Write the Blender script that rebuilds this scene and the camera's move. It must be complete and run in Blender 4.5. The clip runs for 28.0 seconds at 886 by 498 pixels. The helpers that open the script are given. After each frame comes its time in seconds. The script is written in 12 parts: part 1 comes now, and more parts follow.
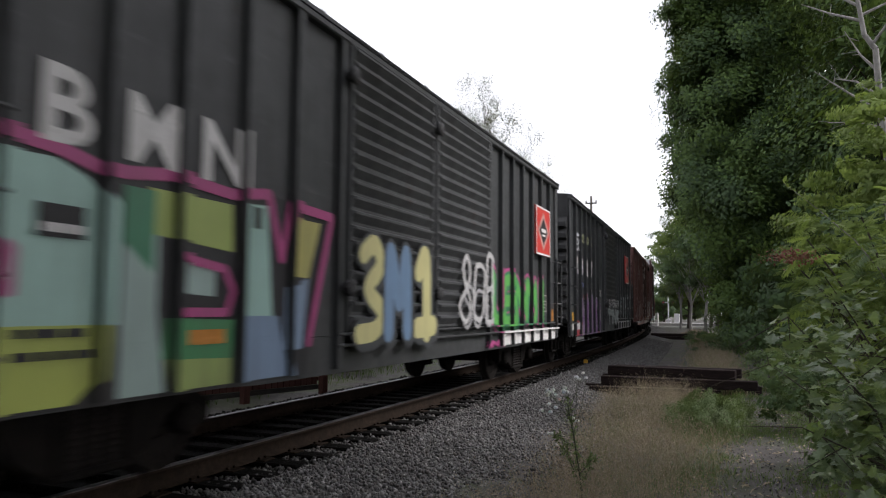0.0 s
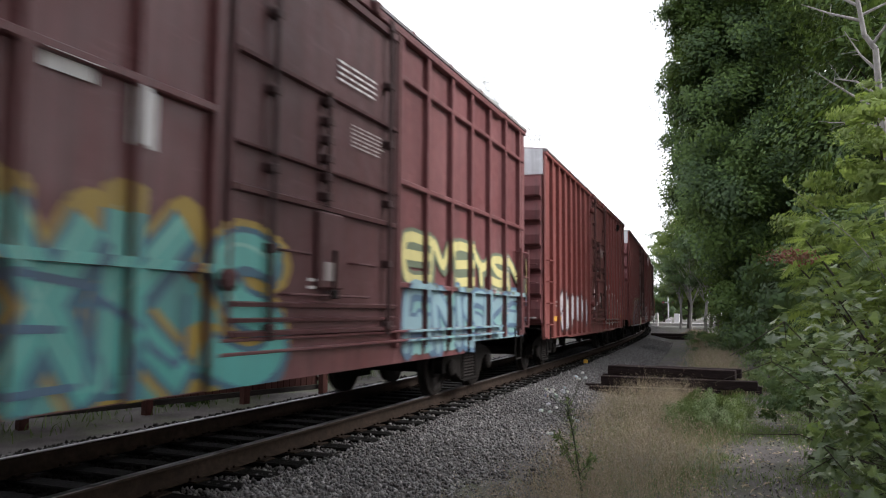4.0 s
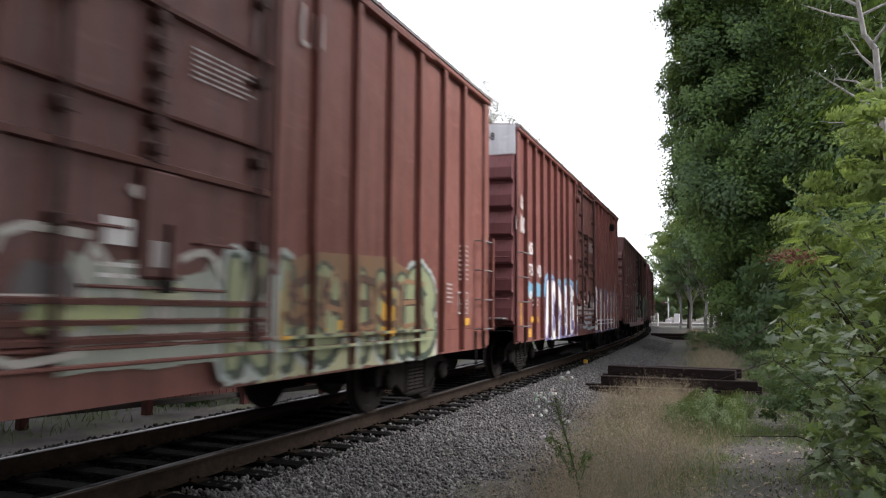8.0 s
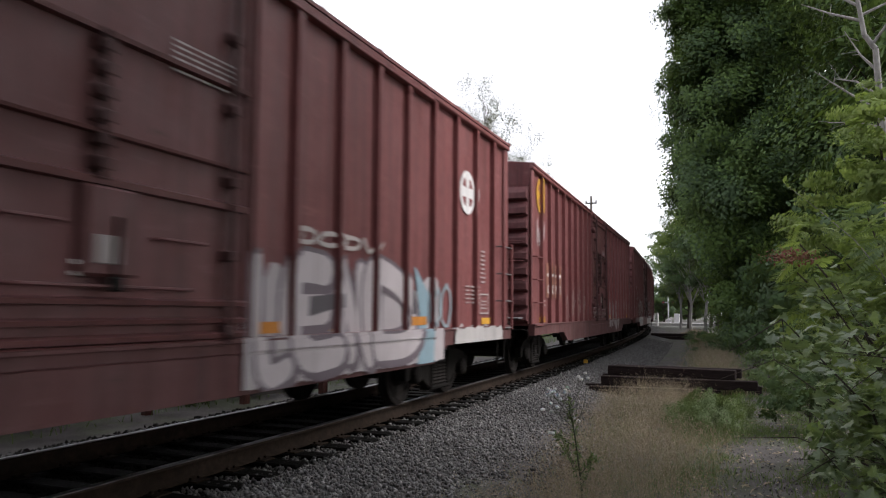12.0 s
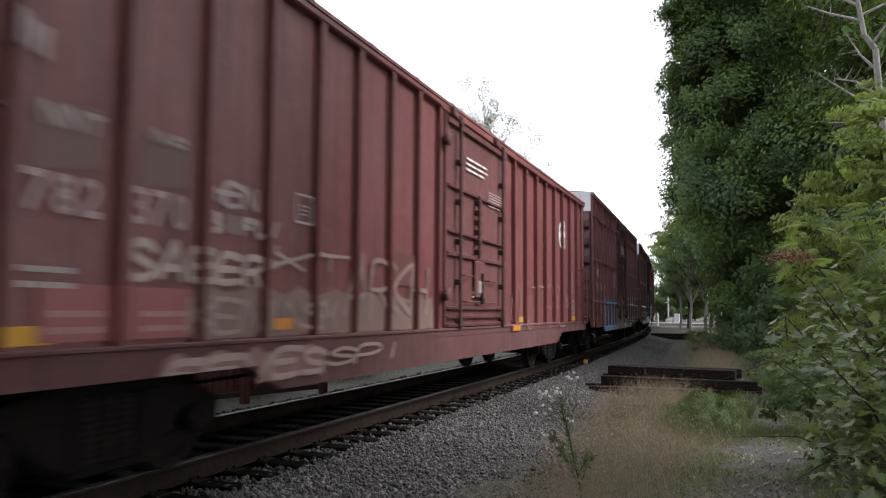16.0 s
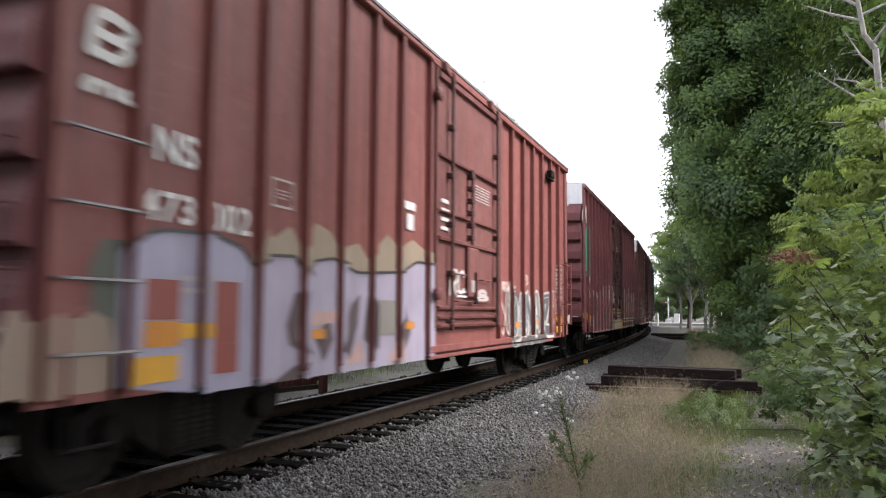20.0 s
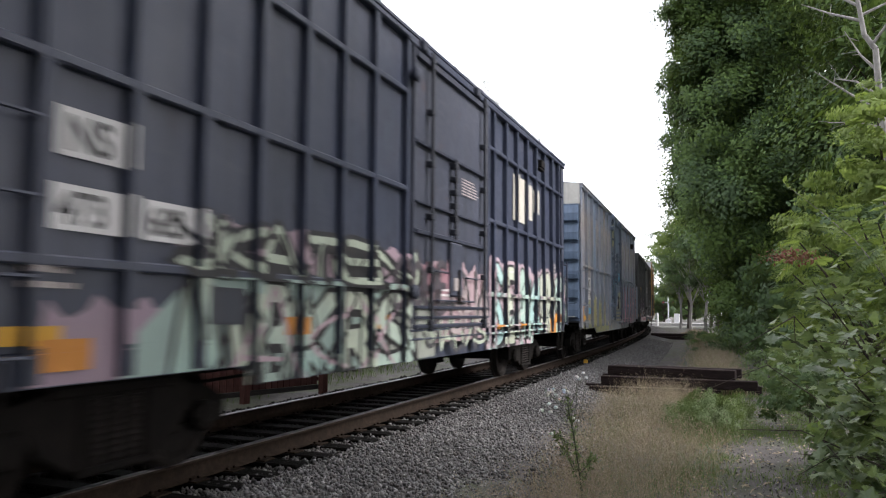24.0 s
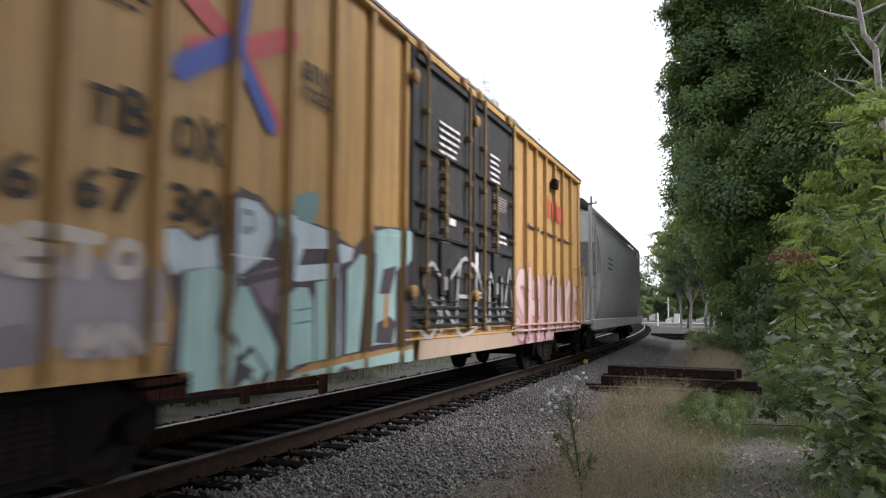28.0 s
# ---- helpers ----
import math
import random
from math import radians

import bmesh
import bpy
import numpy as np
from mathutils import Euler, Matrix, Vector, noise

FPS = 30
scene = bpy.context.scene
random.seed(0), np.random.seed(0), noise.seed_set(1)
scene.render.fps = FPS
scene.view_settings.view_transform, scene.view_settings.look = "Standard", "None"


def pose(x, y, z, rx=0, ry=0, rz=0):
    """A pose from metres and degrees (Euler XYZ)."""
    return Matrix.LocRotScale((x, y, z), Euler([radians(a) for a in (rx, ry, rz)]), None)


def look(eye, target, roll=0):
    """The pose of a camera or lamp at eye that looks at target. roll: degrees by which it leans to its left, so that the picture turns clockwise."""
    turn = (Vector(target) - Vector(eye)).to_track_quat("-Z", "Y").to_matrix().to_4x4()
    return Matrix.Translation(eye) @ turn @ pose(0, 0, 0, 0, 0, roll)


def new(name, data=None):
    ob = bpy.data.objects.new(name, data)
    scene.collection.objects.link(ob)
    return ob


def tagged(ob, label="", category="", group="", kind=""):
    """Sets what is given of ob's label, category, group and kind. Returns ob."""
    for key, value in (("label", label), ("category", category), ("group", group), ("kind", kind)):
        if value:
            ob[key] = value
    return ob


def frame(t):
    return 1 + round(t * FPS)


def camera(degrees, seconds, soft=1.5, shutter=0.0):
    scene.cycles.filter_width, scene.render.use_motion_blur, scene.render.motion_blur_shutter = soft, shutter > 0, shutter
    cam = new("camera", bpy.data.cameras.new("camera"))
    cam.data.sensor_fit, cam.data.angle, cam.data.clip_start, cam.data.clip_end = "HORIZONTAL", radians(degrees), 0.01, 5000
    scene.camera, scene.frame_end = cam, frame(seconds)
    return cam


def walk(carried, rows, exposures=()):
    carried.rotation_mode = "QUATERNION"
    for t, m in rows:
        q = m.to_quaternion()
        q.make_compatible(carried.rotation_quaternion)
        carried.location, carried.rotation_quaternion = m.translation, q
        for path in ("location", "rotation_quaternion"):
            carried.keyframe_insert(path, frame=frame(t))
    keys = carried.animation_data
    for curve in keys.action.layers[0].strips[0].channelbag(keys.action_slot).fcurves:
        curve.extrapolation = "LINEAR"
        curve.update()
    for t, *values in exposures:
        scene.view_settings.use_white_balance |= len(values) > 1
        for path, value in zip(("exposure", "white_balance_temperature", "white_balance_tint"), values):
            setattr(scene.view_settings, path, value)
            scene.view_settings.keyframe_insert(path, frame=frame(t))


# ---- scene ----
# The camera stands on the outer side of a curved railway line; world origin: track centre beside it, z = 0 at the rail head.
cam = camera(60.6, 28.0, soft=1.15, shutter=0.3)
EYE = Vector((5.258, 0.0, 1.304))
YAW, PITCH = 0.3779, 0.0814
AIM = EYE + Vector((-math.sin(YAW) * math.cos(PITCH), math.cos(YAW) * math.cos(PITCH), math.sin(PITCH)))
CAM_POSE = look(EYE, AIM, 0.42)
walk(cam, [(0.0, CAM_POSE), (28.0, CAM_POSE)],
     exposures=[(0.0, -0.30, 6350, 15), (2.0, 0.07, 6350, 15), (3.0, 0.10, 6350, 15), (6.0, 0.52, 6350, 15), (7.0, 0.50, 6350, 15), (8.0, 0.28, 6350, 15), (9.0, 0.28, 6350, 15), (10.0, -0.31, 6350, 15), (11.0, -0.08, 6350, 15), (12.5, -0.22, 6350, 15), (15.0, -0.03, 6350, 15), (17.0, 0.23, 6350, 15), (18.0, 0.50, 6350, 15), (20.0, 0.71, 6350, 15), (21.5, 0.58, 6350, 15), (24.0, 0.48, 6350, 15), (25.0, 0.10, 6350, 15), (26.5, -0.18, 6350, 15), (28.0, 0.10, 6350, 15)])

# ---- light: an overcast noon sky ----
world = bpy.data.worlds.new("overcast_sky")
scene.world = world
world.use_nodes = True
wt = world.node_tree
wt.nodes.clear()
w_out = wt.nodes.new("ShaderNodeOutputWorld")
w_bg = wt.nodes.new("ShaderNodeBackground")
w_sky = wt.nodes.new("ShaderNodeTexSky")
w_sky.sky_type, w_sky.sun_disc = "NISHITA", False
w_sky.sun_elevation, w_sky.sun_rotation = radians(38), radians(75)
w_sky.dust_density = 3.0
w_gain = wt.nodes.new("ShaderNodeMix")
w_gain.data_type, w_gain.blend_type = "RGBA", "MULTIPLY"
w_gain.inputs[0].default_value = 1.0
w_gain.inputs[7].default_value = (0.10, 0.10, 0.10, 1)
w_co = wt.nodes.new("ShaderNodeTexCoord")
w_map = wt.nodes.new("ShaderNodeMapping")
w_map.inputs["Scale"].default_value = (1.2, 1.2, 7.0)
w_noise = wt.nodes.new("ShaderNodeTexNoise")
w_noise.inputs["Scale"].default_value = 2.2
w_noise.inputs["Detail"].default_value = 6.0
w_ramp = wt.nodes.new("ShaderNodeValToRGB")
w_ramp.color_ramp.elements[0].position, w_ramp.color_ramp.elements[0].color = 0.30, (1.04, 1.05, 1.07, 1)
w_ramp.color_ramp.elements[1].position, w_ramp.color_ramp.elements[1].color = 0.62, (1.12, 1.13, 1.15, 1)
w_mix = wt.nodes.new("ShaderNodeMix")
w_mix.data_type = "RGBA"
w_mix.inputs[0].default_value = 0.82
wt.links.new(w_sky.outputs[0], w_gain.inputs[6])
wt.links.new(w_co.outputs["Generated"], w_map.inputs["Vector"])
wt.links.new(w_map.outputs[0], w_noise.inputs["Vector"])
wt.links.new(w_noise.outputs[0], w_ramp.inputs[0])
wt.links.new(w_gain.outputs[2], w_mix.inputs[6])
wt.links.new(w_ramp.outputs[0], w_mix.inputs[7])
wt.links.new(w_mix.outputs[2], w_bg.inputs[0])
w_bg.inputs[1].default_value = 1.75
wt.links.new(w_bg.outputs[0], w_out.inputs[0])
sun = new("sun", bpy.data.lights.new("sun", "SUN"))
sun.data.energy, sun.data.angle, sun.data.color = 4.5, radians(26), (1.0, 0.97, 0.92)
sun.matrix_world = look((30, 22, 24), (0, 14, 0))
# ---- materials ----
def material(name, rough=0.6, metal=0.0):
    m = bpy.data.materials.new(name)
    m.use_nodes = True
    b = m.node_tree.nodes["Principled BSDF"]
    b.inputs["Roughness"].default_value = rough
    b.inputs["Metallic"].default_value = metal
    return m, m.node_tree, b


def texco(nt, offset=(0, 0, 0), stretch=(1, 1, 1), out="Object"):
    c = nt.nodes.new("ShaderNodeTexCoord")
    mp = nt.nodes.new("ShaderNodeMapping")
    mp.inputs["Location"].default_value = offset
    mp.inputs["Scale"].default_value = stretch
    nt.links.new(c.outputs[out], mp.inputs["Vector"])
    return mp.outputs[0]


def noise_of(nt, vec, scale, detail=4.0, rough=0.55):
    n = nt.nodes.new("ShaderNodeTexNoise")
    n.inputs["Scale"].default_value = scale
    n.inputs["Detail"].default_value = detail
    n.inputs["Roughness"].default_value = rough
    if vec is not None:
        nt.links.new(vec, n.inputs["Vector"])
    return n.outputs[0]


def ramp_of(nt, fac, stops):
    r = nt.nodes.new("ShaderNodeValToRGB")
    el = r.color_ramp.elements
    while len(el) < len(stops):
        el.new(0.5)
    for e, (p, c) in zip(el, stops):
        e.position = p
        e.color = (*c, 1) if len(c) == 3 else c
    nt.links.new(fac, r.inputs[0])
    return r.outputs[0]


def mix_of(nt, fac, a, b, mode="MIX"):
    m = nt.nodes.new("ShaderNodeMix")
    m.data_type, m.blend_type = "RGBA", mode
    for sock, val in ((m.inputs[0], fac), (m.inputs[6], a), (m.inputs[7], b)):
        if isinstance(val, (int, float)):
            sock.default_value = val
        elif isinstance(val, tuple):
            sock.default_value = (*val, 1)
        else:
            nt.links.new(val, sock)
    return m.outputs[2]


def bump_of(nt, b, height, strength=0.3, dist=0.02):
    bp = nt.nodes.new("ShaderNodeBump")
    bp.inputs["Strength"].default_value = strength
    bp.inputs["Distance"].default_value = dist
    nt.links.new(height, bp.inputs["Height"])
    nt.links.new(bp.outputs[0], b.inputs["Normal"])


GREY = lambda v: (v, v, v)


def car_paint(name, col, seed, fade=0.25, rust=0.25, dirt=0.35, gloss=0.42, faded=None):
    """Weathered enamel on sheet steel: sun-faded patches, rain streaks, rust spots and road dirt."""
    m, nt, b = material(name, gloss)
    o = (seed * 7.3, seed * 3.1, seed * 5.7)
    big = noise_of(nt, texco(nt, o), 0.55, 4)
    fine = noise_of(nt, texco(nt, o), 9.0, 6, 0.65)
    streak = noise_of(nt, texco(nt, o, (3.0, 3.0, 0.16)), 2.4, 5, 0.6)
    spots = noise_of(nt, texco(nt, o), 3.2, 8, 0.7)
    pale = faded or tuple(min(1, c * 1.25 + 0.035) for c in col)
    c = mix_of(nt, ramp_of(nt, big, [(0.38, GREY(0)), (0.68, GREY(fade * 2))]), col, pale)
    dark = tuple(x * 0.5 + 0.006 for x in col)
    c = mix_of(nt, ramp_of(nt, streak, [(0.46, GREY(0)), (0.70, GREY(min(0.85, dirt * 1.7)))]), c, dark)
    scab = noise_of(nt, texco(nt, (o[1], o[2], o[0]), (1.0, 1.0, 1.5)), 4.2, 9, 0.72)
    c = mix_of(nt, ramp_of(nt, scab, [(0.635, GREY(0)), (0.67, GREY(min(0.8, 0.25 + rust)))]), c, (0.040, 0.022, 0.017))
    c = mix_of(nt, ramp_of(nt, spots, [(0.60, GREY(0)), (0.72, GREY(rust))]), c, (0.13, 0.055, 0.03))
    c = mix_of(nt, ramp_of(nt, fine, [(0.35, GREY(0.0)), (0.75, GREY(0.35))]), c, tuple(x * 0.6 for x in col))
    runs = noise_of(nt, texco(nt, (o[2], o[0], o[1]), (9.0, 9.0, 0.35)), 2.0, 6, 0.62)
    c = mix_of(nt, ramp_of(nt, runs, [(0.55, GREY(0)), (0.74, GREY(min(0.7, dirt)))]), c, tuple(x * 0.42 + 0.004 for x in col))
    scuff = noise_of(nt, texco(nt, (o[1], o[0], o[2]), (1.0, 1.0, 5.0)), 1.7, 8, 0.7)
    c = mix_of(nt, ramp_of(nt, scuff, [(0.58, GREY(0)), (0.68, GREY(0.45))]), c, pale)
    nt.links.new(c, b.inputs["Base Color"])
    nt.links.new(ramp_of(nt, spots, [(0.3, GREY(gloss)), (0.75, GREY(min(0.9, gloss + 0.3)))]), b.inputs["Roughness"])
    bump_of(nt, b, mix_of(nt, 0.25, big, fine), 0.25, 0.03)
    return m


def spray(name, col, col2=None, z0=1.0, z1=2.6, rough=0.5):
    """Sprayed paint that may shade from one colour below to another above, thin in places."""
    m, nt, b = material(name, rough)
    co = nt.nodes.new("ShaderNodeTexCoord")
    sep = nt.nodes.new("ShaderNodeSeparateXYZ")
    nt.links.new(co.outputs["Object"], sep.inputs[0])
    mr = nt.nodes.new("ShaderNodeMapRange")
    mr.inputs[1].default_value, mr.inputs[2].default_value = z0, z1
    nt.links.new(sep.outputs[2], mr.inputs[0])
    c = mix_of(nt, mr.outputs[0], col, col2 or col)
    n = noise_of(nt, texco(nt), 1.6, 6, 0.65)
    c = mix_of(nt, ramp_of(nt, n, [(0.42, GREY(0)), (0.75, GREY(0.55))]), c, tuple(x * 0.62 + 0.02 for x in col))
    s = noise_of(nt, texco(nt, (3, 1, 2), (4, 4, 0.3)), 2.5, 4)
    c = mix_of(nt, ramp_of(nt, s, [(0.5, GREY(0)), (0.8, GREY(0.35))]), c, (0.10, 0.08, 0.07))
    nt.links.new(c, b.inputs["Base Color"])
    return m


def grimy(name, col, col2, scale=6.0, rough=0.8, metal=0.0, bump=0.4, dist=0.01, stretch=(1, 1, 1)):
    m, nt, b = material(name, rough, metal)
    n = noise_of(nt, texco(nt, (0, 0, 0), stretch), scale, 8, 0.65)
    n2 = noise_of(nt, texco(nt, (5, 5, 5), stretch), scale * 0.18, 3)
    c = mix_of(nt, ramp_of(nt, n, [(0.35, GREY(0)), (0.7, GREY(1))]), col, col2)
    c = mix_of(nt, ramp_of(nt, n2, [(0.4, GREY(0)), (0.7, GREY(0.5))]), c, tuple(x * 0.55 for x in col))
    nt.links.new(c, b.inputs["Base Color"])
    b.inputs["Specular IOR Level"].default_value = 0.15
    bump_of(nt, b, n, bump, dist)
    return m


def islands(name, cols, rough=0.7, translucent=0.0, per="island", scale=3.0):
    """Colour varies from piece to piece (leaf, stone, blade); leaves let light through."""
    m, nt, b = material(name, rough)
    g = nt.nodes.new("ShaderNodeNewGeometry")
    fac = g.outputs["Random Per Island"]
    if per == "object":
        fac = nt.nodes.new("ShaderNodeObjectInfo").outputs["Random"]
    n = len(cols)
    c = ramp_of(nt, fac, [(i / max(1, n - 1), cc) for i, cc in enumerate(cols)])
    nz = noise_of(nt, texco(nt), scale, 5)
    c = mix_of(nt, ramp_of(nt, nz, [(0.35, GREY(0)), (0.7, GREY(0.5))]), c, tuple(x * 0.55 for x in cols[0]))
    nt.links.new(c, b.inputs["Base Color"])
    if translucent:
        tr = nt.nodes.new("ShaderNodeBsdfTranslucent")
        nt.links.new(mix_of(nt, 0.35, c, (0.25, 0.32, 0.03)), tr.inputs["Color"])
        mx = nt.nodes.new("ShaderNodeMixShader")
        mx.inputs[0].default_value = translucent
        out = nt.nodes["Material Output"]
        nt.links.new(b.outputs[0], mx.inputs[1])
        nt.links.new(tr.outputs[0], mx.inputs[2])
        nt.links.new(mx.outputs[0], out.inputs[0])
    return m


STENCIL = car_paint("faded_stencil_paint", (0.42, 0.37, 0.36), 4, 0.1, 0.06, 0.25, 0.5)
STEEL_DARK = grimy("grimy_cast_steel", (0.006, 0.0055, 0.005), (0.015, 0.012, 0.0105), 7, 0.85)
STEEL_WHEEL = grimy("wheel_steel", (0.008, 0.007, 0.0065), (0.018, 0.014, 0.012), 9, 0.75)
STEEL_BRIGHT = grimy("polished_tread", (0.45, 0.45, 0.46), (0.30, 0.29, 0.29), 5, 0.3, 0.9, 0.1)
RAIL_RUST = grimy("rusty_rail_web", (0.018, 0.0125, 0.009), (0.038, 0.026, 0.019), 14, 0.95)
RAIL_HEAD = grimy("worn_rail_head", (0.30, 0.29, 0.29), (0.18, 0.16, 0.15), 3, 0.38, 1.0, 0.05)
# far below creosote's own black: the train's shade is in this colour too
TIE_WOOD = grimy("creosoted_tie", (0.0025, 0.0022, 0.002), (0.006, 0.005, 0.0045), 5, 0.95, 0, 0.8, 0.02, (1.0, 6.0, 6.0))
PILE_WOOD = grimy("old_creosoted_timber", (0.012, 0.008, 0.008), (0.030, 0.020, 0.019), 6, 0.9, 0, 0.8, 0.02, (1.0, 6.0, 6.0))
SPRING_STEEL = grimy("spring_steel", (0.016, 0.014, 0.013), (0.034, 0.029, 0.026), 6, 0.7)
STONE = islands("ballast_stone", [(0.045, 0.044, 0.043), (0.112, 0.109, 0.108), (0.190, 0.185, 0.183), (0.066, 0.062, 0.060), (0.285, 0.278, 0.272), (0.085, 0.074, 0.068), (0.140, 0.136, 0.134)], 0.85, scale=30)
# near-black stones: oil stain plus the shade under the train
STONE_OILY_SHADED = islands("oily_shaded_ballast_stone", [(0.006, 0.0055, 0.005), (0.012, 0.011, 0.010), (0.020, 0.018, 0.016), (0.009, 0.008, 0.007)], 0.95, scale=30)
STONE_OILY_SHADED.node_tree.nodes["Principled BSDF"].inputs["Specular IOR Level"].default_value = 0.08
WHITE_PAINT = car_paint("white_stencil_paint", (0.70, 0.69, 0.68), 3, 0.1, 0.06, 0.25, 0.5)
YELLOW_PAINT = car_paint("yellow_paint", (0.62, 0.33, 0.03), 5, 0.1, 0.1, 0.3, 0.5)
ORANGE_PLATE = car_paint("orange_placard", (0.55, 0.22, 0.03), 6, 0.1, 0.15, 0.3, 0.5)
BLACK_PAINT = car_paint("black_paint", (0.015, 0.015, 0.016), 8, 0.15, 0.05, 0.2, 0.5)
GALV = grimy("galvanised_roof", (0.20, 0.20, 0.21), (0.30, 0.29, 0.28), 4, 0.5, 0.6, 0.2)
BARK = grimy("bark", (0.05, 0.042, 0.036), (0.10, 0.085, 0.07), 10, 0.95, 0, 1.0, 0.04, (4, 4, 1))
BARK_PALE = grimy("dead_pale_bark", (0.20, 0.19, 0.18), (0.33, 0.32, 0.30), 8, 0.9, 0, 0.8, 0.02, (4, 4, 1))
WOOD_GREY = grimy("weathered_pole_wood", (0.09, 0.08, 0.07), (0.15, 0.135, 0.12), 6, 0.9, 0, 0.6, 0.02, (6, 6, 1))
# ---- mesh helpers ----
class Mesher:
    def __init__(self):
        self.v, self.f, self.mi = [], [], []
        self.cur = 0

    def add(self, vs, fs):
        o = len(self.v)
        self.v.extend(vs)
        self.f.extend([tuple(i + o for i in f) for f in fs])
        self.mi.extend([self.cur] * len(fs))
        return self

    def box(self, x0, x1, y0, y1, z0, z1):
        vs = [(x, y, z) for x in (x0, x1) for y in (y0, y1) for z in (z0, z1)]
        return self.add(vs, [(0, 1, 3, 2), (4, 6, 7, 5), (0, 4, 5, 1), (2, 3, 7, 6), (0, 2, 6, 4), (1, 5, 7, 3)])

    def bbox(self, x0, x1, y0, y1, z0, z1, b=0.01):
        """A box with chamfered edges."""
        b = min(b, (x1 - x0) * 0.45, (y1 - y0) * 0.45, (z1 - z0) * 0.45)
        c, h = ((x0 + x1) / 2, (y0 + y1) / 2, (z0 + z1) / 2), ((x1 - x0) / 2, (y1 - y0) / 2, (z1 - z0) / 2)
        vs, idx = [], {}
        for sx in (-1, 1):
            for sy in (-1, 1):
                for sz in (-1, 1):
                    for ax in range(3):
                        s = (sx, sy, sz)
                        idx[(s, ax)] = len(vs)
                        vs.append(tuple(c[i] + s[i] * (h[i] if i == ax else h[i] - b) for i in range(3)))
        fs = []
        for ax in range(3):
            u, w = (ax + 1) % 3, (ax + 2) % 3
            for sg in (-1, 1):
                q = []
                for a, d in ((-1, -1), (1, -1), (1, 1), (-1, 1)):
                    s = [0, 0, 0]
                    s[ax], s[u], s[w] = sg, a, d
                    q.append(idx[(tuple(s), ax)])
                fs.append(tuple(q if sg > 0 else q[::-1]))
            for a in (-1, 1):
                for d in (-1, 1):
                    q = []
                    for sg in (-1, 1):
                        s = [0, 0, 0]
                        s[ax], s[u], s[w] = sg, a, d
                        q.append((idx[(tuple(s), u)], idx[(tuple(s), w)]))
                    fs.append((q[0][0], q[1][0], q[1][1], q[0][1]))
        for sx in (-1, 1):
            for sy in (-1, 1):
                for sz in (-1, 1):
                    fs.append(tuple(idx[((sx, sy, sz), ax)] for ax in range(3)))
        return self.add(vs, fs)

    def tube(self, p, q, r, r2=None, n=8, cap=True):
        p, q = Vector(p), Vector(q)
        r2 = r if r2 is None else r2
        d = (q - p).normalized()
        a = d.orthogonal().normalized()
        c = d.cross(a)
        vs = []
        for pt, rr in ((p, r), (q, r2)):
            for i in range(n):
                t = 2 * math.pi * i / n
                vs.append(tuple(pt + a * (rr * math.cos(t)) + c * (rr * math.sin(t))))
        fs = [(i, (i + 1) % n, n + (i + 1) % n, n + i) for i in range(n)]
        if cap:
            fs += [tuple(range(n))[::-1], tuple(range(n, 2 * n))]
        return self.add(vs, fs)

    def path(self, pts, r, n=6):
        """A round bar bent along points."""
        for a, b in zip(pts, pts[1:]):
            self.tube(a, b, r, n=n)
        return self

    def prism(self, poly, a0, a1, axis):
        """Extrudes a 2D polygon along an axis; the polygon's coordinates are the other two axes in order."""
        n = len(poly)
        def at(p, a):
            p = list(p)
            p.insert(axis, a)
            return tuple(p)
        vs = [at(p, a0) for p in poly] + [at(p, a1) for p in poly]
        fs = [(i, (i + 1) % n, n + (i + 1) % n, n + i) for i in range(n)]
        fs += [tuple(range(n))[::-1], tuple(range(n, 2 * n))]
        return self.add(vs, fs)

    def lathe(self, prof, axis=0, n=24, c=(0, 0, 0)):
        """Turns a profile of (along axis, radius) round the axis."""
        vs = []
        for a, r in prof:
            for i in range(n):
                t = 2 * math.pi * i / n
                p = [r * math.cos(t), r * math.sin(t)]
                p.insert(axis, a)
                vs.append((p[0] + c[0], p[1] + c[1], p[2] + c[2]))
        fs = []
        for k in range(len(prof) - 1):
            for i in range(n):
                j = (i + 1) % n
                fs.append((k * n + i, k * n + j, (k + 1) * n + j, (k + 1) * n + i))
        fs += [tuple(range(n))[::-1], tuple(range((len(prof) - 1) * n, len(prof) * n))]
        return self.add(vs, fs)

    def mesh(self, name, *mats, smooth=False, fix=True):
        me = bpy.data.meshes.new(name)
        me.from_pydata(self.v, [], self.f)
        for m in mats:
            me.materials.append(m)
        if len(mats) > 1:
            me.polygons.foreach_set("material_index", self.mi)
        if fix:
            bm = bmesh.new()
            bm.from_mesh(me)
            bmesh.ops.recalc_face_normals(bm, faces=bm.faces)
            bm.to_mesh(me)
            bm.free()
        if smooth:
            me.polygons.foreach_set("use_smooth", [True] * len(me.polygons))
        me.update()
        return me


def part(name, me, parent, label="", loc=None):
    ob = new(name, me)
    ob.parent = parent
    if loc is not None:
        ob.location = loc
    if label:
        ob["label"] = label
    return ob


def empty(name, m=None):
    ob = new(name)
    ob.empty_display_size = 0.3
    if m is not None:
        ob.matrix_world = m
    return ob


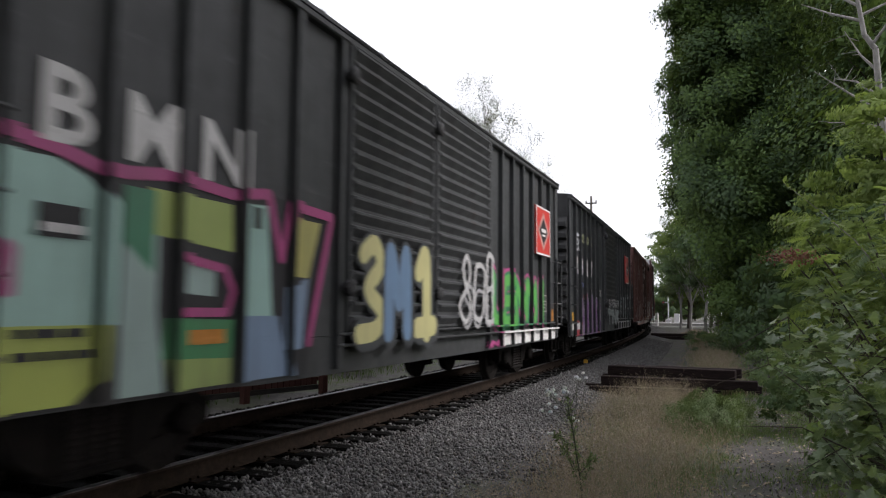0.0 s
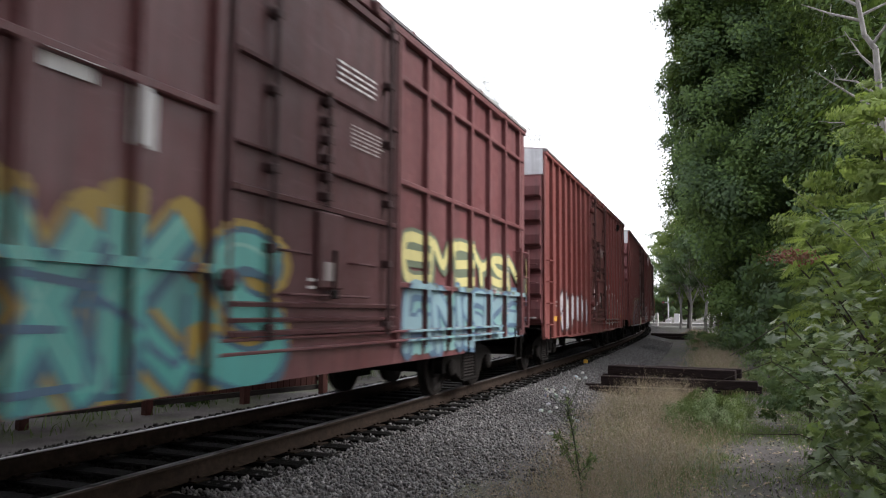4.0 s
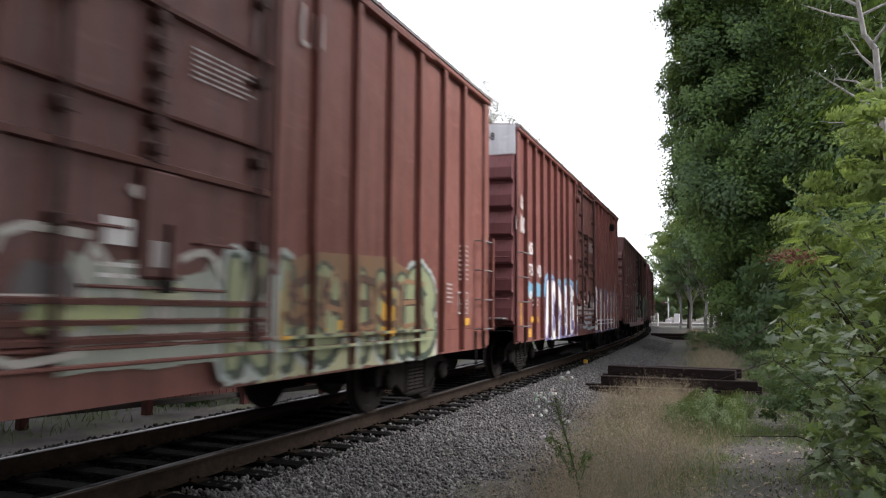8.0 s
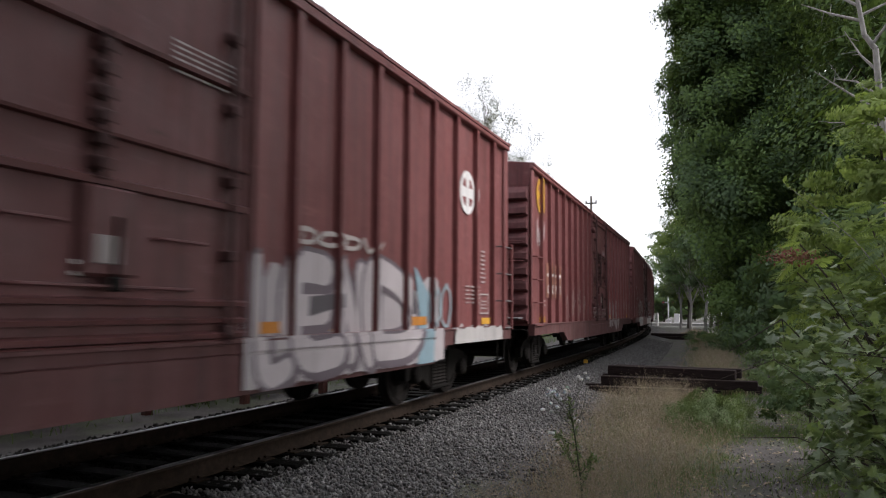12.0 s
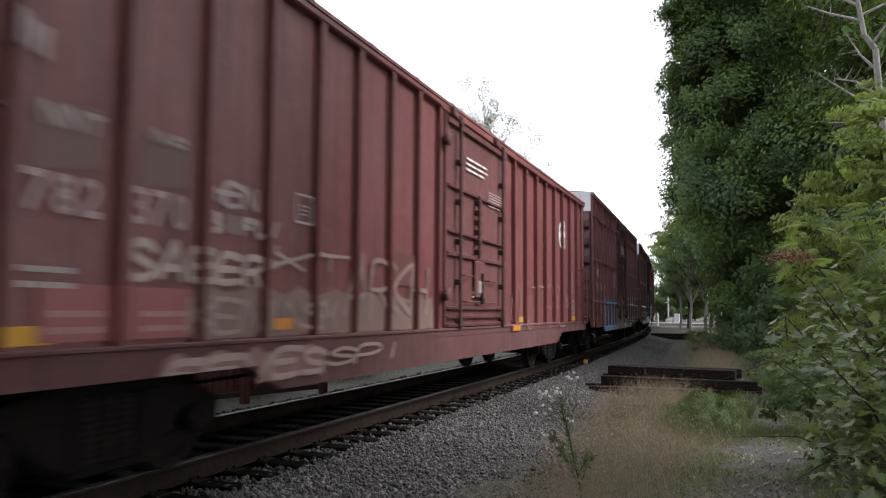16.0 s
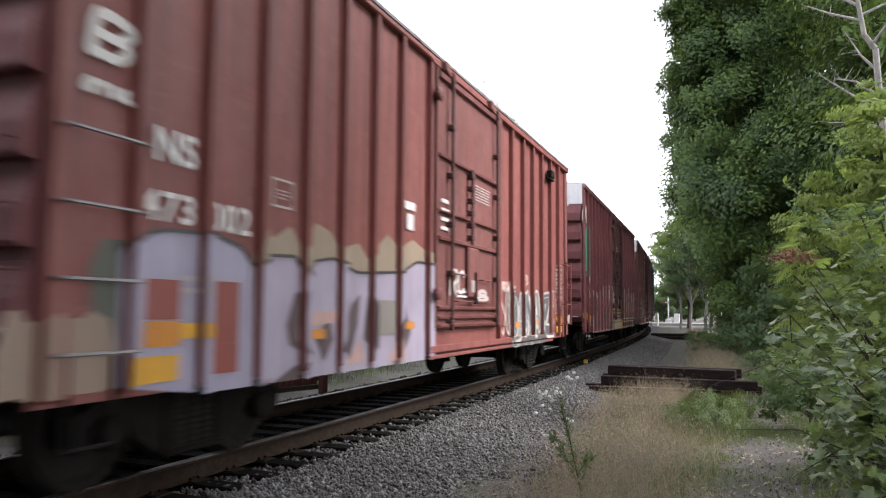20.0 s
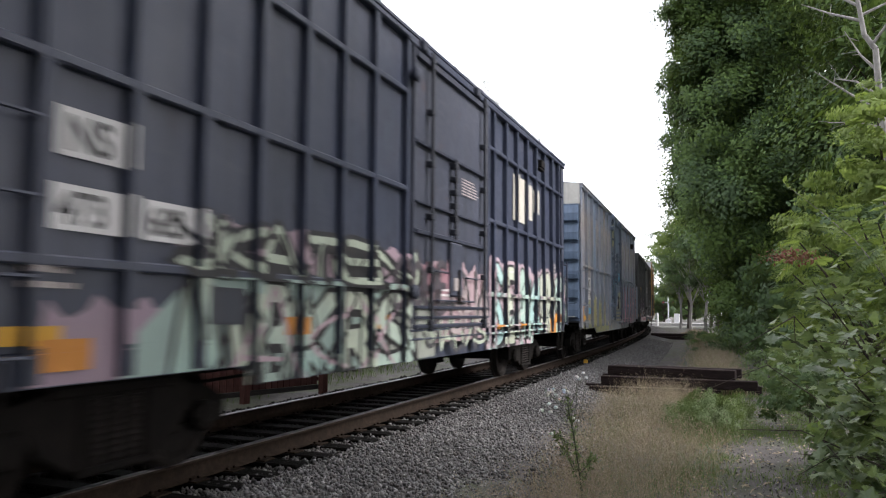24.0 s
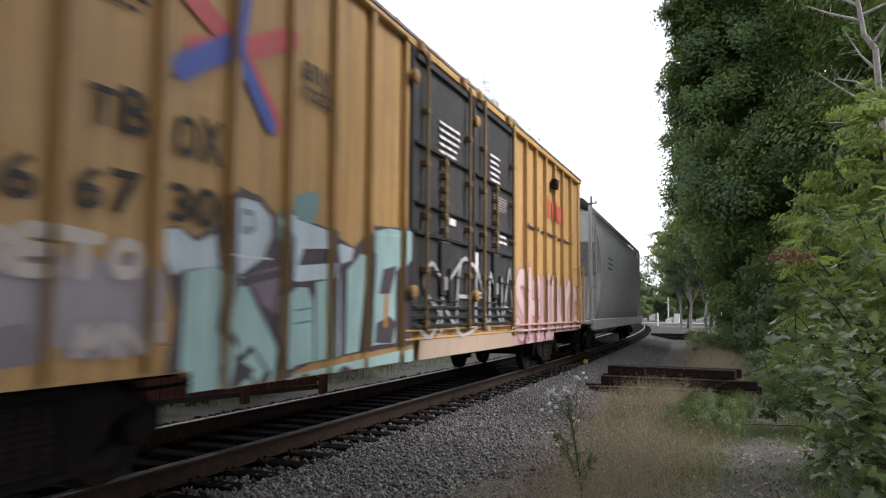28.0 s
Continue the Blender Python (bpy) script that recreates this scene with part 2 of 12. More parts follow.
def big_mesh(name, v, f, mats, mi=None, smooth=False):
    """A mesh from numpy arrays of vertices and equal faces."""
    me = bpy.data.meshes.new(name)
    v = np.asarray(v, dtype=np.float32)
    f = np.asarray(f, dtype=np.int32)
    me.vertices.add(len(v))
    me.vertices.foreach_set("co", v.ravel())
    me.loops.add(f.size)
    me.loops.foreach_set("vertex_index", f.ravel())
    me.polygons.add(len(f))
    k = f.shape[1]
    me.polygons.foreach_set("loop_start", np.arange(0, f.size, k, dtype=np.int32))
    me.polygons.foreach_set("loop_total", np.full(len(f), k, dtype=np.int32))
    for m in mats:
        me.materials.append(m)
    if mi is not None:
        me.polygons.foreach_set("material_index", np.asarray(mi, dtype=np.int32))
    if smooth:
        me.polygons.foreach_set("use_smooth", np.ones(len(f), dtype=bool))
    me.update(calc_edges=True)
    me.validate()
    return me


# ---- the line of the track: nearly straight, easing into a left-hand curve of about 580 m radius ----
_g = np.linspace(-90, 520, 6101)
_c = np.clip((_g + 23.3) / 40.2, 0, 1) * 0.00172
_h = np.concatenate([[0], np.cumsum((_c[1:] + _c[:-1]) / 2 * np.diff(_g))])
_h -= np.interp(0, _g, _h)
_hm = (_h[1:] + _h[:-1]) / 2
_x = np.concatenate([[0], np.cumsum(-np.sin(_hm) * np.diff(_g))])
_y = np.concatenate([[0], np.cumsum(np.cos(_hm) * np.diff(_g))])
_x -= np.interp(0, _g, _x)
_y -= np.interp(0, _g, _y)


def track(s, lat=0.0):
    """World x, y at the distance s along the line and lat metres to its right, and the heading."""
    h = np.interp(s, _g, _h)
    return np.interp(s, _g, _x) + lat * np.cos(h), np.interp(s, _g, _y) + lat * np.sin(h), h


def track_lat(x, y):
    """How far to the right of the line a place lies (near enough for ground shapes)."""
    s = np.interp(y, _y, _g)
    px, py, h = track(s)
    return (x - px) * np.cos(h) + (y - py) * np.sin(h)


def ground_z(x, y):
    """Height of the ground: the raised track bed falls off into lower ground on both sides."""
    lat = track_lat(x, y)
    a = np.abs(lat)
    bed = np.interp(a, [0, 1.55, 2.75, 3.6, 8, 30, 2000], [-0.205, -0.215, -0.42, -0.45, -0.42, -0.45, -0.45])
    return bed
# ---- letters: glyphs of the built-in font, made once ----
GLYPH = {}


def make_glyphs(chars, weight):
    obs = []
    for ch in chars:
        cu = bpy.data.curves.new("glyph", "FONT")
        cu.body, cu.offset, cu.resolution_u = ch, weight, 3
        ob = new("glyph", cu)
        obs.append((ch, ob, cu))
    dg = bpy.context.evaluated_depsgraph_get()
    for ch, ob, cu in obs:
        me = bpy.data.meshes.new_from_object(ob.evaluated_get(dg))
        v = [(p.co.x, p.co.y) for p in me.vertices]
        f = [tuple(p.vertices) for p in me.polygons]
        w = max(p[0] for p in v)
        GLYPH[(ch, weight)] = (v, f, min(p[0] for p in v), w)
        bpy.data.objects.remove(ob)
        bpy.data.meshes.remove(me)
        bpy.data.curves.remove(cu)


CHARS = "ABCDEFGHIJKLMNOPQRSTUVWXYZ0123456789adnory"
make_glyphs(CHARS, 0.0)
make_glyphs(CHARS, 0.022)


# ---- flat shapes on a car's side, as polygons in (u, z): u metres behind the front end, z over the rail ----
def shape_text(body, u, z, h, weight=0.022, squeeze=0.85, gap=0.10):
    """Returns polygons of a line of letters h high, from u on."""
    polys, k = [], h / 0.70
    for ch in body:
        if ch == " ":
            u += 0.35 * h
            continue
        v, f, w0, w1 = GLYPH[(ch, weight)]
        for face in f:
            polys.append([(u + (v[i][0] - w0) * k * squeeze, z + v[i][1] * k) for i in face])
        u += (w1 - w0) * k * squeeze + gap * h
    return polys


def shape_bars(u, z, w, h, lines, rng, fill=0.40):
    """Unreadable small print: bars of its size."""
    polys, p = [], h / lines
    for i in range(lines):
        zz, uu = z + h - (i + 1) * p, u
        while uu < u + w * rng.uniform(0.75, 1.0):
            ww = rng.uniform(0.12, 0.34) * w
            ww = min(ww, u + w - uu)
            polys.append([(uu, zz), (uu + ww, zz), (uu + ww, zz + p * fill), (uu, zz + p * fill)])
            uu += ww + 0.05 * w
    return polys


def shape_rect(u, z, w, h):
    return [[(u, z), (u + w, z), (u + w, z + h), (u, z + h)]]


def shape_disc(u, z, ru, rz, n=20):
    return [[(u + ru * math.cos(2 * math.pi * i / n), z + rz * math.sin(2 * math.pi * i / n)) for i in range(n)]]


def stroke(pts, width, taper=1.0, round_ends=True):
    """A spray-can stroke along points: quads with round ends."""
    polys = []
    n = len(pts)
    for i in range(n - 1):
        (a, b), (c, d) = pts[i], pts[i + 1]
        L = math.hypot(c - a, d - b) or 1e-6
        nx, nz = -(d - b) / L, (c - a) / L
        w0 = width * (1 + (taper - 1) * i / max(1, n - 1)) / 2
        w1 = width * (1 + (taper - 1) * (i + 1) / max(1, n - 1)) / 2
        polys.append([(a - nx * w0, b - nz * w0), (c - nx * w1, d - nz * w1), (c + nx * w1, d + nz * w1), (a + nx * w0, b + nz * w0)])
    if round_ends:
        for (a, b), w in ((pts[0], width), (pts[-1], width * taper)):
            polys.append([(a + w / 2 * math.cos(t * math.pi / 4), b + w / 2 * math.sin(t * math.pi / 4)) for t in range(8)])
    for a, b in pts[1:-1]:
        polys.append([(a + width / 2.1 * math.cos(t * math.pi / 4), b + width / 2.1 * math.sin(t * math.pi / 4)) for t in range(8)])
    return polys


# spines of sprayed letters in a unit square
SPINES = {
    "A": [[(0, 0), (0.42, 1), (0.58, 1), (1, 0)], [(0.2, 0.34), (0.8, 0.34)]],
    "B": [[(0, 0), (0, 1), (0.7, 1), (0.92, 0.78), (0.7, 0.55), (0.1, 0.53)], [(0.7, 0.55), (1, 0.28), (0.72, 0), (0, 0)]],
    "C": [[(1, 0.82), (0.62, 1), (0.15, 0.86), (0, 0.5), (0.15, 0.12), (0.62, 0), (1, 0.2)]],
    "D": [[(0, 0), (0, 1), (0.6, 1), (1, 0.7), (1, 0.28), (0.6, 0), (0, 0)]],
    "E": [[(1, 1), (0, 1), (0, 0), (1, 0)], [(0, 0.52), (0.82, 0.52)]],
    "F": [[(1, 1), (0, 1), (0, 0)], [(0, 0.52), (0.8, 0.52)]],
    "G": [[(1, 0.85), (0.55, 1), (0.1, 0.82), (0, 0.45), (0.2, 0.08), (0.65, 0), (1, 0.15), (1, 0.48), (0.6, 0.48)]],
    "H": [[(0, 0), (0, 1)], [(1, 0), (1, 1)], [(0, 0.5), (1, 0.5)]],
    "I": [[(0.5, 0), (0.5, 1)]],
    "J": [[(0.8, 1), (0.8, 0.2), (0.5, 0), (0.1, 0.15)]],
    "K": [[(0, 0), (0, 1)], [(0.95, 1), (0.1, 0.48), (1, 0)]],
    "L": [[(0, 1), (0, 0), (1, 0)]],
    "M": [[(0, 0), (0.1, 1), (0.5, 0.35), (0.9, 1), (1, 0)]],
    "N": [[(0, 0), (0, 1), (1, 0), (1, 1)]],
    "O": [[(0.5, 1), (0.1, 0.85), (0, 0.5), (0.1, 0.14), (0.5, 0), (0.9, 0.14), (1, 0.5), (0.9, 0.85), (0.5, 1)]],
    "P": [[(0, 0), (0, 1), (0.75, 1), (1, 0.74), (0.75, 0.46), (0.05, 0.45)]],
    "Q": [[(0.5, 1), (0, 0.6), (0.4, 0.1), (1, 0.45), (0.6, 1)], [(0.55, 0.35), (1, 0)]],
    "R": [[(0, 0), (0, 1), (0.75, 1), (1, 0.76), (0.75, 0.5), (0.05, 0.48)], [(0.5, 0.48), (1, 0)]],
    "S": [[(1, 0.85), (0.55, 1), (0.06, 0.8), (0.4, 0.55), (0.9, 0.38), (0.9, 0.12), (0.45, 0), (0, 0.14)]],
    "T": [[(0, 1), (1, 1)], [(0.5, 1), (0.5, 0)]],
    "U": [[(0, 1), (0.03, 0.25), (0.35, 0), (0.7, 0.05), (1, 0.3), (1, 1)]],
    "V": [[(0, 1), (0.5, 0), (1, 1)]],
    "W": [[(0, 1), (0.22, 0), (0.5, 0.7), (0.78, 0), (1, 1)]],
    "X": [[(0, 0), (1, 1)], [(0, 1), (1, 0)]],
    "Y": [[(0, 1), (0.5, 0.5), (1, 1)], [(0.5, 0.5), (0.5, 0)]],
    "Z": [[(0, 1), (1, 1), (0, 0), (1, 0)]],
    "0": [[(0.5, 1), (0.05, 0.6), (0.2, 0.08), (0.7, 0.02), (1, 0.5), (0.75, 0.96), (0.5, 1)]],
    "1": [[(0.1, 0.8), (0.55, 1), (0.55, 0)], [(0.1, 0), (0.95, 0)]],
    "2": [[(0, 0.8), (0.5, 1), (0.95, 0.75), (0, 0), (1, 0)]],
    "3": [[(0, 0.95), (0.7, 1), (0.95, 0.76), (0.4, 0.52), (1, 0.3), (0.7, 0), (0, 0.06)]],
    "4": [[(0.75, 0), (0.75, 1), (0, 0.35), (1, 0.35)]],
    "8": [[(0.5, 0.54), (0.1, 0.78), (0.5, 1), (0.9, 0.78), (0.5, 0.54), (0, 0.25), (0.5, 0), (1, 0.25), (0.5, 0.54)]],
    "9": [[(0.95, 0.62), (0.4, 0.48), (0.05, 0.76), (0.5, 1), (0.95, 0.75), (0.7, 0)]],
    "$": [[(0.9, 0.8), (0.2, 0.8), (0.2, 0.55), (0.8, 0.45), (0.8, 0.2), (0.1, 0.2)], [(0.5, 1), (0.5, 0)]],
    ".": [[(0.45, 0.0), (0.55, 0.08)]],
}


# skeletons of sprayed shapes in a unit square, abstract: shards, hooks, waves and bars
SKELETONS = [
    [[(0.05, 0.0), (0.28, 1.0), (0.48, 0.35), (0.70, 0.95), (0.95, 0.05)]],
    [[(0.15, 0.0), (0.20, 0.90), (0.60, 1.0), (0.88, 0.62), (0.50, 0.45)]],
    [[(0.85, 1.0), (0.18, 0.58), (0.80, 0.46), (0.12, 0.0)]],
    [[(0.12, 0.0), (0.48, 1.0), (0.60, 0.12)], [(0.55, 0.62), (0.95, 0.08)]],
    [[(0.18, 0.0), (0.26, 1.0)], [(0.72, 0.05), (0.80, 0.92)], [(0.26, 0.42), (0.74, 0.62)]],
    [[(0.0, 0.25), (0.22, 0.92), (0.48, 0.15), (0.74, 0.95), (1.0, 0.30)]],
    [[(0.10, 0.95), (0.20, 0.10), (0.62, 0.04), (0.90, 0.40), (0.72, 0.75), (0.45, 0.55)]],
    [[(0.10, 0.55), (0.52, 1.0), (0.90, 0.50), (0.50, 0.0), (0.30, 0.30)]],
    [[(0.30, 0.0), (0.16, 1.0)], [(0.20, 0.75), (0.90, 1.0)], [(0.24, 0.38), (0.86, 0.06)]],
    [[(0.08, 0.08), (0.90, 0.0), (0.62, 0.52), (0.92, 1.0), (0.14, 0.94)]],
]


def bend(line, n=4):
    """Rounds a stroke's corners."""
    out = []
    for i in range(len(line) - 1):
        p0 = line[max(0, i - 1)]
        p1, p2 = line[i], line[i + 1]
        p3 = line[min(len(line) - 1, i + 2)]
        for k in range(n):
            t = k / n
            out.append(tuple(0.5 * (2 * p1[j] + (p2[j] - p0[j]) * t + (2 * p0[j] - 5 * p1[j] + 4 * p2[j] - p3[j]) * t * t
                                    + (3 * p1[j] - p0[j] - 3 * p2[j] + p3[j]) * t ** 3) for j in (0, 1)))
    out.append(line[-1])
    return out


def graffiti_layers(rng, u0, u1, z0, z1, n, fat=0.30, wild=0.12, sharp=False):
    """Letter-like forms side by side: returns halo, outline, fill and shine polygons."""
    halo, outline, fill, shine = [], [], [], []
    w = (u1 - u0) / n
    for i in range(n):
        letter = []
        sk = SKELETONS[rng.randrange(len(SKELETONS))]
        dz = (z1 - z0)
        lift, sc = rng.uniform(0, wild) * dz, rng.uniform(1 - wild, 1.0)
        tilt = rng.uniform(-0.15, 0.15)
        fw = fat * w
        for line in sk:
            L = [(u0 + (i + 0.04 + 0.92 * (x + tilt * (y - 0.5))) * w, z0 + fw * 0.6 + lift + y * sc * (dz - fw * 1.2 - lift)) for x, y in (line if sharp else bend(line))]
            if sharp:
                L = [(a + rng.uniform(-0.06, 0.06) * w, b + rng.uniform(-0.05, 0.05) * dz) for a, b in L]
            halo += stroke(L, fw * 1.75, 1.0, not sharp)
            outline += stroke(L, fw * 1.36, 1.0, not sharp)
            letter += stroke(L, fw, 1.0, not sharp)
            shine += stroke([(a - fw * 0.22, b + fw * 0.2) for a, b in L[1:max(3, len(L) // 2)]], fw * 0.16, 0.4)
        fill.append(letter)
    return halo, outline, fill, shine


def cloud_shape(rng, u0, u1, z0, z1, lumps):
    """A sprayed backing patch with a lumpy upper edge."""
    polys = []
    step = (u1 - u0) / (lumps * 3)
    hts = []
    for i in range(lumps * 3 + 1):
        hts.append(z1 - (z1 - z0) * 0.22 * abs(math.sin(i * math.pi / 3 + rng.uniform(-0.3, 0.3))) * rng.uniform(0.5, 1.2))
    for i in range(lumps * 3):
        a = u0 + i * step
        polys.append([(a, z0), (a + step, z0), (a + step, hts[i + 1]), (a, hts[i])])
    return polys


def clip_half(poly, axis, cut, keep_low):
    out, n = [], len(poly)
    for i in range(n):
        p, q = poly[i], poly[(i + 1) % n]
        a, b = p[axis] - cut, q[axis] - cut
        if keep_low:
            a, b = -a, -b
        if a >= 0:
            out.append(p)
        if (a > 0 and b < 0) or (a < 0 and b > 0):
            t = a / (a - b)
            out.append(tuple(p[j] + (q[j] - p[j]) * t for j in range(len(p))))
    return out


def drape(polys, relief, lift):
    """Lays flat polygons onto a car's side. relief: steps, a sorted list of (u_end, x) along the car; belts, the (z, x) of rails that
    cross the sheets; sill, the height under which the side sill stands proud, its x and its lower edge. Each polygon is cut at these
    edges and laid lift metres in front of the surface there."""
    steps, belts, sheet, (zs, xs, zlow, ua, ub) = relief
    cuts = sorted([(zb, xb, 0.036, -99, 999) for zb, xb in (t for t in belts if len(t) == 2)] + [t for t in belts if len(t) == 5])
    bands, z = [], zlow
    for zb, xb, hb, fa, fb in cuts + [(999, None, 1, 0, 0)]:
        if z < zs < zb - hb:
            bands += [(z, zs, xs, -99, 999), (zs, zb - hb, None, 0, 0)]
        else:
            bands.append((z, zb - hb, xs if z < zs else None, -99, 999))
        bands.append((zb - hb, zb + hb, xb, fa, fb))
        z = zb + hb
    bands.pop()
    gap = min(2e-5, 0.0022 / max(1, len(polys)))
    v, f = [], []
    for poly in polys:
        lift += gap
        lo, hi = min(p[0] for p in poly), max(p[0] for p in poly)
        zlo, zhi = min(p[1] for p in poly), max(p[1] for p in poly)
        start = -1e9
        for end, x in steps:
            if end > lo and start < hi:
                q = poly
                if start > lo:
                    q = clip_half(q, 0, start, False)
                if len(q) > 2 and end < hi:
                    q = clip_half(q, 0, end, True)
                for z0, z1, bx, fa, fb in bands:
                    if len(q) < 3 or z1 <= zlo or z0 >= zhi:
                        continue
                    if bx and not (start >= fa - 0.01 and end <= fb + 0.01):
                        bx = xs if z1 <= zs + 0.05 else None
                    w = clip_half(q, 1, z0, False) if z0 > zlo else q
                    if len(w) > 2 and z1 < zhi:
                        w = clip_half(w, 1, z1, True)
                    if bx == xs and len(w) > 2:
                        # over the trucks the sill is shallower
                        for cut, low in ((ua, True), (ub, False)):
                            e = clip_half(w, 0, cut, low)
                            w = clip_half(w, 0, cut, not low)
                            if len(e) > 2:
                                e = clip_half(e, 1, 0.848, False)
                            if len(e) > 2:
                                o = len(v)
                                v.extend((xs + lift, p[0], p[1]) for p in e)
                                f.append(tuple(range(o, o + len(e))))
                            if len(w) < 3:
                                break
                    if len(w) > 2:
                        xx = max(x, bx) if bx else x
                        o = len(v)
                        v.extend((xx + lift, p[0], p[1]) for p in w)
                        f.append(tuple(range(o, o + len(w))))
            start = end
    return v, f


def decal(name, polys, relief, lift, mat, parent, u_shift, label=""):
    v, f = drape(polys, relief, lift)
    if not f:
        return None
    me = bpy.data.meshes.new(name)
    me.from_pydata([(x, y + u_shift, z) for x, y, z in v], [], f)
    me.materials.append(mat)
    me.update()
    return part(name, me, parent, label)


# ---- running gear, shared by all cars ----
def make_gear():
    g = {}
    R = 0.43
    prof = [(-0.068, 0.10), (-0.068, R - 0.10), (-0.075, R - 0.07), (-0.075, R + 0.025), (-0.045, R + 0.025), (-0.035, R), (0.055, R - 0.006),
            (0.060, R - 0.07), (0.018, R - 0.11), (0.005, 0.18), (0.05, 0.15), (0.06, 0.10)]
    m = Mesher()
    m.lathe(prof, 0, 32, (0.7875, 0, 0))
    m.lathe([(-a, r) for a, r in prof], 0, 32, (-0.7875, 0, 0))
    m.tube((-1.05, 0, 0), (1.05, 0, 0), 0.085, n=12)
    # cast marks and bolt circle by which turning can be seen
    for sx in (-1, 1):
        for k in range(3):
            a = k * 2 * math.pi / 3
            m.tube((sx * 1.05, 0.05 * math.cos(a), 0.05 * math.sin(a)), (sx * 1.075, 0.05 * math.cos(a), 0.05 * math.sin(a)), 0.018, n=6)
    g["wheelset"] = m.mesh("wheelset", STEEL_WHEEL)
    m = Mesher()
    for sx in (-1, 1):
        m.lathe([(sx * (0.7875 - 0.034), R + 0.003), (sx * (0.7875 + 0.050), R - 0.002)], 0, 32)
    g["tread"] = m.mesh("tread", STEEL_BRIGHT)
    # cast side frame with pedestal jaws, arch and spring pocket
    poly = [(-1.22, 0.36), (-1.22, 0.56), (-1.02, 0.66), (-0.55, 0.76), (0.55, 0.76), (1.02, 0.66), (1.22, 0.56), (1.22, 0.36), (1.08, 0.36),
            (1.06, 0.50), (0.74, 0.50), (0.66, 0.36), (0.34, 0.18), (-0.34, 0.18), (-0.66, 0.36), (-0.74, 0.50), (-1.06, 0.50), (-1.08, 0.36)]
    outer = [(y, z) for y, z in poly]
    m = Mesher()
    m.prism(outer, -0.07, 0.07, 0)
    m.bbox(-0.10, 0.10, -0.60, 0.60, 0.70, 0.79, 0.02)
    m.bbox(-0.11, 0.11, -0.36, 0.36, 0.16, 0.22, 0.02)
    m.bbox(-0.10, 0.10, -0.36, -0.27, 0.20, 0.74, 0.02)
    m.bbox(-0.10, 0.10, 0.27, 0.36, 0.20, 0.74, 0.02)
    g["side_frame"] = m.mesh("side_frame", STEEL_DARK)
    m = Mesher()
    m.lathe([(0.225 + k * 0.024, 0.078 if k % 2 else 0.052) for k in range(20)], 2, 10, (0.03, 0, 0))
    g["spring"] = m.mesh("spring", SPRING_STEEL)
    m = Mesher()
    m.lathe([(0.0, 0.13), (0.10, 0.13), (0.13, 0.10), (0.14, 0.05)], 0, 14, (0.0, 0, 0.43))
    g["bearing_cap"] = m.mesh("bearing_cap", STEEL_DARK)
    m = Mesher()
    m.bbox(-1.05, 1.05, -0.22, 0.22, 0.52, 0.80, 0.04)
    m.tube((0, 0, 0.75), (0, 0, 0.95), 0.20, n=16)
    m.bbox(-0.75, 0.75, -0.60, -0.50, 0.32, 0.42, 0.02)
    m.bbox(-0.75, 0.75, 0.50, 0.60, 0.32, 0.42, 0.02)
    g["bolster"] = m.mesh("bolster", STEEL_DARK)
    # coupler: shank, head and knuckle
    m = Mesher()
    m.bbox(-0.09, 0.09, -0.75, 0.05, 0.78, 0.96, 0.02)
    m.prism([(-0.19, -1.02), (-0.19, -0.80), (-0.09, -0.68), (0.09, -0.68), (0.16, -0.78), (0.16, -0.92), (0.08, -0.96), (0.06, -1.06), (-0.08, -1.10)], 0.72, 1.02, 2)
    g["coupler"] = m.mesh("coupler", STEEL_DARK)
    m = Mesher()
    pts = [(-0.18, -0.62, 0.82), (-0.19, -0.86, 0.70), (-0.15, -0.98, 0.55), (-0.05, -1.06, 0.50), (0.05, -1.10, 0.54)]
    m.path(pts, 0.022, 7)
    m.tube(pts[-1], (0.1, -1.14, 0.58), 0.03, n=8)
    g["air_hose"] = m.mesh("air_hose", BLACK_PAINT)
    m = Mesher()
    m.lathe([(-0.012, 0.20), (0.012, 0.225), (0.03, 0.20)], 1, 20)
    for k in range(5):
        a = k * 2 * math.pi / 5
        m.tube((0, 0, 0), (0.2 * math.cos(a), 0, 0.2 * math.sin(a)), 0.012, n=5)
    g["hand_brake_wheel"] = m.mesh("hand_brake_wheel", STEEL_DARK)
    return g


GEAR = make_gear()
HOOKUPS = []          # (wheelset object, distance of its axle behind the car's front, car front at 14 s)


def add_truck(car, y, u, front):
    tr = empty("truck")
    tr.parent = car
    tr.location = (0, y, 0)
    part("bolster", GEAR["bolster"], tr)
    for sx in (-1, 1):
        sf = part("side_frame", GEAR["side_frame"], tr, loc=(sx * 1.0, 0, 0))
        for y2 in (-0.17, 0.0, 0.17):
            part("spring", GEAR["spring"], tr, loc=(sx * 1.0, y2, 0))
        for y2 in (-0.91, 0.91):
            bc = part("bearing_cap", GEAR["bearing_cap"], tr, loc=(sx * 1.02, y2, 0))
            if sx < 0:
                bc.rotation_euler = (0, 0, math.pi)
    for dy in (-0.91, 0.91):
        ws = part("wheelset", GEAR["wheelset"], tr, "steel wheels on an axle", loc=(0, dy, 0.43))
        HOOKUPS.append((ws, u + dy, front))
    return tr


LEDGES = ((1.06, 0.03), (0.95, 0.03))          # lower door track: height and depth of its two flanges


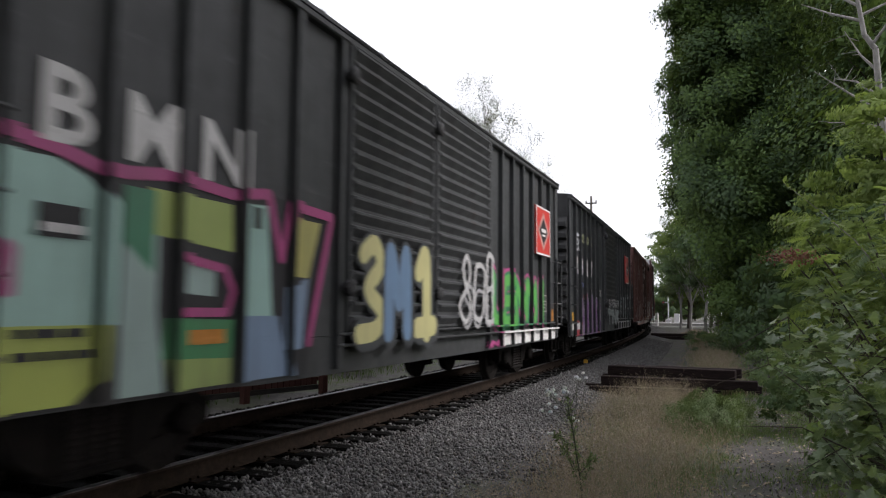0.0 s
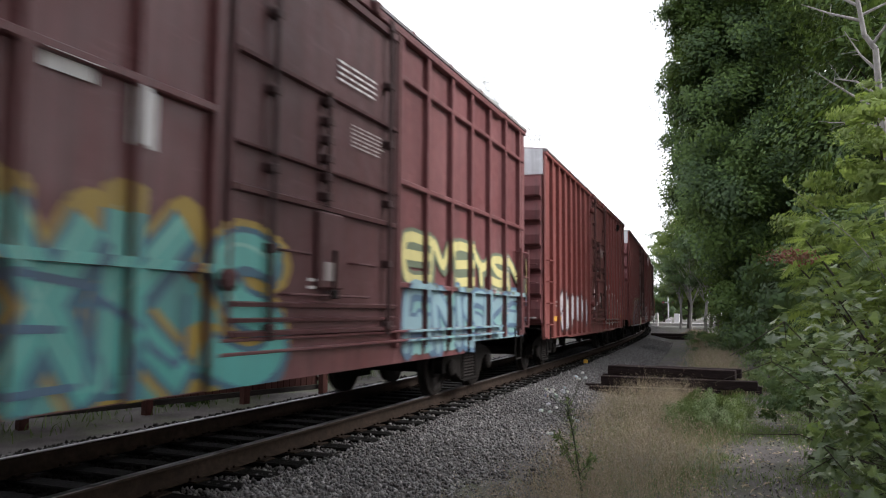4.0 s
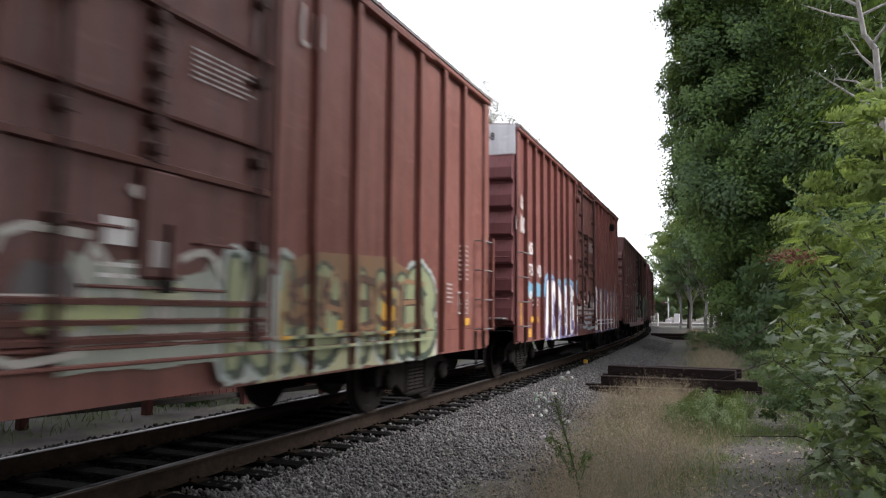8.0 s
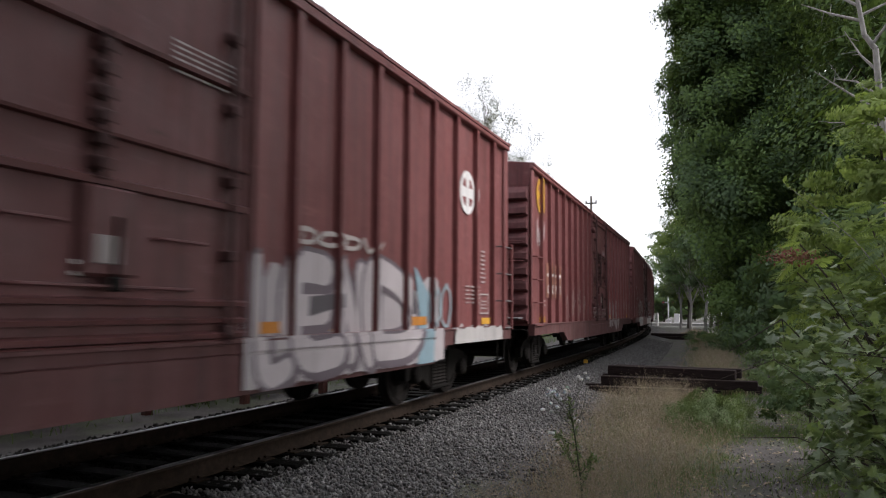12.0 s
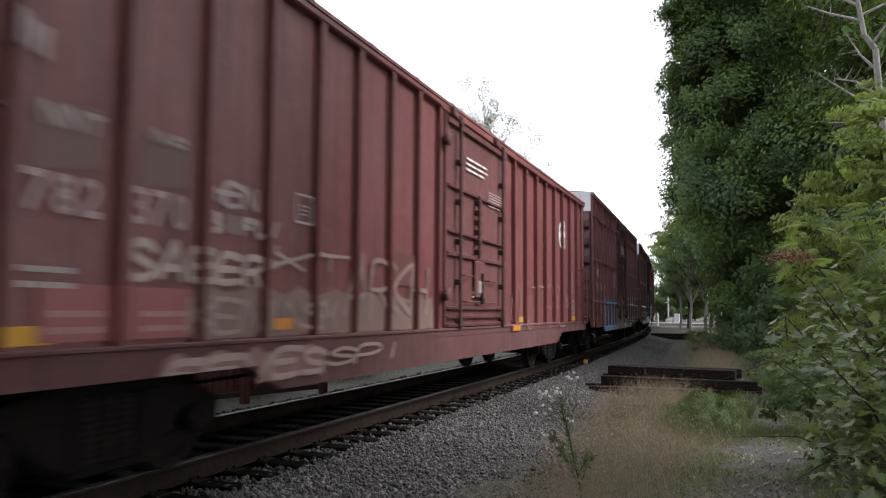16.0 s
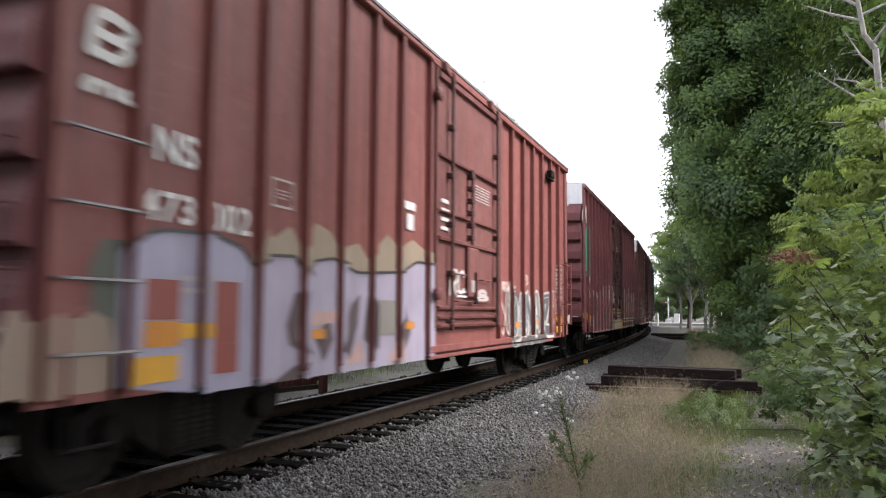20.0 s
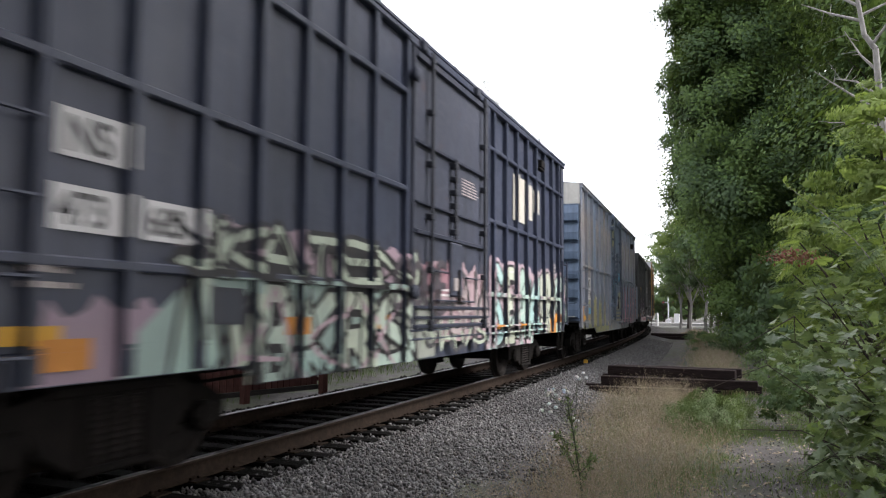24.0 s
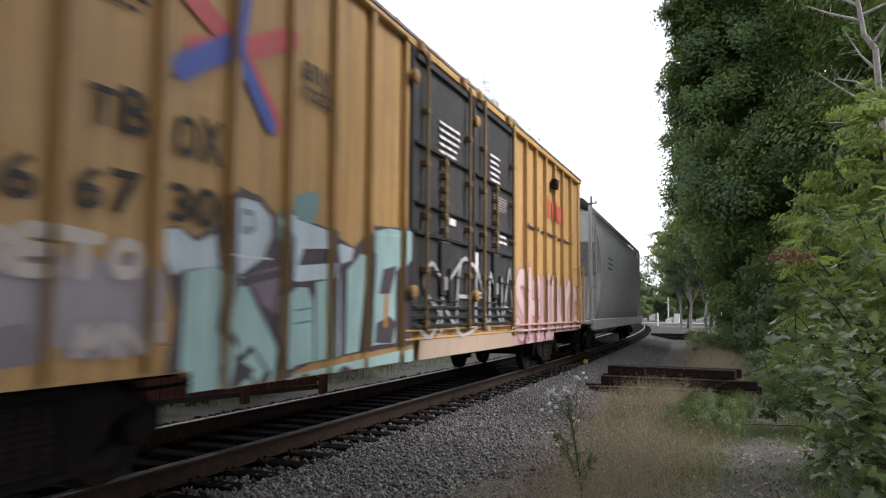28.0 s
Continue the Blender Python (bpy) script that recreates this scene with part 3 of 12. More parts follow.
def boxcar(front, L, eave, spec):
    """One boxcar. front: place of its front end along the line at 14 s. Local y runs back along the train, x to its right.
    In spec, doors (door), posts before and behind the door (pa, pb) and marks are given in metres behind a point nose metres inside the front end."""
    rng = random.Random(spec["seed"])
    W = 1.55
    paint = car_paint(spec["name"] + "_paint", spec["col"], spec["seed"], spec.get("fade", 0.3), spec.get("rust", 0.25), spec.get("dirt", 0.55),
                      spec.get("gloss", 0.40), spec.get("faded"))
    # most ends get a darker colour than the sides, with their shade in it
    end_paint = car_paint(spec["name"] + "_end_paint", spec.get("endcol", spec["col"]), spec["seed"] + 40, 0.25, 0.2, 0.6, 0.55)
    sill_paint = car_paint(spec["name"] + "_sill_paint", spec.get("sill", tuple(c * 0.62 for c in spec["col"])), spec["seed"] + 60, 0.3, 0.5, 0.7, 0.6)
    car = empty("boxcar")
    tagged(car, spec["label"], "boxcar", "cars of the freight train")
    y0, y1 = -L / 2, L / 2
    zf, zl = 1.02, spec.get("lo", 0.68)      # floor line, drop of the side sill between the trucks
    xin = W - 0.082                            # sheathing
    # body shell
    m = Mesher()
    m.bbox(-xin, xin, y0 + 0.05, y1 - 0.05, zf, eave - 0.02, 0.03)
    part("body", m.mesh("body", paint), car)
    # roof with cross seams, low pitch
    m = Mesher()
    hr = 0.08
    m.prism([(-W - 0.012, eave - 0.05), (-W - 0.012, eave - 0.01), (-0.6, eave + hr), (0.6, eave + hr), (W + 0.012, eave - 0.01), (W + 0.012, eave - 0.05)], y0, y1, 1)
    roof = part("roof", m.mesh("roof", GALV if spec.get("galv", True) else paint), car)
    m = Mesher()
    m.prism([(-W - 0.018, eave - 0.05), (-W - 0.018, eave + 0.006), (-0.6, eave + hr + 0.03), (0.6, eave + hr + 0.03), (W + 0.018, eave + 0.006), (W + 0.018, eave - 0.05)], -0.03, 0.03, 1)
    seam = m.mesh("roof_seam", paint)
    nr = int(L / 1.25)
    for i in range(nr + 1):
        part("roof_seam", seam, roof, loc=(0, y0 + 0.06 + (L - 0.12) * i / nr, 0))
    # sides
    nose = spec.get("nose", 0.0)
    du, de = (d + nose for d in spec["door"])
    relief = []
    pw = spec.get("pw", 0.085)
    ptop = eave - spec.get("ptop", 0.12)
    if "pa" in spec:
        us = [0.07, du - 0.07, de + 0.07, L - 0.07] + [p + nose for p in spec["pa"] + spec["pb"]]
    else:
        na, nb = spec["posts"]
        us = [0.07 + (du - 0.14) * i / na for i in range(na + 1)] + [de + 0.07 + (L - de - 0.14) * i / nb for i in range(nb + 1)]
    us = sorted(us)
    flush = spec.get("flush", True)          # the side sheets run down to the sill's lower edge
    ze = spec.get("endlo", 0.84)             # the sill's drop over the trucks
    zpost = max(zl, ze) + 0.03 if flush else 1.0
    pm = Mesher()
    pm.prism([(xin, -pw * 0.55), (W - 0.005, -pw * 0.5), (W - 0.005, pw * 0.5), (xin, pw * 0.55)], zpost, ptop, 2)
    post_me = pm.mesh("post", paint)
    cm = Mesher()
    cm.bbox(xin - 0.01, W - 0.03, -0.10, 0.10, zpost, eave - 0.05, 0.02)
    corner_me = cm.mesh("corner_post", paint)
    flip = Matrix.Rotation(math.pi, 4, "Z")
    for k, u in enumerate(us):
        edge = k in (0, len(us) - 1)
        me = corner_me if edge else post_me
        for sx in (1, -1):
            ob = part("corner_post" if edge else "post", me, car, loc=(0, y0 + u + (0.04 if k == 0 else -0.04 if edge else 0), 0))
            if sx < 0:
                ob.rotation_euler = (0, 0, math.pi)
    # top chord and side sills
    for sx in (1, -1):
        a, b = sorted((sx * (xin - 0.02), sx * (W + 0.005)))
        m = Mesher()
        m.bbox(a, b, y0, y1, eave - 0.13, eave - 0.0505, 0.015)
        part("top_chord", m.mesh("top_chord", paint), car)
        m = Mesher()
        tr = spec.get("truck", 1.9)
        a, b = sorted((sx * (W - 0.12), sx * (xin + 0.003 if flush else W + 0.012)))
        prof = [(y0, 1.04), (y0, ze), (y0 + tr * 1.45, ze), (y0 + tr * 1.45 + 0.5, zl), (y1 - tr * 1.45 - 0.5, zl), (y1 - tr * 1.45, ze), (y1, ze), (y1, 1.04)]
        m.prism(prof, a, b, 0)
        part("side_sill", m.mesh("side_sill", paint if flush else sill_paint), car)
        if not flush:
            m = Mesher()
            a, b = sorted((sx * (W - 0.05), sx * (W + 0.03)))
            m.bbox(a, b, y0, y1, 1.03, 1.065, 0.008)
            part("sill_flange", m.mesh("sill_flange", sill_paint), car)
    # horizontal belts or corrugations between posts
    for zb in spec.get("belts", ()):
        bm_ = Mesher()
        bm_.bbox(xin, W - 0.012, -0.5, 0.5, zb - 0.035, zb + 0.035, 0.012)
        for grp in ((0.1, du - 0.05), (de + 0.05, L - 0.1)):
            for sx in (1, -1):
                b2 = Mesher()
                a, b = sorted((sx * (xin - 0.01), sx * (W - 0.012)))
                b2.bbox(a, b, y0 + grp[0], y0 + grp[1], zb - 0.035, zb + 0.035, 0.012)
                part("belt_rail", b2.mesh("belt_rail", paint), car)
    if spec.get("corr"):
        n = spec["corr"]
        for a, b in zip(us, us[1:]):
            if a >= du - 0.2 and b <= de + 0.2:
                continue
            w2 = (b - a) / 2 - pw * 0.7
            cm = Mesher()
            cm.prism([(xin, -0.035), (xin + 0.028, -0.008), (xin + 0.028, 0.008), (xin, 0.035)], -w2, w2, 1)
            me = cm.mesh("panel_rib", paint)
            for i in range(n):
                part("panel_rib", me, car, loc=(0, y0 + (a + b) / 2, 1.25 + (eave - 0.3 - 1.25) * i / (n - 1)))
    # doors
    rod_paint = car_paint(spec["name"] + "_rod_paint", tuple(c * 0.30 + 0.002 for c in spec["col"]), spec["seed"] + 85, 0.1, 0.3, 0.7, 0.6)
    door_paint = car_paint(spec["name"] + "_door_paint", spec.get("doorcol", tuple(c * 0.66 for c in spec["col"])), spec["seed"] + 80, 0.25, 0.3, 0.65, 0.45)
    leaves = spec.get("leaves", 1)
    for sx in (1, -1):
        for li in range(leaves):
            a = du + (de - du) * li / leaves + 0.05
            b = du + (de - du) * (li + 1) / leaves - 0.05
            yc, hw = y0 + (a + b) / 2, (b - a) / 2
            m = Mesher()
            z0d, z1d = 1.08, eave - (0.06 if spec["doorkind"] == "corrugated" else 0.16)
            m.bbox(xin + 0.005, W - 0.02, -hw, hw, z0d, z1d, 0.012)
            door = part("sliding_door", m.mesh("sliding_door", door_paint), car, loc=(0, yc, 0))
            if sx < 0:
                door.rotation_euler = (0, 0, math.pi)
            for s in (-1, 1):
                m = Mesher()
                m.bbox(W - 0.022, W + 0.012, s * hw - 0.06 if s > 0 else -hw, hw if s > 0 else -hw + 0.06, z0d, z1d, 0.01)
                part("door_stile", m.mesh("door_stile", door_paint), door)
                # black strip that draws the dark recess line beside the door
                m = Mesher()
                m.bbox(xin - 0.01, W - 0.045, s * (hw + 0.035) - 0.03, s * (hw + 0.035) + 0.03, z0d, z1d, 0.006)
                part("door_edge_strip", m.mesh("door_edge_strip", BLACK_PAINT), door, "black strip along the door's edge")
            if spec["doorkind"] == "corrugated":
                n = 19
                m = Mesher()
                for i in range(n if sx > 0 else 0):
                    zc = z0d + 0.12 + (z1d - z0d - 0.24) * i / (n - 1)
                    m.prism([(W - 0.022, zc - 0.075), (W + 0.04, zc + 0.005), (W + 0.04, zc + 0.03), (W - 0.022, zc + 0.055)], -hw + 0.06, hw - 0.06, 1)
                part("corrugation", m.mesh("corrugation", door_paint), door)
            else:
                hd = z1d - z0d
                for zz, hh in ((z0d + 0.03, 0.05), (z0d + 0.14, 0.04), (z0d + 0.27, 0.045), (z0d + hd * 0.342, 0.06), (z0d + hd * 0.445, 0.03), (z0d + hd * 0.66, 0.045), (z1d - 0.09, 0.10)):
                    m = Mesher()
                    m.prism([(W - 0.022, zz - hh * 0.6), (W + 0.035, zz - hh * 0.5), (W + 0.042, zz + hh * 0.2), (W - 0.022, zz + hh * 0.6)], -hw + 0.06, hw - 0.06, 1)
                    part("door_beam", m.mesh("door_beam", door_paint), door)
                for yy, za, zb in ((-hw * 0.66, z0d - 0.04, z1d + 0.03), (hw * 0.80, z0d - 0.04, z1d + 0.03), (-hw * 0.08, z0d + hd * 0.342, z0d + hd * 0.66)):
                    m = Mesher()
                    m.tube((W + 0.055, yy, za), (W + 0.055, yy, zb), 0.027, n=8)
                    for zz in np.linspace(za + 0.10, zb - 0.10, 6):
                        m.bbox(W - 0.02, W + 0.085, yy - 0.05, yy + 0.05, zz - 0.04, zz + 0.04, 0.008)
                    part("locking_rod", m.mesh("locking_rod", rod_paint), door)
                m = Mesher()
                m.bbox(W - 0.02, W + 0.05, -hw * 0.16, hw * 0.14, z0d + 0.42, z0d + hd * 0.33, 0.02)
                part("lock_box", m.mesh("lock_box", door_paint), door)
                m = Mesher()
                m.bbox(W + 0.045, W + 0.062, -hw * 0.10, hw * 0.04, z0d + 0.50, z0d + 0.68, 0.005)
                part("lock_plate", m.mesh("lock_plate", pot((0.34, 0.30, 0.29))), door)
                m = Mesher()
                m.tube((W + 0.07, 0.0, z0d + 0.36), (W + 0.07, 0.02, z0d + 0.80), 0.018, n=6)
                m.bbox(W + 0.05, W + 0.09, -0.05, 0.07, z0d + 0.33, z0d + 0.42, 0.01)
                part("door_handle", m.mesh("door_handle", STEEL_WHEEL), door)
                for ya, yb, zz in ((-hw * 0.55, -hw * 0.25, z0d + 0.74), (hw * 0.28, hw * 0.60, z0d + 0.70), (-hw * 0.5, hw * 0.5, z0d + 0.36)):
                    m = Mesher()
                    m.path([(W - 0.02, ya, zz), (W + 0.05, ya + 0.02, zz), (W + 0.05, yb - 0.02, zz), (W - 0.02, yb, zz)], 0.013)
                    part("grab_iron", m.mesh("grab_iron", door_paint), door)
                for yy in (-hw * 0.86, hw * 0.55):
                    m = Mesher()
                    m.bbox(W - 0.02, W + 0.09, yy - 0.06, yy + 0.06, z1d - 0.05, z1d + 0.10, 0.015)
                    part("door_hanger", m.mesh("door_hanger", sill_paint), door)
            for zz in (z1d - 0.42, z0d + 0.45):
                m = Mesher()
                m.lathe([(W - 0.03, 0.05), (W + 0.05, 0.09), (W + 0.09, 0.09), (W + 0.11, 0.05)], 0, 10, (0, -hw - 0.05, zz))
                part("door_roller", m.mesh("door_roller", sill_paint), door)
        # door tracks
        a, b = sorted((sx * (xin - 0.01), sx * (W + 0.012)))
        hi_u = min(L - 0.2, de + (de - du) * 1.3)
        for zz, hh in (*spec.get("ledges", LEDGES), (eave - (0.035 if spec["doorkind"] == "corrugated" else 0.14), 0.045)):
            m = Mesher()
            m.bbox(a, b, y0 + du - 0.1, y0 + hi_u, zz - hh / 2, zz + hh / 2, 0.008)
            part("door_track", m.mesh("door_track", paint), car)
    # ends: horizontal corrugations, plain top panel
    n = spec.get("ribs", 8)
    ztop = eave - spec.get("captop", 0.55)
    for s in (-1, 1):
        ye = y0 if s < 0 else y1
        m = Mesher()
        m.bbox(-xin + 0.02, xin - 0.02, -0.045, 0.045, 1.05, ztop, 0.012)
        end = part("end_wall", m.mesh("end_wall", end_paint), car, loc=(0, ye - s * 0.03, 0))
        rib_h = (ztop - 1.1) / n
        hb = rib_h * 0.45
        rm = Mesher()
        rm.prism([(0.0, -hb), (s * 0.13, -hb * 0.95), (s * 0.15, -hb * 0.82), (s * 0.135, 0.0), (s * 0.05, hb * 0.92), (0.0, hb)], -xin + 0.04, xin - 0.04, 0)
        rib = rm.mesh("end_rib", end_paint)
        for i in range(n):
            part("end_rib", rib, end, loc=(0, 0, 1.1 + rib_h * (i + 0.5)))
        m = Mesher()
        m.prism([(-xin, ztop), (xin, ztop), (xin, eave), (0.6, eave + 0.06), (-0.6, eave + 0.06), (-xin, eave)], ye - 0.02 if s > 0 else ye - 0.012, ye + 0.012 if s > 0 else ye + 0.02, 1)
        capm = end_paint if not spec.get("cap") else car_paint(spec["name"] + "_cap", spec["cap"], spec["seed"] + 90, 0.1, 0.08, 0.3, 0.5)
        part("end_top_panel", m.mesh("end_top_panel", capm), car)
        # ladder rungs on the end, crossover platform, lever, hand brake
        m = Mesher()
        for zz in np.arange(1.15, spec.get("ladder", 2.6), 0.38):
            m.path([(0.86, ye + s * 0.05, zz), (0.86, ye + s * 0.17, zz), (1.36, ye + s * 0.17, zz), (1.36, ye + s * 0.05, zz)], 0.012, 5)
        m.bbox(0.83, 0.87, min(ye + s * 0.13, ye + s * 0.16), max(ye + s * 0.13, ye + s * 0.16), 1.0, spec.get("ladder", 2.6) + 0.05, 0.005)
        part("end_ladder", m.mesh("end_ladder", end_paint), car)
        m = Mesher()
        a, b = sorted((ye + s * 0.05, ye + s * 0.42))
        m.bbox(-1.35, 1.35, a, b, 1.16, 1.19, 0.008)
        for xx in (-1.1, -0.4, 0.4, 1.1):
            m.tube((xx, ye, 1.0), (xx, ye + s * 0.38, 1.16), 0.015, n=5)
        part("crossover_platform", m.mesh("crossover_platform", GALV), car)
        if s < 0 and n <= 6:
            m = Mesher()
            m.bbox(-0.45, 0.42, ye - 0.20, ye - 0.11, 1.42, 1.90, 0.012)
            m.bbox(-0.49, 0.46, ye - 0.212, ye - 0.19, 1.86, 1.92, 0.006)
            m.bbox(-0.49, 0.46, ye - 0.212, ye - 0.19, 1.40, 1.46, 0.006)
            part("placard_board", m.mesh("placard_board", end_paint), car)
            # stencils on two of the ribs
            for k, xa, xb, rows in ((n - 2, -0.50, 0.72, 2), (2, -0.68, 0.50, 2)):
                zr = 1.1 + rib_h * (k + 0.5) - hb * 0.50
                bars = shape_bars(xa, zr, xb - xa, hb * 0.66, rows, rng, 0.5)
                me = bpy.data.meshes.new("stencil_print")
                me.from_pydata([(p[0], ye - 0.1235, p[1]) for q in bars for p in q], [], [tuple(range(4 * i, 4 * i + 4)) for i in range(len(bars))])
                me.materials.append(pot((0.46, 0.40, 0.39)))
                part("stencil_print", me, car)["kind"] = "stuff"
        m = Mesher()
        m.path([(1.46, ye + s * 0.10, 0.72), (1.46, ye + s * 0.12, 0.92), (1.40, ye + s * 0.25, 0.96), (0.55, ye + s * 0.32, 0.92), (0.12, ye + s * 0.7, 0.88)], 0.009, 6)
        part("uncoupling_lever", m.mesh("uncoupling_lever", STEEL_DARK), car)
        cp = part("coupler", GEAR["coupler"], car, loc=(0, ye, 0))
        ho = part("air_hose", GEAR["air_hose"], car, loc=(0, ye, 0))
        if s > 0:
            cp.rotation_euler = ho.rotation_euler = (0, 0, math.pi)
        # sill steps and side grab irons at the corners
        for sx in (-1, 1):
            yy = ye - s * 0.40
            m = Mesher()
            m.path([(sx * 1.50, yy - 0.19, 1.0), (sx * 1.50, yy - 0.19, 0.45), (sx * 1.50, yy + 0.19, 0.45), (sx * 1.50, yy + 0.19, 1.0)], 0.016, 6)
            part("sill_step", m.mesh("sill_step", STEEL_DARK), car)
            rungs = GALV if rng.random() < 0.5 else paint
            span = (us[1] - 0.02) if s < 0 else 0.55
            ya, yb = sorted((ye - s * 0.06, ye - s * max(0.5, min(0.72, span))))
            if s > 0:
                for yy2 in (ya + 0.01, yb - 0.01):
                    gm = Mesher()
                    gm.bbox(min(sx * (W + 0.03), sx * (W + 0.07)), max(sx * (W + 0.03), sx * (W + 0.07)), yy2 - 0.022, yy2 + 0.022, 1.0, 2.46, 0.004)
                    part("ladder_stile", gm.mesh("ladder_stile", paint), car)
            for zz in (1.03, 1.48, 1.935, 2.39):
                gm = Mesher()
                gm.path([(sx * (xin - 0.01), ya, zz), (sx * (W + 0.045), ya + 0.015, zz), (sx * (W + 0.045), yb - 0.015, zz), (sx * (xin - 0.01), yb, zz)], 0.013, 5)
                part("ladder_rung", gm.mesh("ladder_rung", rungs), car)
        if s > 0:
            part("hand_brake_wheel", GEAR["hand_brake_wheel"], car, loc=(-0.7, ye + 0.16, 2.2))
    # underframe
    m = Mesher()
    m.bbox(-0.22, 0.22, y0 + 0.05, y1 - 0.05, 0.66, 1.0, 0.02)
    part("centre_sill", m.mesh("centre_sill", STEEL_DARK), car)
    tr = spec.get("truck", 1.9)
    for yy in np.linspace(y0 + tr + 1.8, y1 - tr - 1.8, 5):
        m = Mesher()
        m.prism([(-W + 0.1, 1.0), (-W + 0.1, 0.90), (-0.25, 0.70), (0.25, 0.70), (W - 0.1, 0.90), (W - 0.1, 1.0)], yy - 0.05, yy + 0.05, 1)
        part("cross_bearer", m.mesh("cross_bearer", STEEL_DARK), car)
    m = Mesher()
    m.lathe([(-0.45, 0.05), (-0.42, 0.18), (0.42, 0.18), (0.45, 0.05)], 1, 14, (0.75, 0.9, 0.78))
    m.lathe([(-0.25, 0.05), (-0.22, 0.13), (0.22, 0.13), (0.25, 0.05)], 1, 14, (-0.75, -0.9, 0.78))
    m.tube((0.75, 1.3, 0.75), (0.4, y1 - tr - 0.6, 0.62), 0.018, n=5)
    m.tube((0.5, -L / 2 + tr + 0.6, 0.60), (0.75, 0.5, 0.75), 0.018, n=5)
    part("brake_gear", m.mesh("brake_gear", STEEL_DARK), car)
    add_truck(car, y0 + tr, tr, front)
    add_truck(car, y1 - tr, L - tr, front)
    # relief along the near side, for all that is painted on it
    for u in us:
        relief.append((u - pw * 0.55, xin))
        relief.append((u + pw * 0.55, W - 0.004))
    relief = [r for r in relief if not (du < r[0] < de)]
    relief.append((du, xin))
    relief.append((de, W - 0.017 if spec["doorkind"] != "corrugated" else W + 0.041))
    relief.append((L + 5, xin))
    relief.append((hi_u, xin))
    relief = sorted((u - nose, x) for u, x in relief)
    ledges = [(zz, W + 0.013, hh / 2, de - nose, hi_u - nose) for zz, hh in spec.get("ledges", LEDGES)]
    over_trucks = (-9, 99) if ze < 0.8 else (tr * 1.45 + 0.1 - nose, L - tr * 1.45 - 0.1 - nose)
    sill = (1.041, xin + 0.004, zl + 0.01) if flush else (1.066, W + 0.031, zl + 0.01)
    surface = (relief, [(zb, W - 0.011) for zb in spec.get("belts", ())] + ledges, xin, sill + over_trucks)
    END_Y[car.name] = y0
    for op, *args in spec.get("marks", ()):
        MARKS[op](car, rng, surface, y0 + nose, *args)
    return car


PAINTS = {}
END_Y = {}          # where each car's front end wall stands
COATS = {}          # coats laid on each car so far: a later coat lies over an earlier one


def pot(col, col2=None, z0=1.0, z1=2.6):
    key = (col, col2, z0, z1)
    if key not in PAINTS:
        PAINTS[key] = spray("spray_paint", col, col2, z0, z1)
    return PAINTS[key]


def put(car, relief, y0, name, polys, mat, layer=1, label=""):
    COATS[car.name] = COATS.get(car.name, 0) + 1
    ob = decal(name, polys, relief, 0.003 * layer + 0.0002 * COATS[car.name], mat, car, y0, label)
    if ob and name in ("stencil_print", "scrawl", "graffiti_letter", "lettering", "graffiti_outline", "graffiti_halo", "graffiti_shine", "graffiti_shading", "painted_line", "graffiti_line", "painted_patch", "painted_shape"):
        ob["kind"] = "stuff"
    return ob


def piece(car, rng, relief, y0, u0, u1, z0, z1, n, fill, line, halo=None, back=None, shine=None, fill2=None, fat=0.34, zb=None, dark=None):
    sharp = rng.random() < 0.55 if fat < 0.45 else False
    """A graffiti piece: backing, halo, outline, fill and shine, one part each."""
    h, o, f, s = graffiti_layers(rng, u0, u1, z0, z1, n, fat, 0.12, sharp)
    if back:
        put(car, relief, y0, "graffiti_backing", cloud_shape(rng, u0 - 0.1, u1 + 0.1, zb or z0, z1 + 0.12, n * 2), pot(back), 1)
    if dark:
        put(car, relief, y0, "graffiti_backing", cloud_shape(rng, u0 - 0.05, u1 + 0.05, z0, z1 - 0.06, n), pot(dark), 1)
    if halo:
        put(car, relief, y0, "graffiti_halo", h, pot(halo), 2)
    if line:
        put(car, relief, y0, "graffiti_outline", o, pot(line), 3)
    if fill:
        for letter in f:
            put(car, relief, y0, "graffiti_letter", letter, pot(fill, fill2, z0, z1), 4)
    if shine:
        put(car, relief, y0, "graffiti_shine", s, pot(shine), 5)


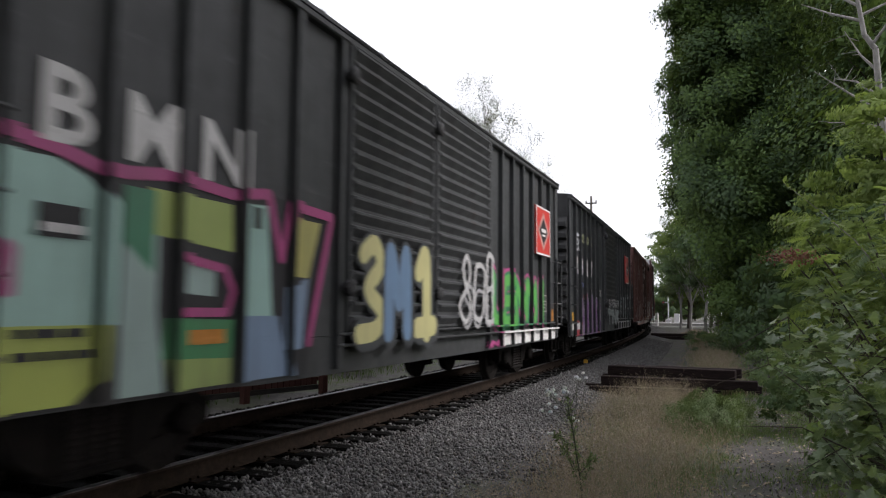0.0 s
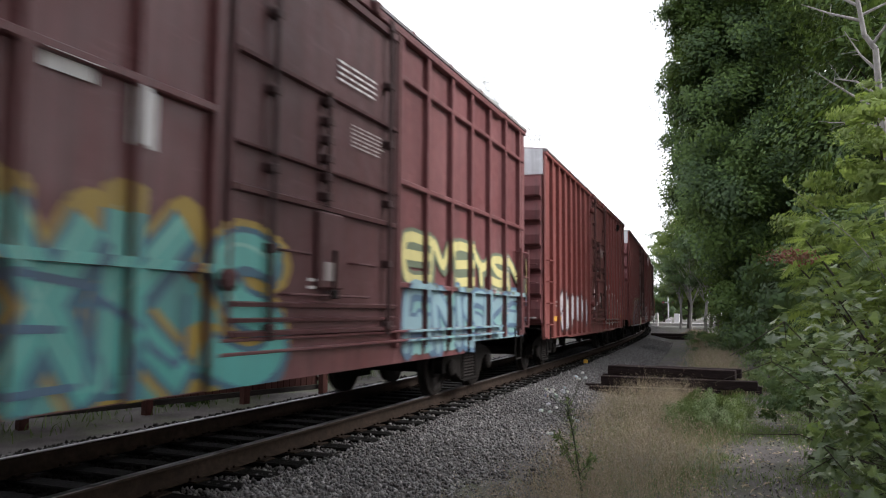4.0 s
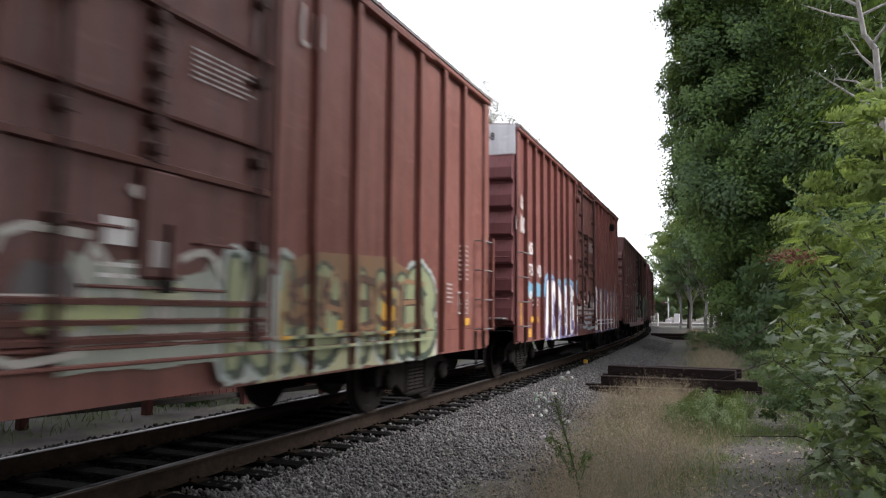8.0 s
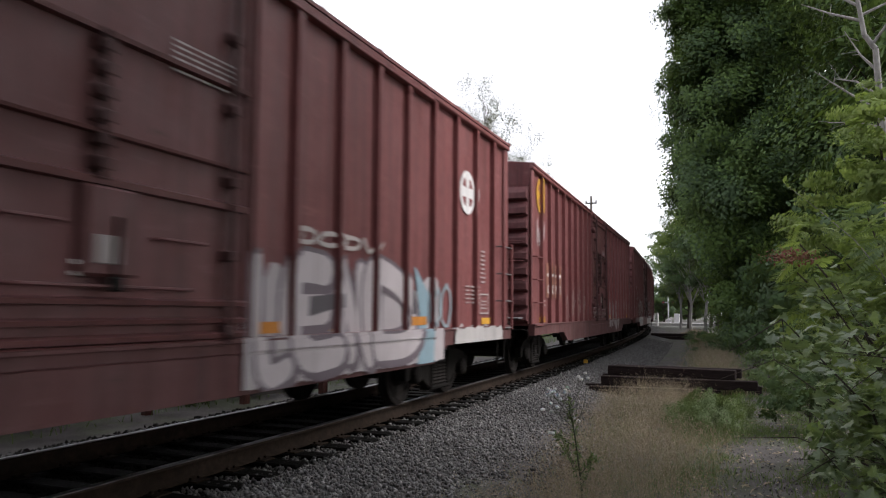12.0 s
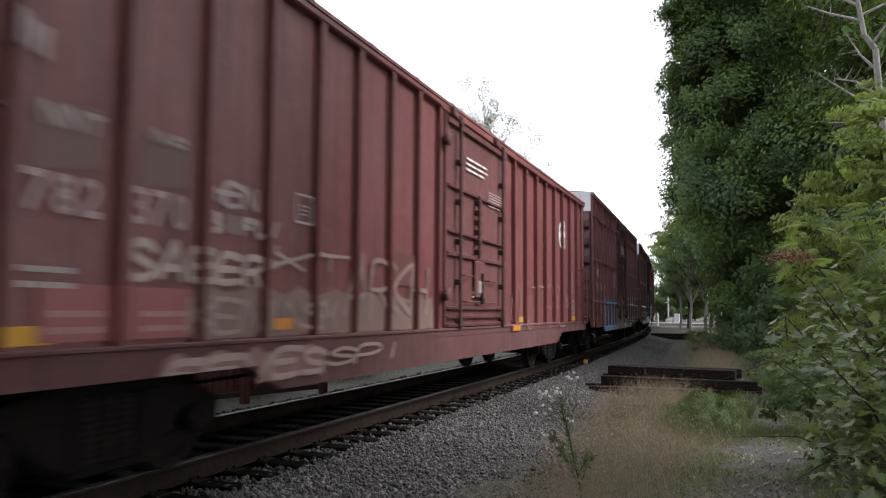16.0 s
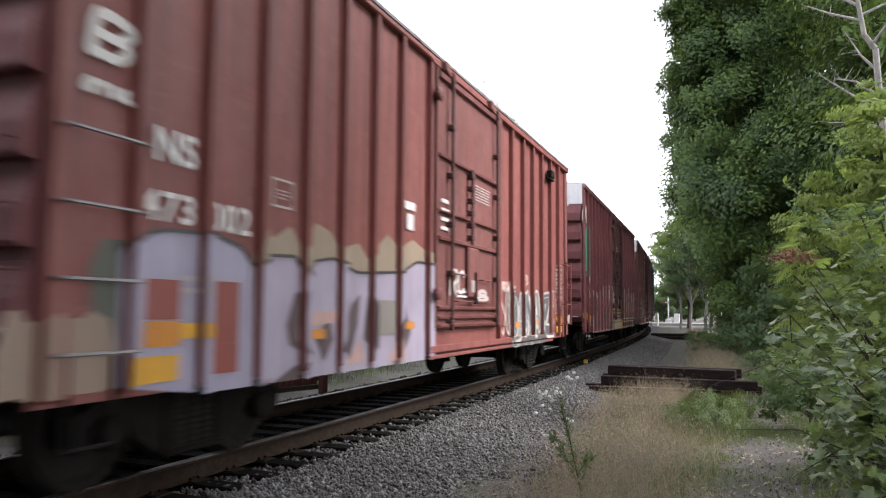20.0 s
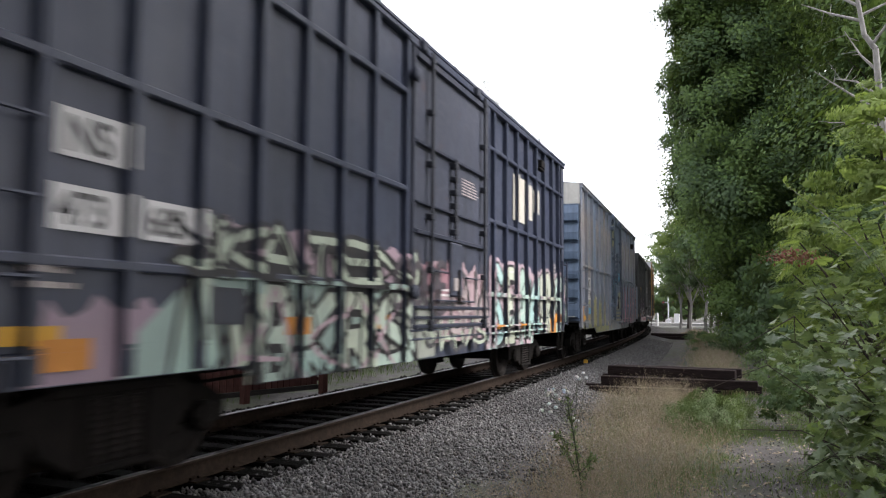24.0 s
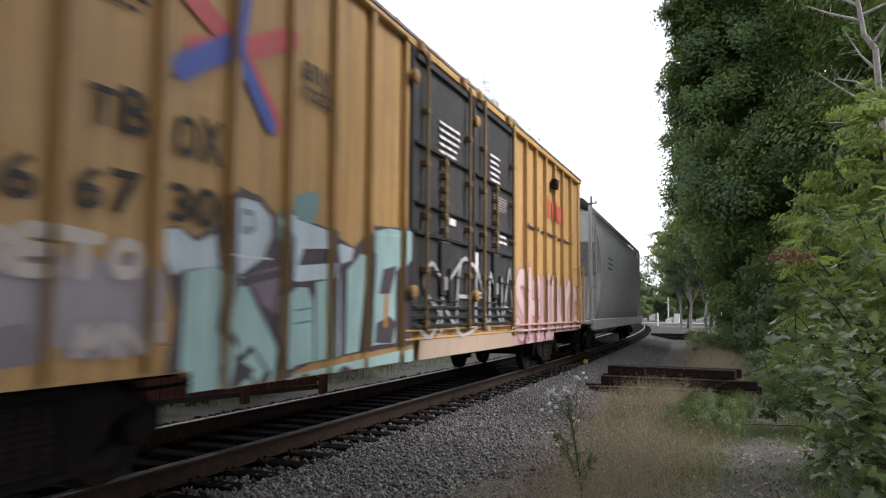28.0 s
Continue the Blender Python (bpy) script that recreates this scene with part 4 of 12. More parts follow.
def word(car, rng, relief, y0, text, us, z0, z1, fill, line, opt=None):
    """Sprayed letters, one between each two places of us: halo, outline, one part for each letter's fill, and shine. With thin, a tag in one stroke."""
    opt = opt or {}
    halo, outlines, fills, shine = [], ([], []), [], []
    for n, (ch, a, b) in enumerate(zip(text, us, us[1:])):
        outline = outlines[n % 2]
        w, dz = b - a, z1 - z0
        thin = opt.get("thin")
        fw = thin or opt.get("fat", 0.36) * 0.74 * min(w, dz * 0.75)
        edge = 0.0 if thin else opt.get("thick", 0.04) * 1.25
        lo, hi = (rng.uniform(0, 0.10), rng.uniform(0.90, 1.0)) if thin else (rng.uniform(0, 0.03), rng.uniform(0.95, 1.0))
        ins = fw / 2 + (0.02 * w if thin else 0)
        lean = rng.uniform(0.0, 0.18) * w if thin else rng.uniform(-0.05, 0.05) * w
        letter = []
        for spine in SPINES[ch]:
            pts = [(x + rng.uniform(-0.09, 0.09), y + rng.uniform(-0.06, 0.06)) for x, y in spine]
            if len(pts) > 2 and not (opt.get("sharp") and ch not in "OCSUGD"):
                pts = bend(pts, 3)
            L = [(a + ins + max(0.02, w - 2 * ins) * x + lean * (y - 0.5), z0 + dz * lo + ins + (dz * (hi - lo) - 2 * ins) * y) for x, y in pts]
            blunt = bool(opt.get("sharp"))
            letter += stroke(L, fw, 0.8 if thin else 1.0, not blunt)
            if line and not thin:
                outline += stroke(L, fw + 2 * edge, 1.0, not blunt)
                outline += stroke([(p + edge * 1.1, q - edge * 0.9) for p, q in L], fw + 1.6 * edge, 1.0, not blunt)
            if opt.get("halo"):
                halo += stroke(L, fw + 4.5 * edge, 1.0)
            if opt.get("shine"):
                shine += stroke([(p - fw * 0.24, q + fw * 0.12) for p, q in L[:max(2, len(L) // 2)]], fw * 0.14, 0.5)
        fills.append(letter)
    if opt.get("back"):
        wash(car, rng, relief, y0, us[0] - 0.05, us[-1] + 0.05, z0 - 0.02, z1 - 0.1, len(text), opt["back"])
    if opt.get("thin"):
        put(car, relief, y0, "scrawl", [p for f in fills for p in f], pot(fill), 6)
        return
    if halo:
        put(car, relief, y0, "graffiti_halo", halo, pot(opt["halo"]), 2)
    for n, outline in enumerate(outlines):
        if outline:
            put(car, relief, y0, "graffiti_outline", outline, pot(line), 3 + n)
    shades = opt.get("fills") or (fill,)
    for i, f in enumerate(fills):
        put(car, relief, y0, "graffiti_letter", f, pot(shades[i % len(shades)], opt.get("fill2"), z0, z1), 3.5 + i % 2)
    if shine:
        put(car, relief, y0, "graffiti_shine", shine, pot(opt["shine"]), 5)


def wash(car, rng, relief, y0, u0, u1, z0, z1, lumps, col):
    """A sprayed ground of colour with a ragged upper edge and uneven ends."""
    n = max(6, int((u1 - u0) / 0.07))
    ph = rng.uniform(0, 6.28)
    hts = [z1 - (z1 - z0) * (0.16 * abs(math.sin(math.pi * lumps * i / n + ph)) + rng.uniform(0, 0.10)) for i in range(n + 1)]
    hts[0] = z0 + (hts[0] - z0) * 0.6
    hts[-1] = z0 + (hts[-1] - z0) * 0.6
    low = [z0 + rng.uniform(0, 0.03) for i in range(n + 1)]
    at = [u0 + (u1 - u0) * i / n for i in range(n + 1)]
    put(car, relief, y0, "painted_patch", [[(at[i], low[i]), (at[i + 1], low[i + 1]), (at[i + 1], hts[i + 1]), (at[i], hts[i])] for i in range(n)], pot(col), 1)


def fitted(car, rng, relief, y0, body, u0, u1, z0, z1, mat=None):
    """Lettering stretched to a box."""
    polys = shape_text(body, 0, 0, 1.0, 0.022, 0.85, 0.12)
    wide = max(p[0] for q in polys for p in q)
    high = max(p[1] for q in polys for p in q)
    put(car, relief, y0, "lettering", [[(u0 + x * (u1 - u0) / wide, z0 + z * (z1 - z0) / high) for x, z in q] for q in polys], mat or WHITE_PAINT, 7)


def scrawl(car, rng, relief, y0, u0, u1, z0, z1, n, col, width=0.045):
    """Thin handwriting-like strokes, one line."""
    polys = []
    w = (u1 - u0) / n
    for i in range(n):
        y = rng.uniform(0.0, 0.3)
        pts = [(0.0, y)]
        for k in range(rng.randint(3, 6)):
            y = rng.uniform(0.6, 1.0) if y < 0.5 else rng.uniform(0.0, 0.4)
            pts.append((min(1.0, max(0.0, (k + 1) / 5 + rng.uniform(-0.22, 0.12))), y))
        polys += stroke([(u0 + (i + x * 0.95) * w, z0 + v * (z1 - z0)) for x, v in bend(pts, 4)], width, 0.7)
    put(car, relief, y0, "scrawl", polys, pot(col), 6)


def words(car, rng, relief, y0, body, u, z, h, mat=None, squeeze=0.85, gap=0.10):
    put(car, relief, y0, "lettering", shape_text(body, u, z, h, 0.022, squeeze, gap), mat or WHITE_PAINT, 7)


def small_print(car, rng, relief, y0, u, z, w, h, lines, mat=None):
    put(car, relief, y0, "stencil_print", shape_bars(u, z, w, h, lines, rng), mat or WHITE_PAINT, 7)


def plate(car, rng, relief, y0, name, u, z, w, h, mat):
    put(car, relief, y0, name, shape_rect(u, z, w, h), mat, 6)


def stencil_box(car, rng, relief, y0, u, z, w, h, mat=None):
    """A lube or test stencil: a white frame with bars."""
    t = 0.022
    rim = shape_rect(u, z, w, t) + shape_rect(u, z + h - t, w, t) + shape_rect(u, z, t, h) + shape_rect(u + w - t, z, t, h)
    put(car, relief, y0, "stencil_frame", rim + shape_bars(u + 0.08, z + 0.08, w - 0.16, h - 0.16, 3, rng), mat or STENCIL, 7)


def patch(car, rng, relief, y0, u0, u1, z0, z1, lumps, col):
    put(car, relief, y0, "painted_patch", cloud_shape(rng, u0, u1, z0, z1, lumps), pot(col), 1)


def disc(car, rng, relief, y0, u, z, r, mat, inner=None):
    put(car, relief, y0, "round_emblem", shape_disc(u, z, r, r), mat, 6)
    if inner:
        k = r * 0.72
        polys = []
        for a0 in range(4):
            c = math.pi / 4 + a0 * math.pi / 2
            polys.append([(u + 0.28 * r * math.cos(c), z + 0.28 * r * math.sin(c))] + [(u + k * math.cos(c + d), z + k * math.sin(c + d)) for d in (-0.42, -0.2, 0, 0.2, 0.42)])
        put(car, relief, y0, "emblem_cross", polys, inner, 7)


def diamond_board(car, rng, relief, y0, u, z, w, h):
    """A square red sign board on the car's side with a ringed dark diamond."""
    c = (u + w / 2, z + h / 2)
    def dia(k):
        return [[(c[0] - w * k, c[1]), (c[0], c[1] - h * k), (c[0] + w * k, c[1]), (c[0], c[1] + h * k)]]
    m = Mesher()
    m.bbox(1.55, 1.59, y0 + u, y0 + u + w, z, z + h, 0.006)
    b = part("sign_board", m.mesh("sign_board", SIGN_RED), car, "square red sign board with a white rim")
    flat = ([(99, 1.59)], [], 1.59, (0, 1.59, 0, -9, 99))
    t = 0.035
    put(b, flat, y0, "sign_rim", shape_rect(u, z, w, t) + shape_rect(u, z + h - t, w, t) + shape_rect(u, z, t, h) + shape_rect(u + w - t, z, t, h), WHITE_PAINT, 1)
    put(b, flat, y0, "diamond_ring", dia(0.40), pot((0.60, 0.30, 0.27)), 1)
    put(b, flat, y0, "diamond", dia(0.29), BLACK_PAINT, 2)
    put(b, flat, y0, "diamond_bars", shape_rect(c[0] - w * 0.17, c[1] - 0.02, w * 0.34, 0.07) + shape_rect(c[0] - w * 0.11, c[1] - 0.10, w * 0.22, 0.04), WHITE_PAINT, 3)


def star_emblem(car, rng, relief, y0, u, z, w, h):
    """Crossed red and blue bands."""
    put(car, relief, y0, "red_band", stroke([(u, z + h * 0.8), (u + w * 0.5, z + h * 0.5), (u + w * 0.15, z + h * 0.32)], 0.20) + stroke([(u + w, z + h * 0.85), (u + w * 0.55, z + h * 0.5), (u + w * 0.9, z)], 0.20), pot((0.55, 0.09, 0.10)), 6)
    put(car, relief, y0, "blue_band", stroke([(u + w * 0.55, z + h), (u + w * 0.5, z + h * 0.55), (u + w * 0.05, z + h * 0.12)], 0.20) + stroke([(u + w * 0.5, z + h * 0.5), (u + w * 0.85, z - 0.05)], 0.16), pot((0.06, 0.10, 0.42)), 7)


def box_vent(car, rng, relief, y0, u, z):
    m = Mesher()
    m.bbox(1.50, 1.62, y0 + u, y0 + u + 0.28, z, z + 0.16, 0.015)
    m.bbox(1.50, 1.60, y0 + u - 0.05, y0 + u + 0.34, z - 0.05, z - 0.01, 0.01)
    part("door_stop", m.mesh("door_stop", STEEL_DARK), car)


SIGN_RED = car_paint("red_sign_paint", (0.55, 0.045, 0.035), 12, 0.2, 0.03, 0.15, 0.35)
def polygon(car, rng, relief, y0, col, layer, pts):
    put(car, relief, y0, "painted_shape", [pts], pot(col), layer)


def line(car, rng, relief, y0, col, width, pts):
    put(car, relief, y0, "painted_line", stroke(pts, width), pot(col), 6)


def end_words(car, rng, relief, y0, body, x, z, h, mat=None):
    """Lettering across the front end panel."""
    v, f = [], []
    y0 = END_Y[car.name]
    for poly in shape_text(body, x, z, h):
        f.append(tuple(range(len(v), len(v) + len(poly))))
        v.extend((p[0], y0 - 0.022, p[1]) for p in poly)
    me = bpy.data.meshes.new("lettering")
    me.from_pydata(v, [], f)
    me.materials.append(mat or BLACK_PAINT)
    part("lettering", me, car)


MARKS = {"word": word, "wash": wash, "fit": fitted, "poly": polygon, "line": line, "end": end_words, "piece": piece, "scrawl": scrawl, "txt": words, "bars": small_print, "rect": plate, "box": stencil_box, "patch": patch, "disc": disc,
         "board": diamond_board, "star": star_emblem, "vent": box_vent}
# ---- ground, track bed, rails and ties ----
def ground_material():
    m, nt, b = material("dirt_and_weeds", 0.95)
    v = texco(nt)
    big, mid, fine = noise_of(nt, v, 0.9, 6), noise_of(nt, v, 2.2, 6), noise_of(nt, v, 26, 6, 0.7)
    c = mix_of(nt, ramp_of(nt, mid, [(0.38, GREY(0)), (0.62, GREY(1))]), (0.048, 0.043, 0.040), (0.094, 0.085, 0.081))
    c = mix_of(nt, ramp_of(nt, big, [(0.47, GREY(0)), (0.58, GREY(0.75))]), c, (0.060, 0.075, 0.032))
    c = mix_of(nt, ramp_of(nt, fine, [(0.4, GREY(0)), (0.68, GREY(0.75))]), c, (0.04, 0.035, 0.032))
    nt.links.new(c, b.inputs["Base Color"])
    bump_of(nt, b, mix_of(nt, 0.4, mid, fine), 0.9, 0.05)
    return m


def bed_material(name, k):
    m, nt, b = material(name, 0.95)
    vo = nt.nodes.new("ShaderNodeTexVoronoi")
    vo.inputs["Scale"].default_value = 19
    nt.links.new(texco(nt), vo.inputs["Vector"])
    big = noise_of(nt, texco(nt), 0.7, 4)
    sep = nt.nodes.new("ShaderNodeSeparateColor")
    nt.links.new(vo.outputs["Color"], sep.inputs[0])
    c = ramp_of(nt, sep.outputs[0], [(0.0, (0.09 * k, 0.085 * k, 0.085 * k)), (0.5, (0.17 * k, 0.165 * k, 0.16 * k)), (1.0, (0.30 * k, 0.29 * k, 0.28 * k))])
    c = mix_of(nt, ramp_of(nt, vo.outputs["Distance"], [(0.3, GREY(0)), (0.75, GREY(0.9))]), c, (0.03 * k, 0.028 * k, 0.027 * k))
    c = mix_of(nt, ramp_of(nt, big, [(0.45, GREY(0)), (0.7, GREY(0.5))]), c, (0.09 * k, 0.078 * k, 0.066 * k))
    nt.links.new(c, b.inputs["Base Color"])
    bp = nt.nodes.new("ShaderNodeBump")
    bp.inputs["Strength"].default_value, bp.inputs["Distance"].default_value, bp.invert = 0.9, 0.04, True
    nt.links.new(vo.outputs["Distance"], bp.inputs["Height"])
    nt.links.new(bp.outputs[0], b.inputs["Normal"])
    return m


BED = bed_material("crushed_stone_bed", 0.75)
# bed under the train, coloured for oil and for the cars' shade
BED_OILY_SHADED = bed_material("oil_stained_shaded_bed", 0.06)
BED_OILY_SHADED.node_tree.nodes["Principled BSDF"].inputs["Specular IOR Level"].default_value = 0.05
DIRT = ground_material()


def make_ground():
    xs = np.unique(np.concatenate([np.linspace(-1500, -60, 9), np.linspace(-60, -8, 14), np.arange(-8, 12.1, 0.4), np.linspace(12, 60, 14), np.linspace(60, 1500, 9)]))
    ys = np.unique(np.concatenate([np.linspace(-1500, -40, 8), np.linspace(-40, -2, 10), np.arange(-2, 40, 0.5), np.arange(40, 150, 2.0), np.linspace(150, 600, 30), np.linspace(600, 2500, 8)]))
    X, Y = np.meshgrid(xs, ys)
    Z = ground_z(X, Y) - 0.03
    rs = np.random.RandomState(3)
    near = (np.abs(X) < 14) & (Y > -5) & (Y < 60) & (np.abs(track_lat(X, Y)) > 2.8)
    Z = Z + near * rs.uniform(-0.025, 0.025, X.shape)
    n, k = len(xs), len(ys)
    v = np.stack([X, Y, Z], -1).reshape(-1, 3)
    i = (np.arange(k - 1)[:, None] * n + np.arange(n - 1)[None]).ravel()
    f = np.stack([i, i + 1, i + n + 1, i + n], -1)
    ob = new("ground", big_mesh("ground", v, f, [DIRT], smooth=True))
    tagged(ob, "bare grey dirt and weedy ground beside the tracks", "ground", kind="structure")


def sweep(profile, s0, s1, step, mats, mi=None, name="swept", closed=True):
    """Sweeps a profile of (lateral, z) along the line."""
    ss = np.arange(s0, s1 + step * 0.5, step)
    P = np.array(profile)
    k = len(P)
    v = np.empty((len(ss), k, 3))
    for j, (lat, z) in enumerate(P):
        x, y, _ = track(ss, lat)
        v[:, j, 0], v[:, j, 1], v[:, j, 2] = x, y, z
    idx = np.arange(len(ss) - 1)[:, None] * k
    jj = np.arange(k if closed else k - 1)[None]
    a = (idx + jj).ravel()
    b = (idx + (jj + 1) % k).ravel()
    f = np.stack([a, b, b + k, a + k], -1)
    m = None
    if mi is not None:
        m = np.tile(np.array(mi), len(ss) - 1)
    return big_mesh(name, v.reshape(-1, 3), f, mats, m)


def make_track():
    bed = new("track_bed", sweep([(-3.0, -0.50), (-1.65, -0.222), (-1.3, -0.218), (0, -0.222), (1.3, -0.218), (1.65, -0.222), (2.85, -0.47)], -60, 420, 1.0, [BED, BED_OILY_SHADED], [1, 1, 1, 1, 0, 0], name="track_bed", closed=False))
    tagged(bed, "raised bed of crushed grey stone under the railway line", "track bed", kind="structure")
    line = empty("railway_track")
    tagged(line, "single railway track on tarred wooden ties", "railway track", kind="structure")
    prof = [(-0.070, -0.172), (-0.070, -0.160), (-0.012, -0.140), (-0.009, -0.045), (-0.036, -0.035), (-0.037, -0.008), (-0.028, 0.0), (0.028, 0.0),
            (0.037, -0.008), (0.036, -0.035), (0.009, -0.045), (0.012, -0.140), (0.070, -0.160), (0.070, -0.172)]
    mi = [0] * 14
    mi[6] = 1
    mi[5] = mi[7] = 1
    for sx in (-1, 1):
        me = sweep([(sx * 0.752 + a, z) for a, z in prof], -60, 420, 1.0, [RAIL_RUST, RAIL_HEAD], mi, "rail")
        part("rail", me, line, "rusty steel rail with a polished head")
    m = Mesher()
    m.bbox(-1.29, 1.29, -0.115, 0.115, -0.345, -0.172, 0.015)
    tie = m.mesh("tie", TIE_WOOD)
    m = Mesher()
    for sx in (-1, 1):
        m.bbox(sx * 0.752 - 0.17, sx * 0.752 + 0.17, -0.09, 0.09, -0.172, -0.158, 0.004)
        for dx in (-0.085, 0.085):
            for dy in (-0.05, 0.05):
                m.bbox(sx * 0.752 + dx - 0.016, sx * 0.752 + dx + 0.016, dy - 0.016, dy + 0.016, -0.16, -0.135, 0.006)
    tplate = m.mesh("tie_plate", RAIL_RUST)
    rng = random.Random(11)
    for i in range(300):
        s = -6.0 + i * 0.497 + rng.uniform(-0.02, 0.02)
        x, y, h = track(s, rng.uniform(-0.03, 0.03))
        ob = part("tie", tie, line)
        ob.location, ob.rotation_euler = (x, y, rng.uniform(-0.006, 0.0)), (0, 0, h + rng.uniform(-0.012, 0.012))
        if -1 < s < 45:
            part("tie_plate", tplate, ob)
    m = Mesher()
    rest = [s for s in np.arange(143.6, 400, 0.497)]
    for s in rest:
        x, y, h = track(s)
        c, sn = math.cos(h), math.sin(h)
        vs = [(x + a * c - b * sn, y + a * sn + b * c, z) for a in (-1.29, 1.29) for b in (-0.115, 0.115) for z in (-0.345, -0.172)]
        m.add(vs, [(0, 1, 3, 2), (4, 6, 7, 5), (0, 4, 5, 1), (2, 3, 7, 6), (0, 2, 6, 4), (1, 5, 7, 3)])
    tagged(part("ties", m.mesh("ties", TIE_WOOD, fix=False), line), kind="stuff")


def ico():
    t = (1 + 5 ** 0.5) / 2
    v = np.array([(-1, t, 0), (1, t, 0), (-1, -t, 0), (1, -t, 0), (0, -1, t), (0, 1, t), (0, -1, -t), (0, 1, -t), (t, 0, -1), (t, 0, 1), (-t, 0, -1), (-t, 0, 1)])
    v /= np.linalg.norm(v[0])
    f = np.array([(0, 11, 5), (0, 5, 1), (0, 1, 7), (0, 7, 10), (0, 10, 11), (1, 5, 9), (5, 11, 4), (11, 10, 2), (10, 7, 6), (7, 1, 8),
                  (3, 9, 4), (3, 4, 2), (3, 2, 6), (3, 6, 8), (3, 8, 9), (4, 9, 5), (2, 4, 11), (6, 2, 10), (8, 6, 7), (9, 8, 1)])
    return v, f


def scatter_stones(name, P, size, rs, mat, label, category):
    """Angular crushed stones at the places P, one joined mesh."""
    iv, jf = ico()
    n = len(P)
    jit = rs.uniform(0.48, 1.30, (n, 12, 1))
    sc = size[:, None, None] * rs.uniform([0.75, 0.75, 0.5], [1.3, 1.3, 0.95], (n, 3))[:, None, :]
    q = rs.normal(size=(n, 4))
    q /= np.linalg.norm(q, axis=1, keepdims=True)
    w, x, y, z = q.T
    R = np.stack([1 - 2 * (y * y + z * z), 2 * (x * y - z * w), 2 * (x * z + y * w), 2 * (x * y + z * w), 1 - 2 * (x * x + z * z), 2 * (y * z - x * w),
                  2 * (x * z - y * w), 2 * (y * z + x * w), 1 - 2 * (x * x + y * y)], -1).reshape(n, 3, 3)
    V = np.einsum("nij,nkj->nki", R, iv[None] * jit * sc) + P[:, None, :]
    F = (jf[None] + (np.arange(n) * 12)[:, None, None]).reshape(-1, 3)
    ob = new(name, big_mesh(name, V.reshape(-1, 3), F, [mat]))
    tagged(ob, label, category, kind="stuff")
    return ob


def make_ballast():
    rs = np.random.RandomState(5)
    P, S = [], []
    def lay(n, s0, s1, l0, l1, size, pw=1.6):
        s = s0 + (s1 - s0) * rs.uniform(0, 1, n) ** pw
        lat = rs.uniform(l0, l1, n)
        x, y, _ = track(s, lat)
        z = np.interp(np.abs(lat), [0, 1.3, 1.65, 2.85, 3.5], [-0.228, -0.218, -0.22, -0.47, -0.46])
        P.append(np.stack([x, y, z + rs.uniform(-0.012, 0.028, n)], -1))
        S.append(rs.uniform(0.6, 1.25, n) * size)
    lay(56000, 3.0, 46, 1.30, 2.95, 0.0195)
    lay(6500, 3.0, 40, 0.86, 1.34, 0.024)
    lay(2600, 3.0, 22, 2.9, 3.5, 0.022)
    lay(5500, 4.0, 34, -2.7, -1.25, 0.024, 1.2)
    lay(5000, -14.0, 3.0, 1.30, 2.95, 0.029, 1.0)
    scatter_stones("ballast", np.concatenate(P), np.concatenate(S), rs, STONE, "loose crushed grey ballast stones along the track", "ballast")
    P.clear()
    S.clear()
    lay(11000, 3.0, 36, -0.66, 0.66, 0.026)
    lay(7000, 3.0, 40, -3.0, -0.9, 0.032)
    scatter_stones("ballast", np.concatenate(P), np.concatenate(S), rs, STONE_OILY_SHADED, "oil-stained ballast under the train, its shade put into the colour", "ballast")


make_ground()
make_track()
make_ballast()
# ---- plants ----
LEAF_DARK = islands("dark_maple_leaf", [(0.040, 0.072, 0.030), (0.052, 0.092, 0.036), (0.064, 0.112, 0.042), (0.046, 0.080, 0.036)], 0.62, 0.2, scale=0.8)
# lighter maple colour: stands in for light on the boughs
LEAF_LIT = islands("lit_maple_leaf", [(0.074, 0.128, 0.034), (0.096, 0.158, 0.042), (0.084, 0.140, 0.042), (0.118, 0.185, 0.050)], 0.62, 0.3, scale=0.8)
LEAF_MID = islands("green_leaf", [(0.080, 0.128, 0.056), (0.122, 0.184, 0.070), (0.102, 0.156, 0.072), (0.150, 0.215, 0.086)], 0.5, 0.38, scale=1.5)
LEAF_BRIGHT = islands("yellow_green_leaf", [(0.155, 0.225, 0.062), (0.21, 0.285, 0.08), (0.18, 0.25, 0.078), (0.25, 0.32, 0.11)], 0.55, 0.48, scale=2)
LEAF_PALE = islands("pale_willow_leaf", [(0.10, 0.11, 0.07), (0.14, 0.148, 0.10), (0.09, 0.10, 0.055)], 0.6, 0.3)
LEAF_MAPLE = islands("broad_maple_leaf", [(0.095, 0.145, 0.075), (0.125, 0.18, 0.095), (0.175, 0.245, 0.08), (0.125, 0.172, 0.11), (0.19, 0.26, 0.06)], 0.34, 0.38, per="object", scale=9)
LEAF_MAPLE_REST = islands("broad_maple_leaf_rest", [(0.095, 0.145, 0.075), (0.125, 0.18, 0.095), (0.165, 0.235, 0.08), (0.125, 0.172, 0.11)], 0.38, 0.38, scale=9)
GRASS_DRY = islands("dry_grass", [(0.33, 0.250, 0.195), (0.40, 0.315, 0.255), (0.29, 0.212, 0.170), (0.33, 0.275, 0.19), (0.24, 0.215, 0.14)], 0.85, 0.25)
GRASS_GREEN = islands("green_weed", [(0.085, 0.132, 0.05), (0.12, 0.17, 0.062), (0.10, 0.15, 0.055)], 0.7, 0.32)
